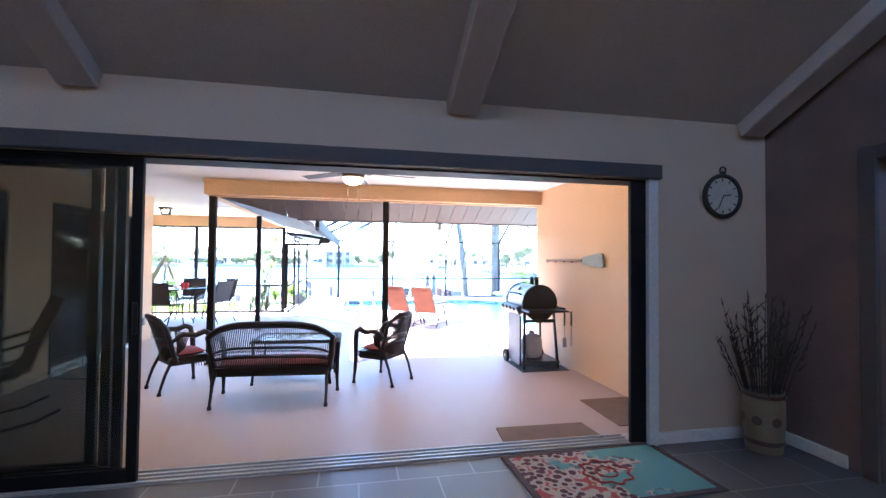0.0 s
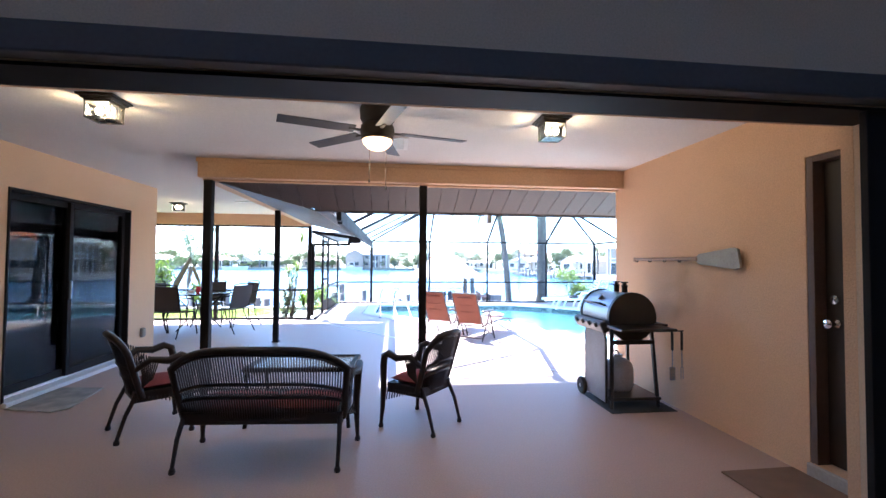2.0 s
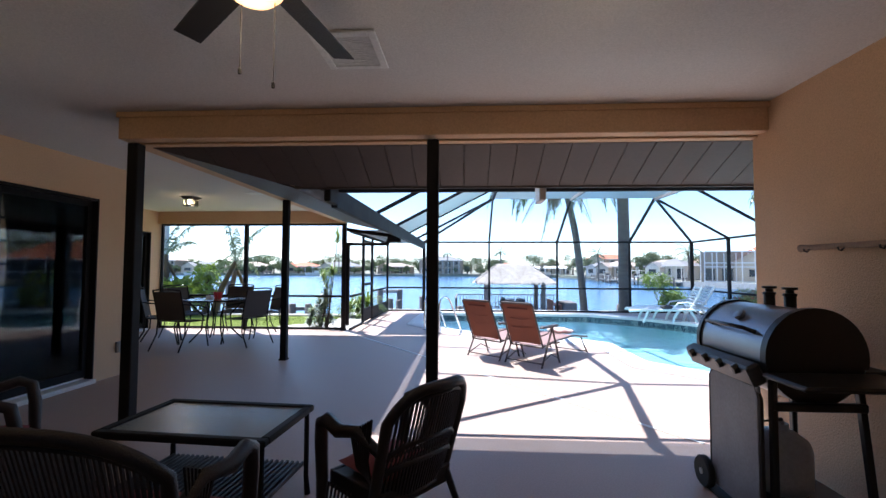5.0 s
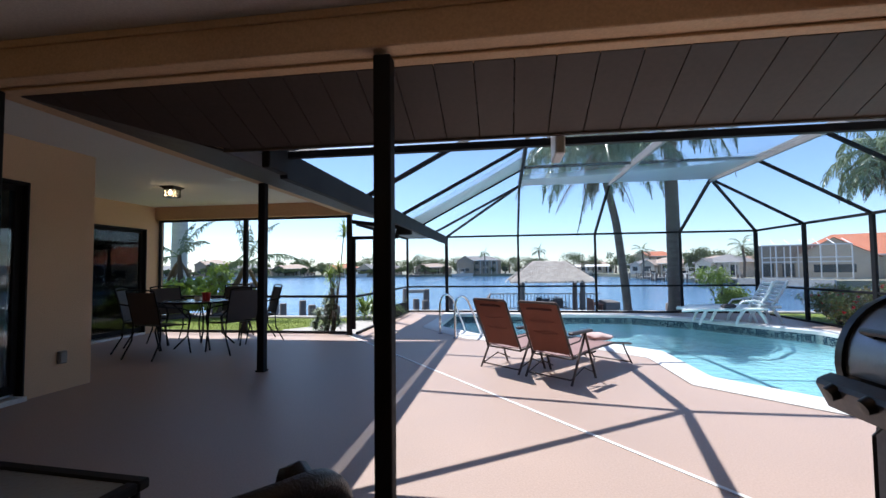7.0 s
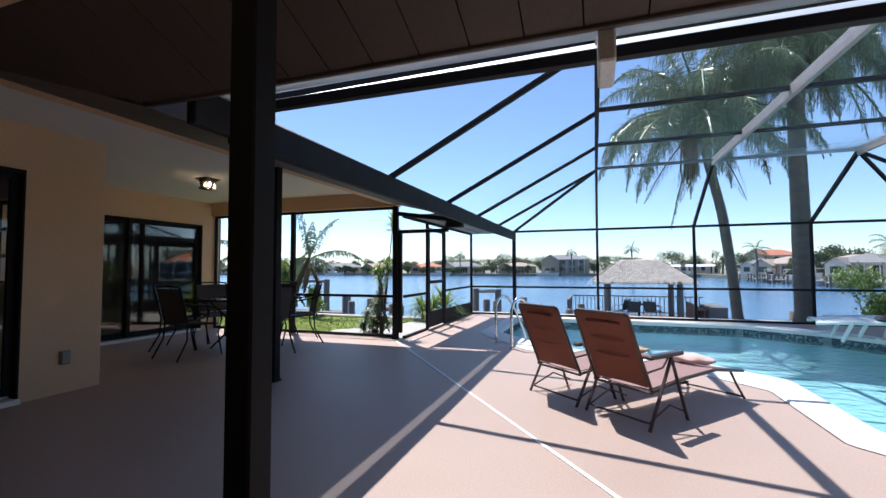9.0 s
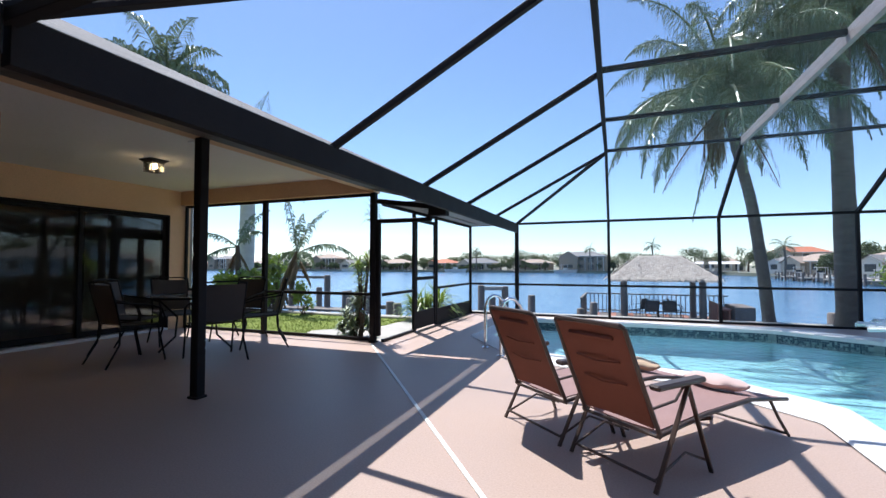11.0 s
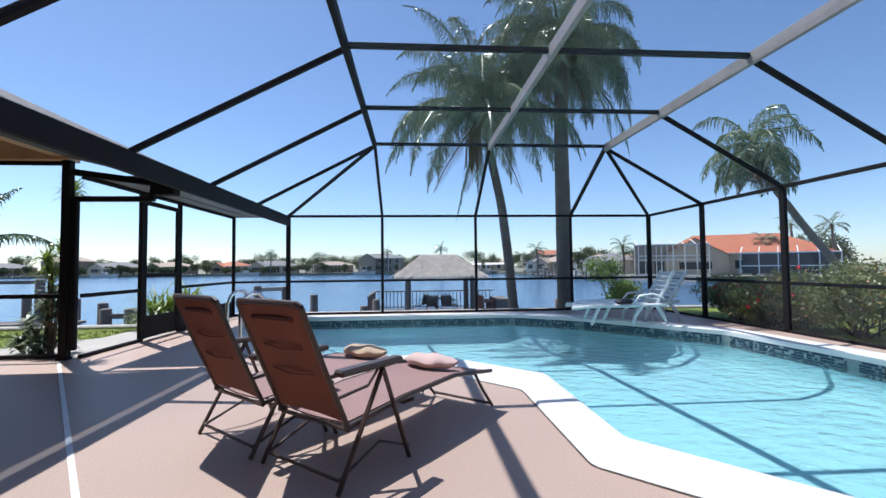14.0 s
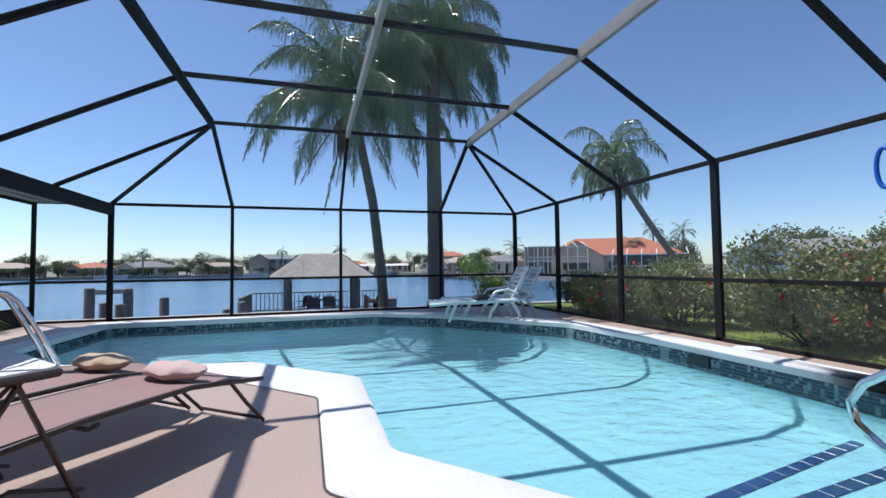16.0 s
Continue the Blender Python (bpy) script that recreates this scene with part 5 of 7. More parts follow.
part("flap", Shape().box((-3.455, 7.225, .28), (-3.447, 7.29, .385), .003), surface("grey_outlet_flap", (0.28, 0.25, 0.22), None, 0.5), t)


# ---- ceiling things ----
def lantern(x, y, rz, label):
    t = thing("ceiling_lantern", label, "ceiling light", "patio ceiling lanterns", at=pose(x, y, 2.44, 0, 0, rz) @ Matrix.Diagonal((0.82, 0.82, 0.86, 1)))
    part("canopy", Shape().box((-.14, -.14, -.018), (.14, .14, 0), .004).box((-.118, -.118, -.036), (.118, .118, -.018), .004).box((-.10, -.10, -.05), (.10, .10, -.036), .003), IRON, t)
    for a, b in itertools.product((-1, 1), repeat=2):
        part("cage_post", Shape().strut((a * .092, b * .092, -.05), (a * .092, b * .092, -.175), .008, .008), IRON, t)
    for z in (-.052, -.175):
        for a in (-1, 1):
            part("cage_rail", Shape().strut((-.096, a * .092, z), (.096, a * .092, z), .008, .008), IRON, t)
            part("cage_rail", Shape().strut((a * .092, -.087, z), (a * .092, .087, z), .008, .008), IRON, t)
    for a in (-1, 1):
        part("glass_pane", Shape().box((-.088, a * .091 - .0015, -.172), (.088, a * .091 + .0015, -.055)), LAMPGLASS, t)
        part("glass_pane", Shape().box((a * .091 - .0015, -.088, -.172), (a * .091 + .0015, .088, -.055)), LAMPGLASS, t)
    part("glass_pane", Shape().box((-.088, -.088, -.1755), (.088, .088, -.173)), LAMPGLASS, t)
    for a in (-1, 1):
        part("bulb", Shape().lathe([(0, -.055), (.012, -.055), (.014, -.07), (.026, -.09), (.028, -.105), (.02, -.125), (0, -.132)], 14, pose(a * .04, 0, 0)), BULB, t, smooth=60)
    return t


lantern(-1.885, 3.72, 0, "square dark-framed ceiling lantern with seeded glass, lit")
lantern(1.22, 3.73, 0, "square dark-framed ceiling lantern with seeded glass, lit")
lantern(-3.95, 9.24, 0, "square dark-framed ceiling lantern, lit, over the dining table")
f = thing("ceiling_fan", "dark five-blade ceiling fan with a lit amber glass bowl", "ceiling fan", at=pose(-0.075, 3.64, 2.44))
part("canopy", Shape().lathe([(0, 0), (.115, 0), (.125, -.02), (.12, -.09), (.10, -.125), (.115, -.14), (.12, -.19), (.10, -.215), (0, -.215)][::-1], 28), IRON, f, smooth=45)
part("light_rim", Shape().lathe([(0, -.235), (.108, -.235), (.112, -.225), (.108, -.21), (0, -.21)], 28), IRON, f, smooth=45)
part("glass_bowl", Shape().lathe([(0, -.305), (.035, -.302), (.07, -.287), (.095, -.262), (.102, -.236), (0, -.236)], 28), FANGLOBE, f, "lit amber glass bowl", smooth=60)
for a in (14, 80, 140, 199, 285):
    m = pose(0, 0, 0, 0, 0, a)
    bl = part("blade", Shape().box((.16, -.055, -.003), (.66, .055, .003), .003, m @ pose(0, 0, -.175, 9, 0, 0)), BLADE, f)
    part("blade_iron", Shape().box((.09, -.014, -.185), (.20, .014, -.172), .003, m), IRON, bl)
for x, l in ((-.055, .28), (.06, .33)):
    part("pull_chain", Shape().tube([(x, 0.03, -.23), (x, 0.03, -.23 - l)], .0018, 5).lathe([(0, 0), (.006, .004), (.006, .02), (0, .026)], 8, pose(x, 0.03, -.25 - l)), IRON, f)
lamp = new("fan_light", bpy.data.lights.new("fan_light", "POINT"))
lamp.data.energy, lamp.data.color, lamp.data.shadow_soft_size = LAMP * 0.5, (1.0, 0.78, 0.50), 0.08
lamp.location = (-0.075, 3.64, 2.05)
for x, y in ((-1.885, 3.72), (1.22, 3.73), (-3.95, 9.24)):
    lamp = new("lantern_light", bpy.data.lights.new("lantern_light", "POINT"))
    lamp.data.energy, lamp.data.color, lamp.data.shadow_soft_size = LAMP * 1.2, (1.0, 0.74, 0.40), 0.07
    lamp.location = (x, y, 2.335)
t = thing("ceiling_vent", "white ceiling access grille", "vent", at=pose(0.0, 4.55, 2.44))
part("frame", Shape().box((-.17, -.20, -.012), (-.13, .20, 0), .003).box((.13, -.20, -.012), (.17, .20, 0), .003).box((-.13, -.20, -.012), (.13, -.16, 0), .003).box((-.13, .16, -.012), (.13, .20, 0), .003), WHITE, t)
for k in range(14):
    part("slat", Shape().box((-.13, -.156 + .0225 * k, -.009), (.13, -.142 + .0225 * k, -.004)), WHITE, t)
part("backing", Shape().box((-.13, -.16, -.004), (.13, .16, 0)), surface("vent_backing", (0.4, 0.4, 0.4), None, 0.8), t)
t = thing("ceiling_vent", "small white vent in the dining ceiling", "vent", at=pose(-2.65, 8.9, 2.44))
part("frame", Shape().box((-.16, -.09, -.01), (.16, .09, 0), .003), WHITE, t)


# ---- dining set ----
def dining_chair():
    t = thing("dining_chair", "dark metal patio chair with a charcoal sling", "chair", "chairs round the dining table")
    for sx in (-1, 1):
        x = sx * .27
        part("side_frame", Shape().tube([(sx * .24, -.30, .92), (sx * .24, -.24, .70), (sx * .24, -.19, .45), (sx * .24, .22, .43)], .011, 6), BRONZE, t, smooth=60)
        part("arm", Shape().tube([(sx * .24, -.255, .72), (x, -.15, .70), (x, .10, .665), (x, .22, .62), (x, .26, .50), (x, .21, .30), (x, .27, .015)], .011, 6), BRONZE, t, smooth=60)
        part("leg", Shape().tube([(sx * .24, -.19, .45), (sx * .25, -.20, .25), (sx * .26, -.33, .012)], .011, 6), BRONZE, t, smooth=60)
    part("top_rail", Shape().tube([(-.24, -.30, .92), (-.12, -.315, .935), (.12, -.315, .935), (.24, -.30, .92)], .011, 6), BRONZE, t, smooth=60)
    back = Shape()
    bv, bf = [], []
    prof = [(-.298, .90), (-.278, .80), (-.245, .68), (-.205, .54), (-.185, .47)]
    for off in (0, .007):
        for y, z in prof:
            bv += [(-.232, y + off, z), (0, y - .014 + off, z), (.232, y + off, z)]
    for o in (0, 15):
        for i in range(4):
            for j in (0, 1):
                q = o + 3 * i + j
                bf.append((q, q + 1, q + 4, q + 3))
    part("back_sling", back.add(bv, bf), CHAIRSLING, t, smooth=60)
    s = Shape()
    prof = [(-.185, .455), (-.12, .435), (.05, .425), (.2, .43), (.23, .415)]
    vs, fs = [], []
    for off in (0, .008):
        for y, z in prof:
            vs += [(-.23, y, z + off), (.23, y, z + off)]
    k = len(prof)
    for o in (0, 2 * k):
        fs += [(o + 2 * i, o + 2 * i + 1, o + 2 * i + 3, o + 2 * i + 2) for i in range(k - 1)]
    s.add(vs, fs)
    part("seat_sling", s, DARKSLING, t, smooth=60)
    return t


TX, TY = -3.72, 9.70
t = thing("dining_table", "round glass-topped dark metal patio table", "table", at=pose(TX, TY, 0))
part("tabletop", Shape().lathe([(0, .715), (.56, .715), (.56, .723), (0, .723)], 40), TABLEGLASS, t)
part("rim", Shape().tube([(.57 * math.cos(a), .57 * math.sin(a), .718) for a in [2 * math.pi * k / 40 for k in range(40)]], .015, 6, True), BRONZE, t, smooth=60)
for k in range(4):
    a = radians(45 + 90 * k)
    part("leg", Shape().tube([(.45 * math.cos(a), .45 * math.sin(a), .70), (.22 * math.cos(a), .22 * math.sin(a), .45), (.24 * math.cos(a), .24 * math.sin(a), .2), (.42 * math.cos(a), .42 * math.sin(a), .01)], .013, 6), BRONZE, t, smooth=60)
dc = dining_chair()
seats = [(-24, .76), (44, .80), (98, .80), (160, .80), (208, .82), (262, .80)]
for i, (a, r) in enumerate(seats):
    m = pose(TX + r * math.cos(radians(a)), TY + r * math.sin(radians(a)), 0, 0, 0, a + 90)
    if i == 0:
        dc.matrix_basis = m
    else:
        copy_thing(dc, m)
for x, y in ((-.06, .05), (.05, -.02)):
    solid("plastic_cup", Shape().lathe([(0, 0), (.03, 0), (.042, .12), (.038, .12), (.027, .006), (0, .006)], 16, pose(TX + x, TY + y, .724)), RED, "red plastic cup on the dining table", "cup", "cups on the table", smooth=50)
solid("napkin_box", Shape().box((-.05, -.04, 0), (.05, .04, .05), .006, pose(TX - .2, TY + .1, .724)), WHITE, "small white box on the dining table", "box")

# sling chair near the left wall
t = thing("rocking_chair", "taupe sling patio rocker with a curved dark metal frame", "chair", at=pose(-2.98, 3.45, 0, 0, 0, 128))
for sx in (-1, 1):
    x = sx * .28
    part("rocker", Shape().tube([(x, -.42, .10), (x, -.25, .035), (x, 0, .014), (x, .22, .03), (x, .36, .09), (x, .40, .18), (x, .36, .30), (x, .24, .36)], .013, 6), BRONZE, t, smooth=60)
    part("side_frame", Shape().tube([(x, -.42, 1.02), (x, -.30, .72), (x, -.22, .46), (x, .24, .40)], .014, 6), BRONZE, t, smooth=60)
    part("arm", Shape().tube([(x, -.32, .72), (x * 1.06, -.1, .66), (x * 1.06, .16, .64), (x * 1.04, .25, .56), (x, .25, .36)], .014, 6), BRONZE, t, smooth=60)
part("top_rail", Shape().tube([(-.31, -.42, 1.03), (.31, -.42, 1.03)], .013, 6), BRONZE, t)
s = Shape()
prof = [(-.415, 1.0), (-.36, .86), (-.29, .70), (-.225, .50), (-.15, .41), (0, .385), (.22, .40)]
vs, fs = [], []
for off in (0, .008):
    for y, z in prof:
        vs += [(-.27, y, z + off), (.27, y, z + off)]
k = len(prof)
for o in (0, 2 * k):
    fs += [(o + 2 * i, o + 2 * i + 1, o + 2 * i + 3, o + 2 * i + 2) for i in range(k - 1)]
part("sling", s.add(vs, fs), TANSLING, t, smooth=60)


# ---- pool loungers ----
def sling_part(name, prof, w, mat, t, thick=0.008, seams=(), label=""):
    """A fabric panel: profile of (y, z), width w, with quilted folds at the seams."""
    s = Shape()
    n = 6
    pts = []
    for i in range(len(prof) - 1):
        for k in range(4):
            u = k / 4
            pts.append((prof[i][0] + (prof[i + 1][0] - prof[i][0]) * u, prof[i][1] + (prof[i + 1][1] - prof[i][1]) * u))
    pts.append(prof[-1])
    K = len(pts)
    vs, fs = [], []
    for side in (0, 1):
        for i, (y, z) in enumerate(pts):
            for j in range(n + 1):
                x = -w / 2 + w * j / n
                sag = 0.012 * math.sin(math.pi * j / n)
                a = pts[max(i - 1, 0)]
                b = pts[min(i + 1, K - 1)]
                dy, dz = b[0] - a[0], b[1] - a[1]
                l = math.hypot(dy, dz)
                ny, nz = -dz / l, dy / l
                q = -sag + (thick if side else 0)
                vs.append((x, y + ny * q, z + nz * q))
    o = K * (n + 1)
    for side in (0, 1):
        for i in range(K - 1):
            for j in range(n):
                a = side * o + i * (n + 1) + j
                fs.append((a, a + 1, a + n + 2, a + n + 1) if side else (a, a + n + 1, a + n + 2, a + 1))
    for i in range(K - 1):
        a, b = i * (n + 1), (i + 1) * (n + 1)
        fs += [(a, a + o, b + o, b), (a + n, b + n, b + n + o, a + n + o)]
    fs += [(j, j + 1, j + 1 + o, j + o) for j in range(n)] + [(o - n - 1 + j, 2 * o - n - 1 + j, 2 * o - n + j, o - n + j) for j in range(n)]
    s.add(vs, fs)
    return part(name, s, mat, t, label, smooth=45)


def lounger(at, label, pillow):
    t = thing("pool_lounger", label, "lounge chair", "loungers by the pool", at=at)
    for sx in (-1, 1):
        x = sx * .275
        part("back_frame", Shape().tube([(x, 0, .25), (x * .98, -.14, .53), (x * .96, -.27, .81)], .013, 8), LOUNGEMETAL, t, smooth=60)
        part("seat_rail", Shape().tube([(x, -.02, .255), (x, .45, .30), (x, .95, .31), (x, 1.43, .25)], .013, 8), LOUNGEMETAL, t, smooth=60)
        part("arm", Shape().box((sx * .31 - .035, -.10, .50), (sx * .31 + .035, .34, .53), .01), LOUNGEMETAL, t)
        part("leg", Shape().strut((sx * .31, .22, .51), (sx * .31, -.10, .0), .028, .014, .003), LOUNGEMETAL, t)
        part("leg", Shape().strut((sx * .31, .20, .51), (sx * .31, .42, .0), .028, .014, .003), LOUNGEMETAL, t)
        part("foot_leg", Shape().tube([(x, 1.18, .29), (x, 1.30, .15), (x, 1.44, .012)], .011, 8), LOUNGEMETAL, t, smooth=60)
        part("base_rail", Shape().tube([(sx * .29, -.08, .05), (sx * .29, .2, .14), (sx * .29, .44, .05)], .008, 6), LOUNGEMETAL, t, smooth=60)
        part("recline_bar", Shape().tube([(x, -.07, .40), (x * 1.05, .12, .42), (x * 1.08, .2, .50)], .008, 6), LOUNGEMETAL, t)
    part("crossbar", Shape().tube([(-.29, -.07, .05), (.29, -.07, .05)], .009, 6), LOUNGEMETAL, t)
    part("crossbar", Shape().tube([(-.275, 0, .245), (.275, 0, .245)], .011, 6), LOUNGEMETAL, t)
    part("crossbar", Shape().tube([(-.275, 1.42, .03), (.275, 1.42, .03)], .010, 6), LOUNGEMETAL, t)
    part("crossbar", Shape().tube([(-.275, .5, .27), (-.2, .5, .24), (.2, .5, .24), (.275, .5, .27)], .010, 6), LOUNGEMETAL, t)
    part("head_rail", Shape().tube([(-.264, -.27, .81), (-.24, -.28, .825), (.24, -.28, .825), (.264, -.27, .81)], .014, 8), LOUNGEMETAL, t)
    sling_part("back_sling", [(-.012, .29), (-.072, .42), (-.135, .55), (-.2, .68), (-.266, .81)], .50, SLING, t, .012, label="rust brown sling back")
    sling_part("seat_sling", [(.0, .27), (.45, .302), (.95, .312), (1.42, .25)], .52, SEATSLING, t, label="brown mesh sling seat")
    part("head_strap", Shape().box((-.17, -.007, -.012), (.17, .007, .012), .004, pose(0, -.25, .75, -26, 0, 0)), SLING, t)
    for z in (.50, .62):
        part("quilt_seam", Shape().tube([(-.16, -.012 - (z - .26) * .49, z), (0, -.022 - (z - .26) * .49, z - .012), (.16, -.012 - (z - .26) * .49, z)], .006, 5), SLING, t)
    roll = Shape().tube([(-.225 + .45 * k / 10, 0, 0) for k in range(11)], [.075 * max(.25, 1 - abs(k / 5 - 1) ** 4) for k in range(11)], 14)
    roll.v = [(x - .02, 1.06 + y * 1.6, .35 + z * .56 + .006 * math.sin(x * 31 + y * 40)) for x, y, z in roll.v]
    part("pillow", roll, pillow, t, "rolled faded pillow", smooth=60)
    return t


lounger(pose(1.42, 8.19, 0, 0, 0, -39.6) @ Matrix.Diagonal((0.9, 0.91, 1, 1)), "brown sling pool lounger with its back raised and a pink pillow", PILLOW)
lounger(pose(0.915, 8.61, 0, 0, 0, -41.8) @ Matrix.Diagonal((0.93, 0.91, 1, 1)), "brown sling pool lounger beside its twin, with a tan pillow", surface("tan_pillow", (0.55, 0.40, 0.27), (0.48, 0.34, 0.23), 0.9, fine=150, bump=0.3))


def resin_lounger(at, label):
    t = thing("resin_lounger", label, "lounge chair", "white loungers at the far corner", at=at)
    for sx in (-1, 1):
        x = sx * .29
        part("side_rail", Shape().tube([(x, -.15, .33), (x, .4, .31), (x, 1.0, .30), (x, 1.45, .27)], .032, 6), PLASTIC, t, smooth=60)
        part("leg", Shape().tube([(x, .02, .32), (x * 1.02, -.1, .15), (x * 1.02, -.16, 0)], [.036, .032, .028], 6), PLASTIC, t)
        part("leg", Shape().tube([(x, .25, .32), (x * 1.02, .38, .15), (x * 1.02, .42, 0)], [.036, .032, .028], 6), PLASTIC, t)
        part("leg", Shape().tube([(x, .98, .30), (x * 1.02, 1.06, .14), (x * 1.02, 1.12, 0)], [.034, .03, .026], 6), PLASTIC, t)
        part("arm", Shape().tube([(x * 1.05, -.1, .42), (x * 1.1, .08, .50), (x * 1.1, .30, .47), (x, .42, .33)], .02, 6), PLASTIC, t, smooth=60)
        part("back_rail", Shape().tube([(x * .9, .0, .33), (x * .9, -.16, .60), (x * .85, -.30, .86)], .03, 6), PLASTIC, t, smooth=60)
    for k in range(13):
        y = .06 + k * .108
        part("seat_slat", Shape().box((-.28, y, .315 - .001 * k), (.28, y + .082, .333 - .001 * k), .006), PLASTIC, t)
    for k in range(7):
        u = k / 6.6
        part("back_slat", Shape().box((-.255, -.008, -.034), (.255, .008, .034), .006, pose(0, -.03 - .27 * u, .39 + .47 * u, -28, 0, 0)), PLASTIC, t)
    return t


resin_lounger(pose(5.86, 13.02, 0, 0, 0, 80) @ Matrix.Diagonal((1, .92, 1, 1)), "white resin lounger with its back raised")
resin_lounger(pose(6.38, 13.52, 0, 0, 0, 80), "white resin lounger behind its twin in the pool corner")
s = Shape().pad((-.14, -.10, 0), (.14, .10, .07), .02, 8, 8, pose(5.35, 12.90, .335))
solid("dark_towel", s, DARKSLING, "bundled dark towel on the white lounger", "towel", smooth=60)
s = Shape().tube([(7.05 + .0, 8.56 + .055 * math.cos(a), 1.62 + .16 * math.sin(a)) for a in [2 * math.pi * k / 20 for k in range(20)]], .018, 8, True)
s.tube([(7.09, 8.42, 1.93), (7.05, 8.55, 1.80)], .006, 5)
solid("hanging_float", s, BLUEP, "blue rescue hook hanging on the cage post", "pool tool", smooth=60)


# ---- plants ----
def leaflet(s, p, d, l, w, droop, up=Vector((0, 0, 1))):
    """A narrow leaf in two lengths, bending down."""
    d = d.normalized()
    side = d.cross(up)
    side = side.normalized() * w / 2 if side.length > 1e-3 else Vector((w / 2, 0, 0))
    m = p + d * l * 0.5
    e = m + (d + Vector((0, 0, -droop))).normalized() * l * 0.5
    k = len(s.v)
    s.v += [tuple(p - side * .5), tuple(p + side * .5), tuple(m + side), tuple(m - side), tuple(e)]
    s.f += [(k, k + 1, k + 2, k + 3), (k + 3, k + 2, k + 4)]


def frond(s, base, az, elev, length, n, ll, lw, bend, droop, rng, hang=0.0, wild=0.0):
    d = Vector((math.cos(az) * math.cos(elev), math.sin(az) * math.cos(elev), math.sin(elev)))
    p = Vector(base)
    pts = [p.copy()]
    step = length / n
    for i in range(n):
        t = i / n
        d = (d + Vector((0, 0, -bend / n * (0.4 + 1.6 * t)))).normalized()
        p = p + d * step
        pts.append(p.copy())
        if t > 0.12:
            side = d.cross(Vector((0, 0, 1)))
            side = side.normalized() if side.length > .01 else Vector((1, 0, 0))
            L = ll * math.sin(math.pi * min(1, 0.15 + 0.9 * t)) + 0.05
            for sg in (-1, 1):
                for q in range(2):
                    o = p - d * step * q * .5
                    v = (side * sg + d * 0.55 + Vector((0, 0, rng.uniform(-.25, .35) - hang))).normalized()
                    up = Vector((0, 0, 1))
                    if wild:
                        v = (v + Vector((rng.gauss(0, wild), rng.gauss(0, wild), rng.gauss(0, wild)))).normalized()
                        up = Vector((rng.gauss(0, 1), rng.gauss(0, 1), rng.gauss(0, .8) + .4)).normalized()
                    leaflet(s, o, v, L * rng.uniform(.7, 1.2), lw, droop * rng.uniform(.6, 1.4), up)
    s.tube(pts[::3] + [pts[-1]], [0.028 * length / 2.2 * (1 - .8 * i / (len(pts[::3]))) for i in range(len(pts[::3]) + 1)], 5)


def palm(name, label, trunk_pts, r0, r1, n_fronds, flen, ll, seed, bend=1.5, droop=1.6, dead=3, lw=0.022, segs=30, hang=0.0, low=95, wild=0.0, trunk=PALMTRUNK):
    rng = random.Random(seed)
    t = thing(name, label, "palm tree")
    P = [Vector(p) for p in trunk_pts]
    fine = []
    for i in range(len(P) - 1):
        for k in range(8):
            fine.append(P[i].lerp(P[i + 1], k / 8))
    fine.append(P[-1])
    for _ in range(2):
        fine = [fine[0]] + [(fine[i - 1] + fine[i] * 2 + fine[i + 1]) / 4 for i in range(1, len(fine) - 1)] + [fine[-1]]
    K = len(fine)
    rs = [(r0 + (r1 - r0) * i / K) * (1.0 + (0.25 if i == 0 else 0)) * (1 + .03 * (i % 2)) for i in range(K)]
    part("trunk", Shape().tube(fine, rs, 14), trunk, t, smooth=50)
    top = P[-1]
    c = Shape()
    for i in range(n_fronds):
        az = i * 2.39996 + rng.uniform(-.2, .2)
        el = radians(80 - low * ((i + .5) / n_fronds) ** 0.8 + rng.uniform(-8, 8))
        frond(c, top + Vector((0, 0, .05)), az, el, flen * rng.uniform(.85, 1.1), segs, ll, lw, bend * rng.uniform(.85, 1.2), droop, rng, hang, wild)
    part("crown", c, LEAF, t)
    if dead:
        c = Shape()
        for i in range(dead):
            frond(c, top - Vector((0, 0, .1)), rng.uniform(0, 6.28), radians(-40 - rng.uniform(0, 35)), flen * rng.uniform(.55, .8), 20, ll * .7, lw, .5, droop, rng)
        part("dead_fronds", c, LEAFDRY, t)
    part("crownshaft", Shape().tube([top - Vector((0, 0, .5)), top - Vector((0, 0, .2)), top + Vector((0, 0, .25))], [r1 * 1.1, r1 * 1.7, r1 * .9], 12), LEAFDRY, t, smooth=60)
    return t


leaning = palm("queen_palm", "leaning queen palm with a shaggy drooping crown by the seawall", [(4.30, 16.2, -.1), (4.22, 16.2, .9), (4.05, 16.2, 2.4), (3.78, 16.2, 3.7), (3.64, 16.2, 4.7)], .115, .09, 38, 3.2, .62, 3, 1.9, 5.0, 4, 0.013, 130, 0.75, 84, 0.34)
s = Shape()
rs = random.Random(17)
for k in range(90):
    a, r = rs.uniform(0, 6.28), rs.uniform(.02, .2)
    p = Vector((3.38 + r * math.cos(a), 16.05 + r * math.sin(a) * .8, 3.95 + rs.uniform(-.1, .1)))
    s.tube([Vector((3.62, 16.15, 4.5)), p, p + Vector((rs.uniform(-.06, .06), rs.uniform(-.06, .06), -rs.uniform(.35, .8)))], [.008, .012, .006], 4)
h = Shape()
frond(h, (3.52, 16.1, 4.3), 3.0, radians(-74), 2.3, 34, .34, .014, .3, 2.5, random.Random(41), .6, .15)
part("hanging_frond", h, LEAF, leaning)
part("seed_cluster", s, LEAFDRY, leaning, "hanging brown seed cluster")
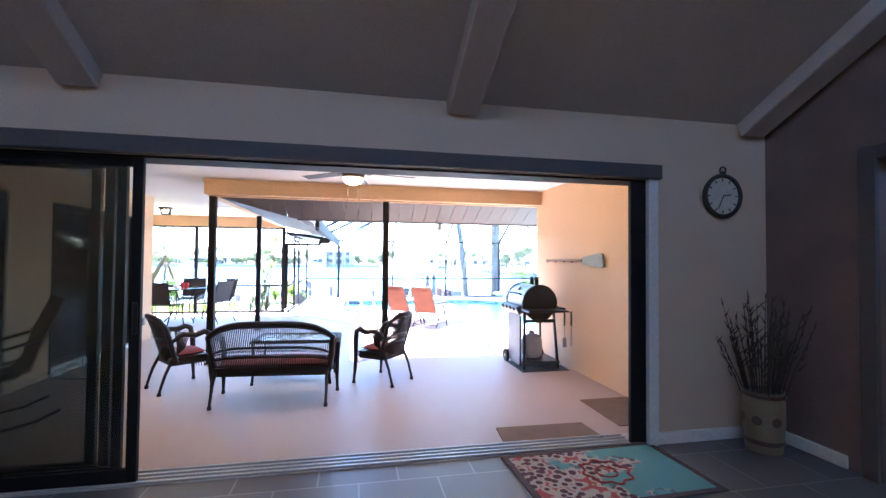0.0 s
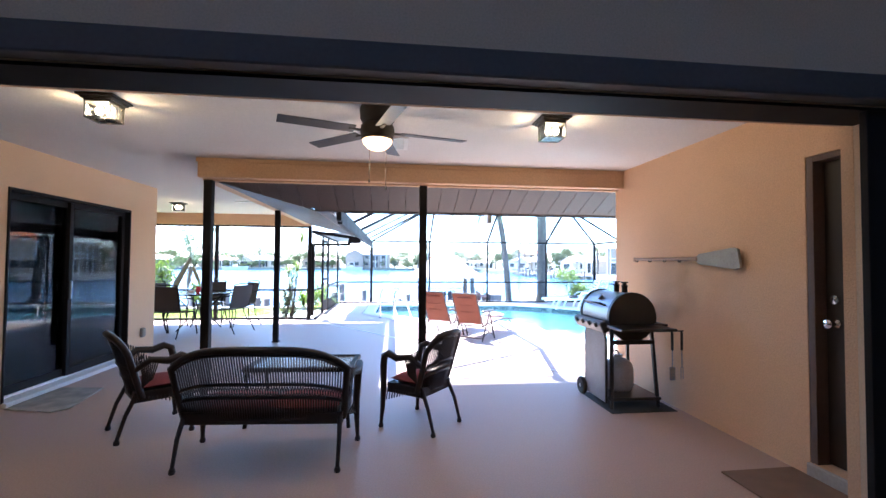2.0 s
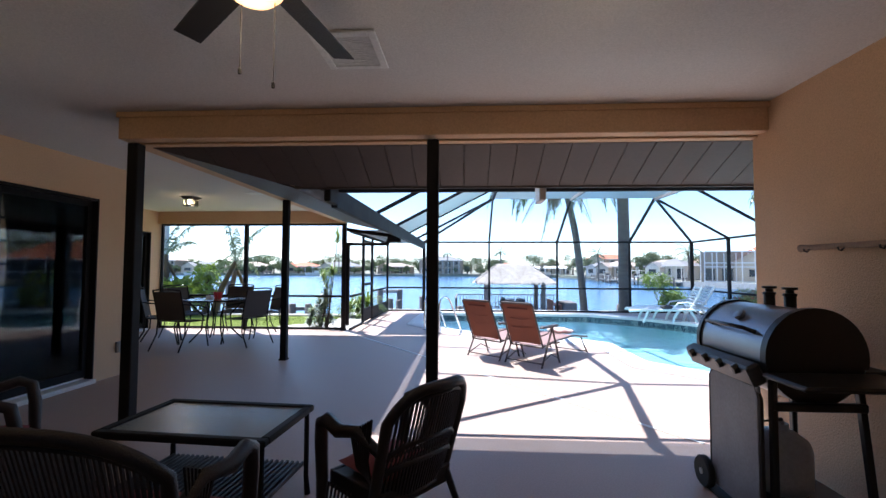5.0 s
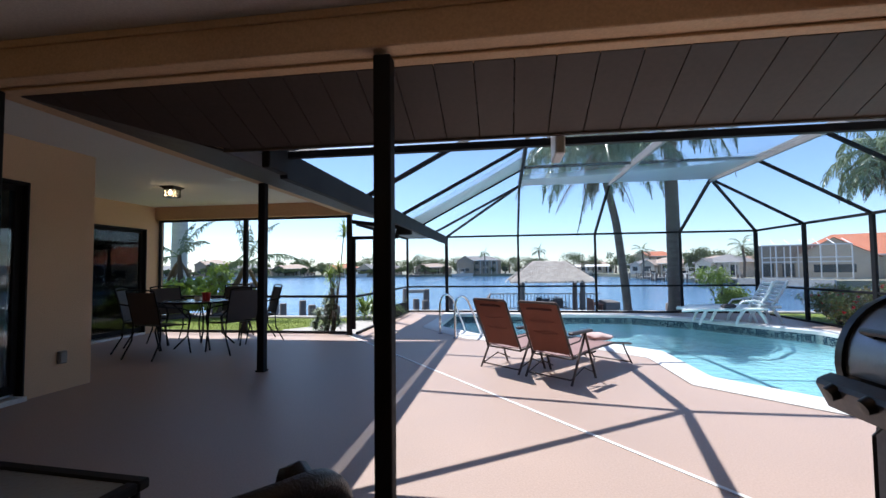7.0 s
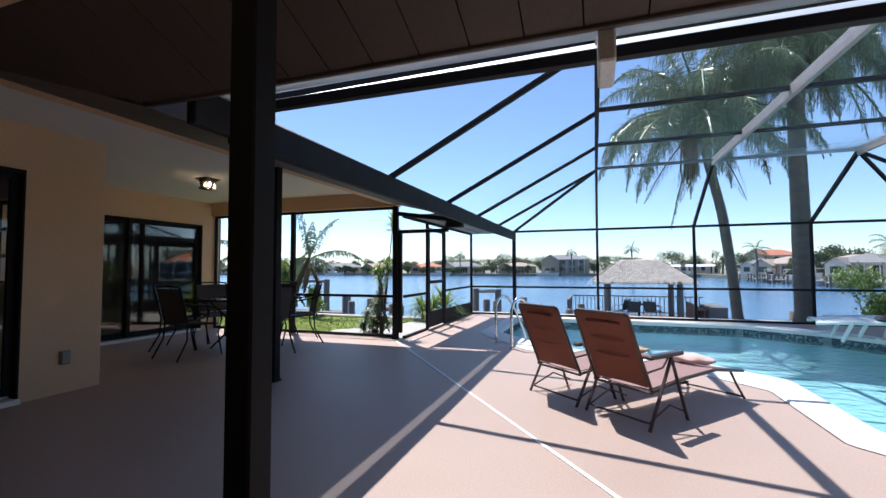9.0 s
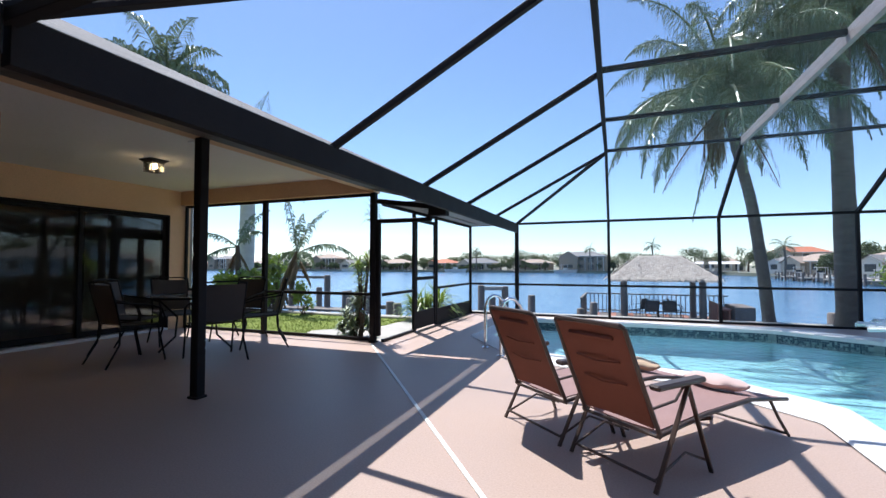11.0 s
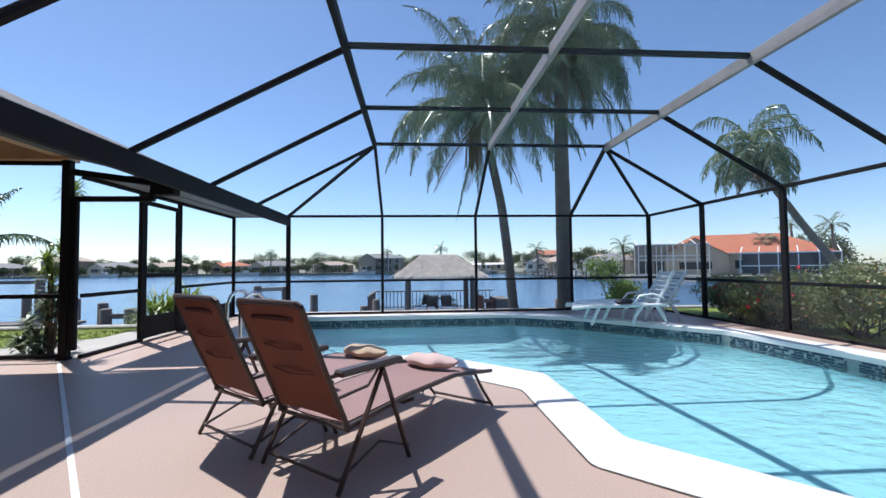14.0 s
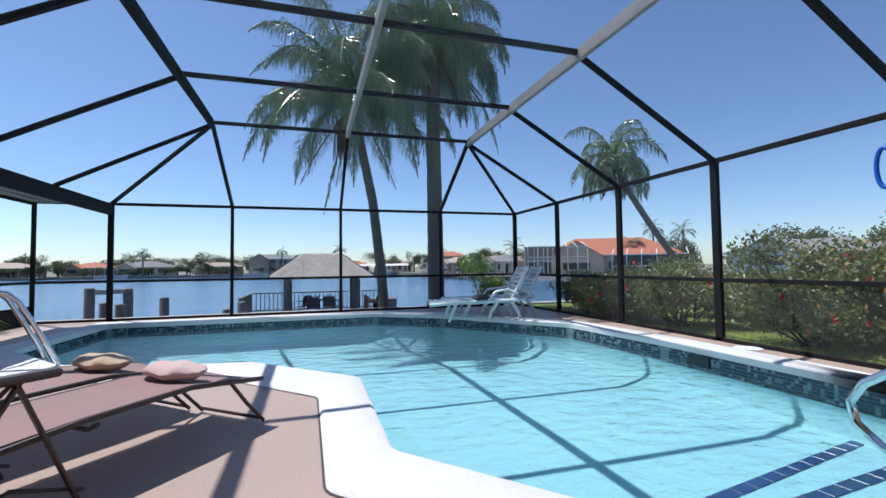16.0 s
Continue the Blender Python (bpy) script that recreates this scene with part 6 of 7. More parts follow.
straight = palm("queen_palm", "tall straight queen palm with a shaggy drooping crown by the seawall", [(5.43, 15.85, -.1), (5.42, 15.85, 2.0), (5.40, 15.85, 4.0), (5.46, 15.85, 6.1)], .19, .14, 38, 2.6, .62, 8, 2.6, 5.0, 4, 0.013, 125, 0.75, 96, 0.34)
for az, sd in ((3.3, 51), (-.25, 52), (-1.2, 53)):
    h = Shape()
    frond(h, (5.46 + .12 * math.cos(az), 15.85 + .12 * math.sin(az), 5.75), az, radians(-38), 2.7, 36, .40, .014, 1.5, 3.0, random.Random(sd), .6, .2)
    part("hanging_frond", h, LEAF, straight)
palm("coconut_palm", "leaning coconut palm with a ragged crown", [(16.9, 19.6, -.3), (16.3, 19.7, .8), (15.2, 19.9, 2.3), (14.0, 20, 4.0), (13.6, 20, 5.0)], .13, .10, 19, 2.4, .7, 5, 2.5, 2.6, 12, 0.034, 36, 0.5, 112, 0.12)
palm("coconut_palm", "tall palm seen over the roof", [(-13.4, 15.8, -.1), (-13.3, 15.9, 4), (-13.2, 16, 7.4)], .2, .13, 34, 2.6, .8, 11, 1.9, 2.2, 2, 0.05)
palm("royal_palm", "royal palm with a smooth grey trunk on the lawn", [(-9.35, 15.95, -.6), (-9.35, 16, 3), (-9.4, 16, 4.3)], .24, .19, 13, 2.3, .7, 12, .8, 1.2, 0, trunk=surface("pale_royal_trunk", (0.60, 0.58, 0.50), (0.48, 0.46, 0.39), 0.85, scale=3, fine=30, bump=0.4, stretch=(1, 1, 3)))
for (x, y, z0, z1), sd in zip([(37.8, 77.6, -.7, 4.1), (62, 64, -.7, 6.3), (57, 70, -.7, 4.4), (9.5, 118, -.7, 5.5), (28, 95, -.7, 4.2), (-6, 150, -.7, 6), (-44, 152, -.7, 6), (66, 75, -.7, 7.5)], range(20, 40)):
    palm("far_palm", "distant palm tree across the canal", [(x, y, z0), (x + .2, y, (z0 + z1) / 2), (x, y, z1)], .22, .15, 13, 2.6 if y < 100 else 2.2, .8, sd, 1.6, 1.0, 0, 0.11, 10)


def leafy(s, c, r, n, size, rng, shell=0.55, flat=0.0):
    """Leaves scattered in an uneven blob."""
    for _ in range(n):
        d = Vector((rng.gauss(0, 1), rng.gauss(0, 1), rng.gauss(0, 1))).normalized()
        rad = rng.uniform(shell, 1.0) * (1 + .22 * noise.noise(d * 2.3 + Vector(c)))
        p = Vector((c[0] + d.x * r[0] * rad, c[1] + d.y * r[1] * rad, c[2] + d.z * r[2] * rad))
        n1 = Vector((rng.gauss(0, 1), rng.gauss(0, 1), rng.gauss(0, .6) + .5)).normalized()
        u = n1.orthogonal().normalized()
        u.rotate(Matrix.Rotation(rng.uniform(0, 6.28), 3, n1))
        v = n1.cross(u)
        L = size * rng.uniform(.7, 1.3)
        k = len(s.v)
        s.v += [tuple(p - u * L * .5), tuple(p + v * L * .3 + n1 * L * .06), tuple(p + u * L * .5), tuple(p - v * L * .3 + n1 * L * .06)]
        s.f += [(k, k + 1, k + 2), (k, k + 2, k + 3)]


def bush(at, r, leaves, size, seed, label, flowers=6, mat=None, stems=9, name="hibiscus_bush"):
    rng = random.Random(seed)
    t = thing(name, label, "bush", "hedge beside the pool cage" if flowers else "")
    st = Shape()
    x, y, z = at
    s = Shape()
    cl = []
    for k in range(stems):
        a = rng.uniform(0, 6.28)
        q = Vector((x + r[0] * .75 * math.cos(a) * rng.uniform(.2, 1), y + r[1] * .75 * math.sin(a) * rng.uniform(.2, 1), z + r[2] * rng.uniform(.35, 1.8)))
        b = Vector((x + rng.uniform(-.15, .15), y + rng.uniform(-.15, .15), z))
        m = b.lerp(q, .5) + Vector((rng.uniform(-.1, .1), rng.uniform(-.1, .1), 0))
        st.tube([b, m, q], [.016, .011, .006], 5)
        for i in range(3):
            e = q + Vector((rng.uniform(-.3, .3) * r[0], rng.uniform(-.3, .3) * r[1], rng.uniform(0, .25)))
            st.tube([m.lerp(q, .3 * i), e], [.007, .003], 4)
            cl.append(e)
        cl.append(q)
    for c in cl:
        leafy(s, c, (r[0] * .42, r[1] * .42, r[2] * .42), leaves // len(cl), size, rng, .25)
    part("stems", st, STEM, t)
    part("leaves", s, mat or HEDGE, t)
    if flowers:
        w = Shape()
        for c in cl[::2]:
            leafy(w, c, (r[0] * .5, r[1] * .5, r[2] * .5), leaves // len(cl) // 6, size, rng, .4)
        part("red_leaves", w, NEWLEAF, t)
    if flowers:
        f = Shape()
        for k in range(flowers * 2):
            c = rng.choice(cl)
            c = Vector(c) + Vector((-r[0] * .3, -r[1] * .3, rng.uniform(0, .2)))
            leafy(f, c, (.035, .035, .035), 7, .055, rng, .2)
        part("flowers", f, FLOWER, t)
    return t


rng0 = random.Random(77)
for i, (x, y, rx, rz, nl, fl) in enumerate([(8.0, 13.6, .65, .52, 4200, 9), (7.95, 12.6, .68, .60, 5000, 4), (8.3, 11.7, .7, .66, 5000, 3), (9.6, 12.2, .9, .5, 4200, 5), (8.3, 9.9, .7, .62, 5200, 6), (8.9, 9.0, .9, .75, 5600, 5), (9.4, 10.8, 1.0, .52, 4600, 4), (10.9, 11.4, 1.2, .55, 4600, 3), (9.3, 7.6, 1.0, .85, 4600, 4), (12.6, 13.2, 1.4, .5, 3600, 3)]):
    bush((x - .12, y, -.07), (rx * 1.12, rx * 1.12, rz * (.84 if y < 10 else .62)), int(nl * 1.9), .054, 100 + i, "leafy hibiscus bush with a few red blooms outside the screen", fl, None, 15)
bush((6.95, 16.4, -.5), (.75, .6, .72), 4200, .07, 140, "dense green sea-grape bush at the seawall", 0, LEAFBRIGHT, 10, "seawall_bush")


def spiky(name, at, h, n, ll, w, mat, label, seed, heads=((0, 0, 0),), cane=True):
    rng = random.Random(seed)
    t = thing(name, label, "plant")
    s, st = Shape(), Shape()
    for hx, hy, hz in heads:
        top = Vector((at[0] + hx, at[1] + hy, at[2] + hz))
        if cane:
            part("cane", Shape().tube([(at[0] + hx * .15, at[1] + hy * .15, at[2]), ((at[0] + top.x) / 2 + .02, (at[1] + top.y) / 2, (at[2] + top.z) / 2), top], [.016, .012, .009], 6), STEM, t)
        for k in range(n):
            a, e = rng.uniform(0, 6.28), rng.uniform(-.1, 1.3)
            d = Vector((math.cos(a) * math.cos(e), math.sin(a) * math.cos(e), math.sin(e)))
            leaflet(s, top - Vector((0, 0, rng.uniform(0, .18))), d, ll * rng.uniform(.7, 1.1), w, rng.uniform(.3, 1.2))
    part("leaves", s, mat, t)
    return t


spiky("dracaena", (-2.40, 11.56, -.07), 2.2, 60, .30, .022, LEAFBRIGHT, "tall thin dracaena with spiky tufts by the corner post", 5, ((.24, 0, 2.05), (.12, .02, 1.32), (-.08, .05, 1.22), (.04, -.03, 1.05)))
spiky("oleander", (-2.55, 11.66, -.07), 1, 60, .24, .042, VARIEGATED, "small grey-green shrub at the foot of the corner post", 6, ((.05, 0, .5), (-.2, .05, .42), (.2, .05, .3), (0, -.1, .2), (-.05, .1, .66), (.14, -.08, .62), (-.24, 0, .22), (.1, 0, .8)))
spiky("cycad", (-2.30, 13.9, -.07), 1, 110, .78, .035, LEAFBRIGHT, "bright green fountain-shaped plant outside the screen door", 7, ((0, 0, .3), (.2, .25, .38), (-.25, .1, .25)), False)
# banana plants
for i, (x, y, h, lean, fronds) in enumerate([
        (-6.45, 14.15, 1.45, .62, [(0, 24, 1.9), (5, 68, 1.4), (178, 80, 1.9), (120, 72, 1.3), (-30, 12, 1.3), (165, 20, .8)]),
        (-7.95, 14.4, 1.65, -.1, [(180, 34, 1.9), (176, 2, 1.8), (95, 72, 1.2), (15, 66, 1.4), (-10, 45, 1.2)]),
        (-7.0, 14.7, .9, .1, [(20, 70, 1.1), (150, 60, 1.0), (80, 50, 1.0), (-60, 45, .9)])]):
    rng = random.Random(60 + i)
    t = thing("banana_plant", "tattered banana plant at the edge of the lawn", "plant", "banana plants")
    part("stalk", Shape().tube([(x, y, -.07), (x + lean * .4, y, h * .5), (x + lean, y, h)], [.11, .085, .05], 10), STEM, t, smooth=60)
    s = Shape()
    for az, el, fl in fronds:
        frond(s, (x + lean, y, h - .05), radians(az) + rng.uniform(-.1, .1), radians(el), fl, 26, .20, .034, 1.15, 2.4, rng, .8, .18)
    part("leaves", s, LEAF, t)
    s = Shape()
    for k in range(4):
        frond(s, (x + lean, y, h - .1), rng.uniform(0, 6.28), radians(-50 - 8 * k), .8, 12, .12, .05, .5, 2.0, rng, .8)
    part("dead_leaves", s, LEAFDRY, t)
bush((-7.05, 14.45, -.07), (.75, .45, .62), 1100, .10, 152, "tall yellow-green croton shrub behind the lawn", 0, LEAFBRIGHT, 10, "tropical_shrub")
bush((-7.4, 14.0, -.07), (.8, .6, .6), 2600, .13, 150, "low tropical shrubs at the edge of the lawn", 0, LEAFBRIGHT, 8, "tropical_shrub")
bush((-5.5, 14.0, -.07), (.3, .3, .35), 500, .09, 151, "small shrub at the edge of the lawn", 0, LEAFBRIGHT, 5, "tropical_shrub")
s = Shape().prism([(-3.4, 11.3), (-1.9, 11.3), (-1.9, 14.2), (-2.7, 14.2), (-2.7, 12.9), (-3.6, 11.9)], -.10, -.035)
structure("path", s, CONCRETE, "pale concrete path outside the screen door")
s = Shape()
rg = random.Random(9)
for x0, x1, y0, y1, n in ((-9, -2.6, 11.3, 14.2, 9000), (7.4, 13, 6.5, 13, 6000)):
    for _ in range(n):
        x, y = rg.uniform(x0, x1), rg.uniform(y0, y1)
        h, a = rg.uniform(.02, .045), rg.uniform(0, 6.28)
        k = len(s.v)
        s.v += [(x, y, -.07), (x + .012 * math.cos(a), y + .012 * math.sin(a), -.07), (x + .02 * math.sin(a), y + .02 * math.cos(a), -.07 + h)]
        s.f.append((k, k + 1, k + 2))
solid("grass_blades", s, surface("grass_blade", (0.27, 0.33, 0.09), (0.20, 0.27, 0.06), 0.8, spec=0.1), "short blades of lawn grass", "grass", kind="stuff")


# ---- docks and tiki hut ----
dk = thing("dock", "weathered wooden dock platform over the canal", "dock")
n = 0
for k in range(26):
    part("plank", Shape().box((-.3 + k * .25, 24.6, -1.24), (-.3 + k * .25 + .24, 28.6, -1.2), .005), DOCKWOOD if k % 3 else REDWOOD, dk)
for x in (-.2, 2, 4.2, 6):
    for y in (24.8, 28.4):
        part("woven_field", Shape().lathe([(0, -2.2), (.12, -2.2), (.12, -1.245), (0, -1.245)], 10, pose(x, y, 0)), DOCKWOOD, dk)
dr = thing("dock_railing", "white-balustered dark railing round the dock", "railing")
for a, b in (((0.05, 28.5), (6.1, 28.5)), ((0.05, 24.8), (0.05, 28.5))):
    part("top_rail", Shape().strut((*a, -.28), (*b, -.28), .09, .05), DOCKWOOD, dr)
    part("bottom_rail", Shape().strut((*a, -1.08), (*b, -1.08), .05, .05), DOCKWOOD, dr)
    L = (Vector(b) - Vector(a)).length
    for k in range(int(L / .19) + 1):
        p = Vector(a).lerp(Vector(b), min(1, k * .19 / L))
        part("baluster", Shape().strut((p.x, p.y, -1.2), (p.x, p.y, -.3), .035, .035), DOCKWOOD if k % 8 else BLACK, dr)
tk = thing("tiki_hut", "thatched tiki hut on the dock", "hut")
for x in (1.75, 4.6):
    for y in (25.2, 27.6):
        part("post", Shape().lathe([(0, -1.2), (.13, -1.2), (.12, .75), (0, .75)], 10, pose(x, y, 0)), DOCKWOOD, tk, smooth=50)
rg = random.Random(31)
s = Shape()
cx, cy = 3.15, 26.4
a0 = [(1.15, 24.7, .58), (5.15, 24.7, .58), (5.15, 28.1, .58), (1.15, 28.1, .58)]
a1 = [(2.35, 26.2, 1.52), (3.95, 26.2, 1.52), (3.95, 26.6, 1.52), (2.35, 26.6, 1.52)]
s.add(a0 + a1 + [(x, y, z - .12) for x, y, z in a0], [(0, 1, 5, 4), (1, 2, 6, 5), (2, 3, 7, 6), (3, 0, 4, 7), (4, 5, 6, 7), (8, 9, 1, 0), (9, 10, 2, 1), (10, 11, 3, 2), (11, 8, 0, 3), (11, 10, 9, 8)])
part("roof", s, THATCH, tk, "layered palm thatch roof")
s = Shape()
for _ in range(2600):
    i = rg.choice((0, 0, 0, 1, 3))
    j = (i + 1) % 4
    u, v = rg.random(), rg.random() ** 1.3
    p = Vector(a0[i]).lerp(Vector(a0[j]), u).lerp(Vector(a1[i]).lerp(Vector(a1[j]), u), v)
    out = (Vector(a0[i]) + Vector(a0[j])) / 2 - Vector((cx, cy, 0.58))
    out.z = -.9 * out.length * .45
    leaflet(s, p + Vector((0, 0, .03)), out.normalized() + Vector((rg.uniform(-.15, .15), rg.uniform(-.15, .15), 0)), rg.uniform(.25, .42), .05, .5)
part("thatch", s, THATCH, tk)
solid("dock_bench", Shape().box((5.0, 24.9, -1.2), (5.06, 26.4, -.35), .01).box((5.06, 24.9, -.62), (5.5, 26.4, -.56), .01).box((5.4, 24.9, -1.2), (5.46, 26.4, -.62), .01), REDWOOD, "red-stained wooden dock bench", "bench")
solid("dock_steps", Shape().box((5.55, 24.7, -1.2), (6.2, 26.4, -.45), .02), DOCKWOOD, "brown wooden box beside the dock bench", "box")
for x, y, rz in ((2.3, 25.9, 60), (2.75, 25.2, 10), (3.5, 25.3, -20), (3.75, 26.0, -90)):
    copy_thing(dc, pose(x, y, -1.2, 0, 0, rz))["label"] = "dark metal chair on the dock under the thatch"
dt = thing("dock_table", "small dark table on the dock", "table", at=pose(3.05, 25.95, -1.2))
part("tabletop", Shape().lathe([(0, .70), (.45, .70), (.45, .73), (0, .73)], 20), BRONZE, dt)
part("pedestal", Shape().lathe([(0, 0), (.22, 0), (.04, .05), (.04, .70), (0, .70)], 12), BRONZE, dt)


def piling(x, y, z, r=.13):
    solid("dock_piling", Shape().lathe([(0, -2.6), (r, -2.6), (r * .95, z - .03), (r * .7, z), (0, z)], 10, pose(x, y, 0)), DOCKWOOD, "weathered grey wooden piling in the canal", "piling", "pilings", smooth=50)


for p in ((-1.2, 20.2, .12), (-2.1, 19.8, .0), (-2.45, 19.8, .05), (.35, 20.4, -.28), (.75, 20.4, -.08), (-2.95, 20.2, .42), (-2.2, 20.6, .38), (-4.75, 16.9, .06), (-5.3, 16.9, .06), (-4.35, 16.6, .05), (6.25, 18.7, -.02),
          (-11.2, 20.2, .75), (-10.1, 20.6, .2), (-9.4, 20.2, .72), (-8.5, 20.4, .1), (-8.0, 19.4, .15), (-12.5, 20.2, .3), (-7.0, 18.2, .0), (-6.3, 18.3, .1)):
    piling(*p)
t = thing("boat_lift", "grey boat lift beams between two pilings", "boat lift", at=pose(-2.95, 20.2, 0))
for z, w in ((.30, .13), (-.6, .1)):
    part("lift_beam", Shape().strut((0, 0, z), (.75, .4, z), w, w, .01), CONCRETE, t)
solid("mooring_beam", Shape().strut((-5.4, 16.9, -.12), (-4.6, 16.9, -.12), .12, .12, .01), DOCKWOOD, "wooden beam bolted across two pilings", "beam")
solid("boat_dock", Shape().box((-12.6, 19.2, -.62), (-7.9, 20.0, -.54), .01).strut((-11.2, 20.2, .62), (-9.4, 20.2, .62), .1, .1), DOCKWOOD, "narrow weathered boat dock", "dock")


# ---- far bank ----
def far_house(x, y, w, d, h, rh, rz, wall, roofm, label, storeys=1, nwin=5, z=-.76, name="house"):
    t = thing(name, label, "house", "houses across the canal", at=pose(x, y, z, 0, 0, rz))
    part("wall", Shape().box((-w / 2, -d / 2, 0), (w / 2, d / 2, h)), wall, t)
    e = .6
    r = d / 2 * .85
    a = [(-w / 2 - e, -d / 2 - e, h), (w / 2 + e, -d / 2 - e, h), (w / 2 + e, d / 2 + e, h), (-w / 2 - e, d / 2 + e, h)]
    b = [(-w / 2 + r, -.1, h + rh), (w / 2 - r, -.1, h + rh), (w / 2 - r, .1, h + rh), (-w / 2 + r, .1, h + rh)]
    part("roof", Shape().add(a + b, [(0, 1, 5, 4), (1, 2, 6, 5), (2, 3, 7, 6), (3, 0, 4, 7), (4, 5, 6, 7), (3, 2, 1, 0)]), roofm, t)
    g = w * .2
    gy, gx = -d / 2 - 1.6, -w / 2 + g + .4
    part("wing", Shape().add([(gx - g, gy, 0), (gx + g, gy, 0), (gx + g, gy, h - .2), (gx, gy, h + g * .55), (gx - g, gy, h - .2), (gx - g, -d / 2, 0), (gx + g, -d / 2, 0), (gx + g, -d / 2, h - .2), (gx, -d / 2, h + g * .55), (gx - g, -d / 2, h - .2)],
                             [(0, 1, 2, 3, 4), (0, 4, 9, 5), (1, 6, 7, 2)]), wall, t)
    part("wing_roof", Shape().add([(gx - g - .4, gy - .4, h - .4), (gx, gy - .4, h + g * .55 + .05), (gx + g + .4, gy - .4, h - .4), (gx - g - .4, -d / 2, h - .4), (gx, -d / 2 + 2, h + g * .55 + .05), (gx + g + .4, -d / 2, h - .4)], [(0, 1, 4, 3), (1, 2, 5, 4)]), roofm, t)
    part("wing_window", Shape().box((gx - g * .5, gy - .04, .9), (gx + g * .5, gy + .02, 2.0)), FARGLASS, t)
    part("fascia", Shape().box((-w / 2 - e, -d / 2 - e - .05, h - .12), (w / 2 + e, -d / 2 - e, h + .06)), WHITE, t)
    for k in range(4):
        x = w / 2 - .4 - k * w * .13
        part("porch_post", Shape().box((x - .07, -d / 2 - .5, 0), (x + .07, -d / 2 - .36, h - .1)), WHITE, t)
    sh = h / storeys
    for s_ in range(storeys):
        for k in range(nwin):
            cx = -w / 2 + (k + .5) * w / nwin
            ww = w / nwin * (.62 if k % 2 else .38)
            part("window", Shape().box((cx - ww / 2, -d / 2 - .04, s_ * sh + (.25 if k % 2 else .95)), (cx + ww / 2, -d / 2 + .02, s_ * sh + min(2.2, sh * .82))), FARGLASS, t)
    return t


rg = random.Random(12)
x = -300
i = 0
while x < 8:
    w = rg.uniform(11, 17)
    y = 166 + rg.uniform(-4, 6)
    two = i % 6 == 3 or x < -140 and i % 2 == 0
    far_house(x, y, w, 10, 4.8 if two else 2.6, rg.uniform(1.4, 2.0), rg.uniform(-8, 8), (HOUSETAN, HOUSEWALL, HOUSETAN)[i % 3], (ROOFTAN, ROOFGREY, ROOFTAN, ROOFGREY, ROOFTAN, ROOFRED, ROOFGREY)[i % 7],
              "distant " + ("two-storey " if two else "single-storey ") + "canal house with a hipped roof", 2 if two else 1)
    x += w + rg.uniform(4, 9)
    i += 1
for x, y, w, rz, wl, rf, lb, st in ((43.5, 138, 12, -18, HOUSEWALL, ROOFRED, "terracotta-roofed two-storey house across the canal", 2), (39, 112, 8.5, -48, HOUSEWALL, ROOFTAN, "tan-roofed house across the canal", 1),
                                   (44.5, 101, 8, -52, HOUSEWHITE, ROOFTAN, "white house with a tan roof across the canal", 1), (41.5, 90, 7, -50, HOUSEWHITE, ROOFGREY, "grey-roofed white house across the canal", 1),
                                   (50.5, 97, 9, -50, HOUSEWALL, ROOFBROWN, "cream house with a brown roof across the canal", 1), (37.5, 124, 6, -30, HOUSEWHITE, ROOFGREY, "small pale boathouse at the canal", 1),
                                   (17, 166, 11, 5, HOUSEWHITE, ROOFRED, "white house with a terracotta roof across the canal", 1), (31, 160, 12, -5, HOUSEWALL, ROOFTAN, "low cream house across the canal", 1),
                                   (82, 62, 16, -55, HOUSEWALL, ROOFRED, "low house with a terracotta roof beyond the bushes", 1)):
    far_house(x, y, w, 8, 4.9 if st == 2 else 2.6, 1.5, rz, wl, rf, lb, st, 4)
h = far_house(55, 74, 22, 12, 3.3, 3.2, -30, HOUSEWALL, ROOFRED, "cream house with a terracotta tile roof and large screened porch", 1, 5)
# its white two-storey pool cage
cg = thing("porch_cage", "white-framed two-storey screened porch", "screen enclosure", at=pose(41.2, 68.5, -.75, 0, 0, -20))
for k in range(7):
    for j in (0, 1):
        part("post", Shape().box((-5 + k * 1.6, j * 4, 0), (-4.88 + k * 1.6, .12 + j * 4, 4.6)), WHITE, cg)
for z in (.1, 2.3, 2.9, 4.6):
    part("rail", Shape().box((-5, -.02, z), (4.7, .1, z + .14)), WHITE, cg)
for k in range(7):
    part("rafter", Shape().strut((-4.94 + k * 1.6, 0, 4.6), (-4.94 + k * 1.6, 4, 5.6), .1, .1), WHITE, cg)
part("back_wall", Shape().box((-5, 4.2, 0), (4.7, 4.3, 4.8)), HOUSETAN, cg)
for k in range(4):
    part("window", Shape().box((-4.4 + k * 2.4, 4.12, .3), (-3.0 + k * 2.4, 4.22, 2.1)), FARGLASS, cg)
# neighbour's low screened porch to the right
ng = thing("neighbour_porch", "white-framed screened porch of the neighbouring house", "screen enclosure", at=pose(47, 50, -.3, 0, 0, -42))
for k in range(6):
    part("post", Shape().box((-8 + k * 1.8, 0, 0), (-7.9 + k * 1.8, .1, 2.4)), WHITE, ng)
    part("rafter", Shape().strut((-7.95 + k * 1.8, 0, 2.4), (-7.95 + k * 1.8, 4, 3.3), .1, .1), WHITE, ng)
for z in (.9, 2.4):
    part("rail", Shape().box((-8, 0, z), (1.1, .1, z + .12)), WHITE, ng)
part("back_wall", Shape().box((-8, 4.1, 0), (1.1, 4.2, 2.6)), DARKSLING, ng)
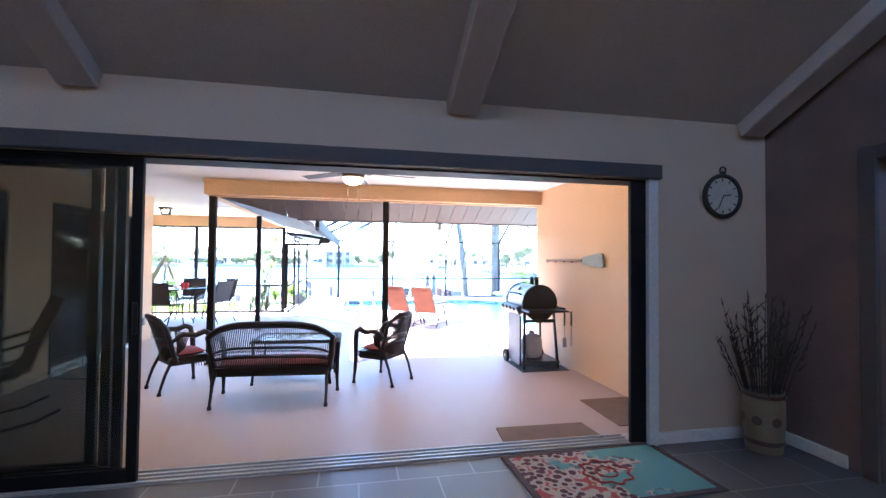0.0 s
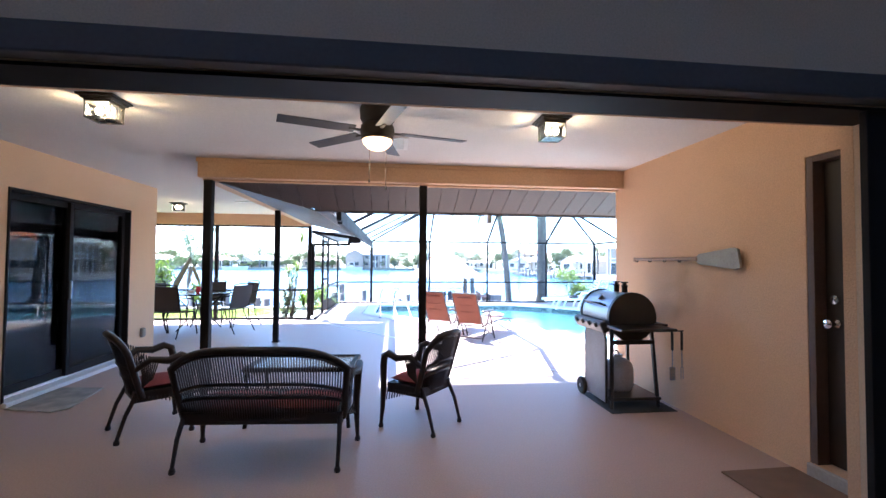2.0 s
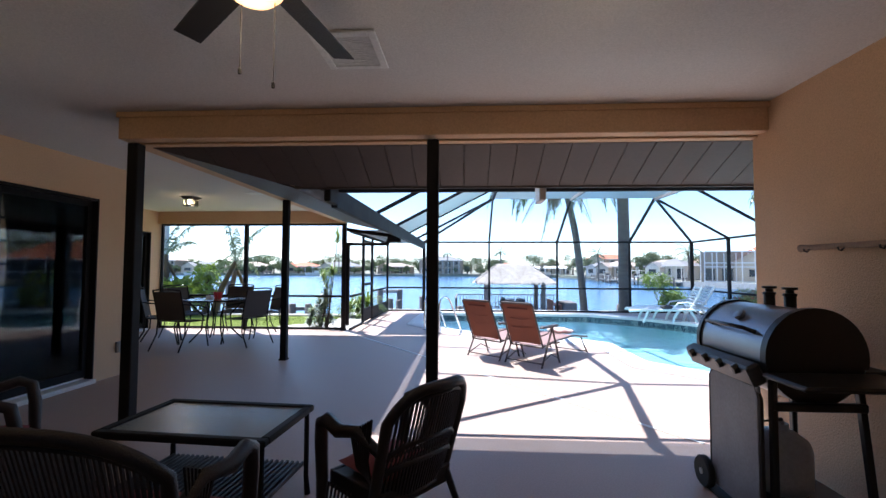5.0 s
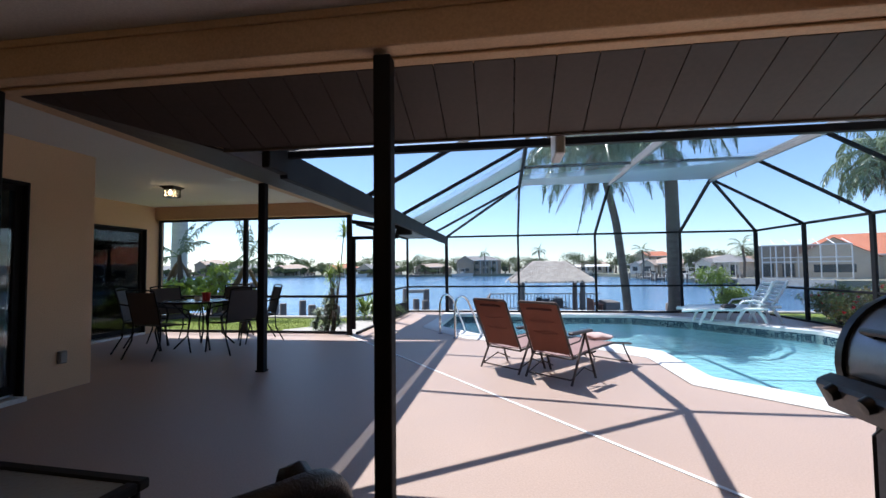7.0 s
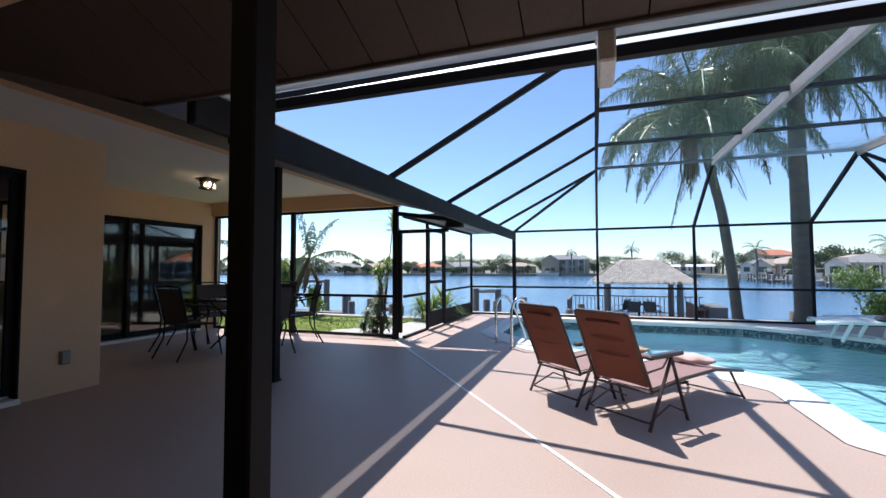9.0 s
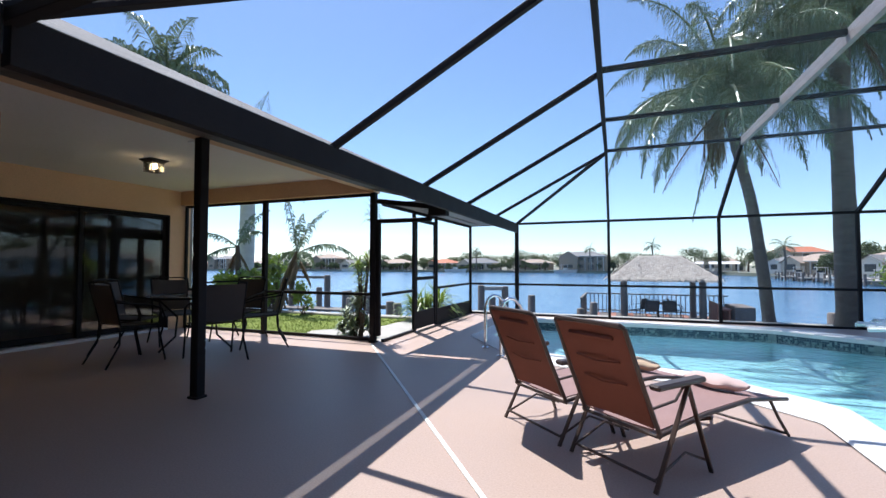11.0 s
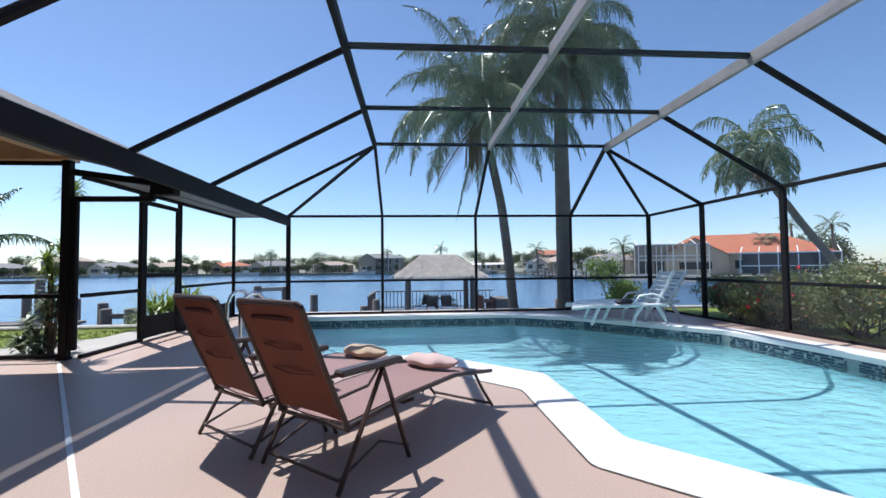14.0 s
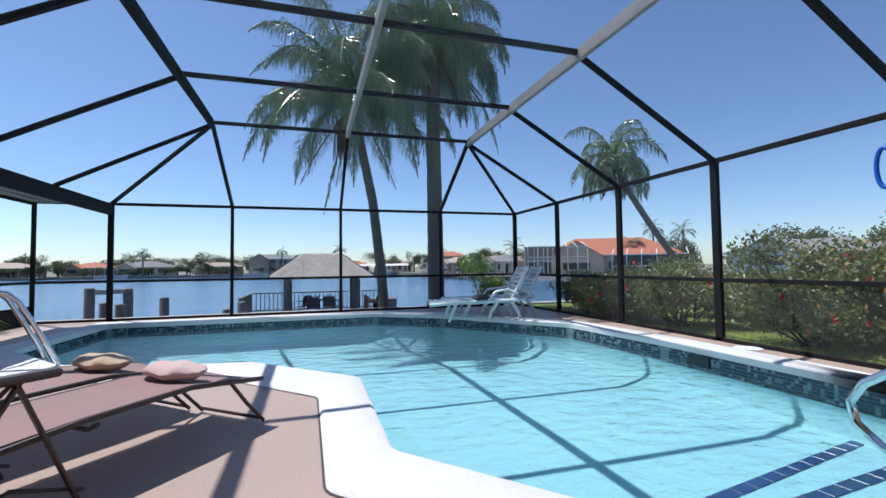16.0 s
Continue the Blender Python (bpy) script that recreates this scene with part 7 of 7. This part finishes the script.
far_house(62, 45, 17, 11, 2.4, 1.7, -50, HOUSEWHITE, ROOFGREY, "low white neighbouring house with a grey roof", 1, 6, -.3)


def boat(x, y, rz, label, size=1.0):
    t = thing("motor_boat", label, "boat", "boats at the far docks", at=pose(x, y, -1.5, 0, 0, rz) @ Matrix.Diagonal((size, size, size, 1)))
    ring = [(-3, -.9), (1, -1.0), (2.4, -.6), (3.3, 0), (2.4, .6), (1, 1.0), (-3, .9)]
    n = len(ring)
    vs = [(px * .9, py * .6, -.1) for px, py in ring] + [(px, py, .75 + .06 * max(px, 0)) for px, py in ring] + [(px * .9, py * .82, .6) for px, py in ring]
    fs = [(i, (i + 1) % n, n + (i + 1) % n, n + i) for i in range(n)] + [(n + i, n + (i + 1) % n, 2 * n + (i + 1) % n, 2 * n + i) for i in range(n)] + [tuple(range(2 * n, 3 * n)), tuple(range(n))[::-1]]
    part("hull", Shape().add(vs, fs), HOUSEWHITE, t)
    part("console", Shape().box((-.5, -.45, .6), (.5, .45, 1.4), .08), HOUSEWHITE, t)
    part("windscreen", Shape().box((.5, -.42, 1.35), (.56, .42, 1.75)), FARGLASS, t)
    part("canopy", Shape().box((-1.1, -.8, 2.2), (.9, .8, 2.27), .02), HOUSEWHITE, t)
    for px, py in ((-1, -.7), (.8, -.7), (-1, .7), (.8, .7)):
        part("canopy_pole", Shape().strut((px, py, .6), (px, py, 2.2), .05, .05), WHITE, t)
    return t


for x, y, rz, z in ((31.5, 100, 70, 1.0), (31.8, 92, 80, 1.0), (32, 84, 100, 1.1), (33.2, 78, 60, .9), (27, 144, 10, 1.2), (18, 151, 5, 1.2), (-14, 154, 0, 1.2), (-52, 153, 0, 1.3), (-96, 153, 0, 1.3)):
    boat(x, y, rz, "white motor boat with a canopy, moored at a far dock", z)
for x, y, w, rz in ((30.5, 104, 6, 0), (30.5, 96, 5, 0), (30.8, 88, 6, 0), (31.5, 81, 6, 0), (33.0, 75, 6, -8), (23, 143, 9, 90), (8, 152, 8, 90), (-30, 153, 9, 90), (-70, 153, 9, 90), (-120, 153, 9, 90)):
    t = thing("far_dock", "low pale wooden dock at the far bank", "dock", "docks at the far bank", at=pose(x, y, 0, 0, 0, rz))
    part("deck_board", Shape().box((-w / 2, -.8, -.95), (w / 2, .8, -.8)), DOCKPALE, t)
    for k in range(4):
        for sy in (-.8, .8):
            part("piling", Shape().box((-w / 2 + k * w / 3.2, sy - .12, -2), (-w / 2 + k * w / 3.2 + .24, sy + .12, -.1)), DOCKWOOD, t)
for x, y, w in ((21, 146, 7), (28.5, 141, 7)):
    t = thing("boathouse", "white-roofed boat lift canopy at the far dock", "boathouse", "boat lifts at the far bank", at=pose(x, y, -1.0, 0, 0, -12))
    part("roof", Shape().add([(-w / 2, -1.8, 2.4), (w / 2, -1.8, 2.4), (w / 2, 1.8, 2.4), (-w / 2, 1.8, 2.4), (-w / 2, 0, 3.0), (w / 2, 0, 3.0)], [(0, 1, 5, 4), (2, 3, 4, 5), (0, 4, 3), (1, 2, 5), (3, 2, 1, 0)]), WHITE, t)
    for a, c in itertools.product((-1, 1), repeat=2):
        part("post", Shape().box((a * w * .45 - .1, c * 1.4 - .1, -.5), (a * w * .45 + .1, c * 1.4 + .1, 2.4)), WHITE, t)
for a, b in (((33.3, 118), (33.3, 86)), ((33.3, 86), (35.2, 74)), ((35.2, 74), (40.1, 61.9))):
    structure("seawall_far", Shape().strut((*a, -1.1), (*b, -1.1), .4, .9), CONCRETE, "pale concrete seawall of the far bank")


def far_tree(x, y, r, h, seed):
    rng = random.Random(seed)
    t = thing("far_tree", "rounded green tree on the far bank", "tree", "trees on the far bank")
    part("trunk", Shape().tube([(x, y, -.8), (x + .2, y, h * .3), (x, y, h * .6)], [.3, .22, .12], 6), STEM, t)
    s = Shape()
    for k in range(9):
        c = (x + rng.uniform(-r, r) * .8, y + rng.uniform(-r, r) * .5, -.4 + h * rng.uniform(.3, .85))
        leafy(s, c, (r * .55, r * .5, h * .26), 150, .42, rng, .3)
    part("crown", s, FARLEAF, t)


rg = random.Random(5)
for k in range(46):
    x = -165 + k * 4.0 + rg.uniform(-2, 2)
    far_tree(x, 177 + rg.uniform(-6, 8), rg.uniform(2.4, 4.8), rg.uniform(4.0, 7.0), 300 + k)
for k in range(44):
    x = -160 + k * 4.1 + rg.uniform(-1.6, 1.6)
    far_tree(x, 158.5 + rg.uniform(-1, 2), rg.uniform(1.0, 2.4), rg.uniform(1.2, 3.2), 500 + k)
for k, (x, y, r, hh) in enumerate([(24, 158, 4, 7), (30, 156, 3.5, 6), (35, 146, 3, 6), (48, 108, 3, 5), (35.5, 130, 3, 5), (48, 88, 2.5, 4.5), (37, 105, 1.8, 3.6), (38, 96, 1.6, 4.0), (47, 118, 3, 6), (52, 126, 3, 6), (55, 108, 3, 5), (56, 92, 2.5, 5), (50, 64, 1.6, 2.6), (68, 70, 3, 6), (75, 78, 4, 7), (80, 60, 4, 7.5), (90, 62, 4, 7), (86, 50, 4, 6.5), (70, 40, 3, 4.6), (76, 34, 4, 6), (60, 30, 3, 4.5)]):
    far_tree(x, y, r, hh, 400 + k)
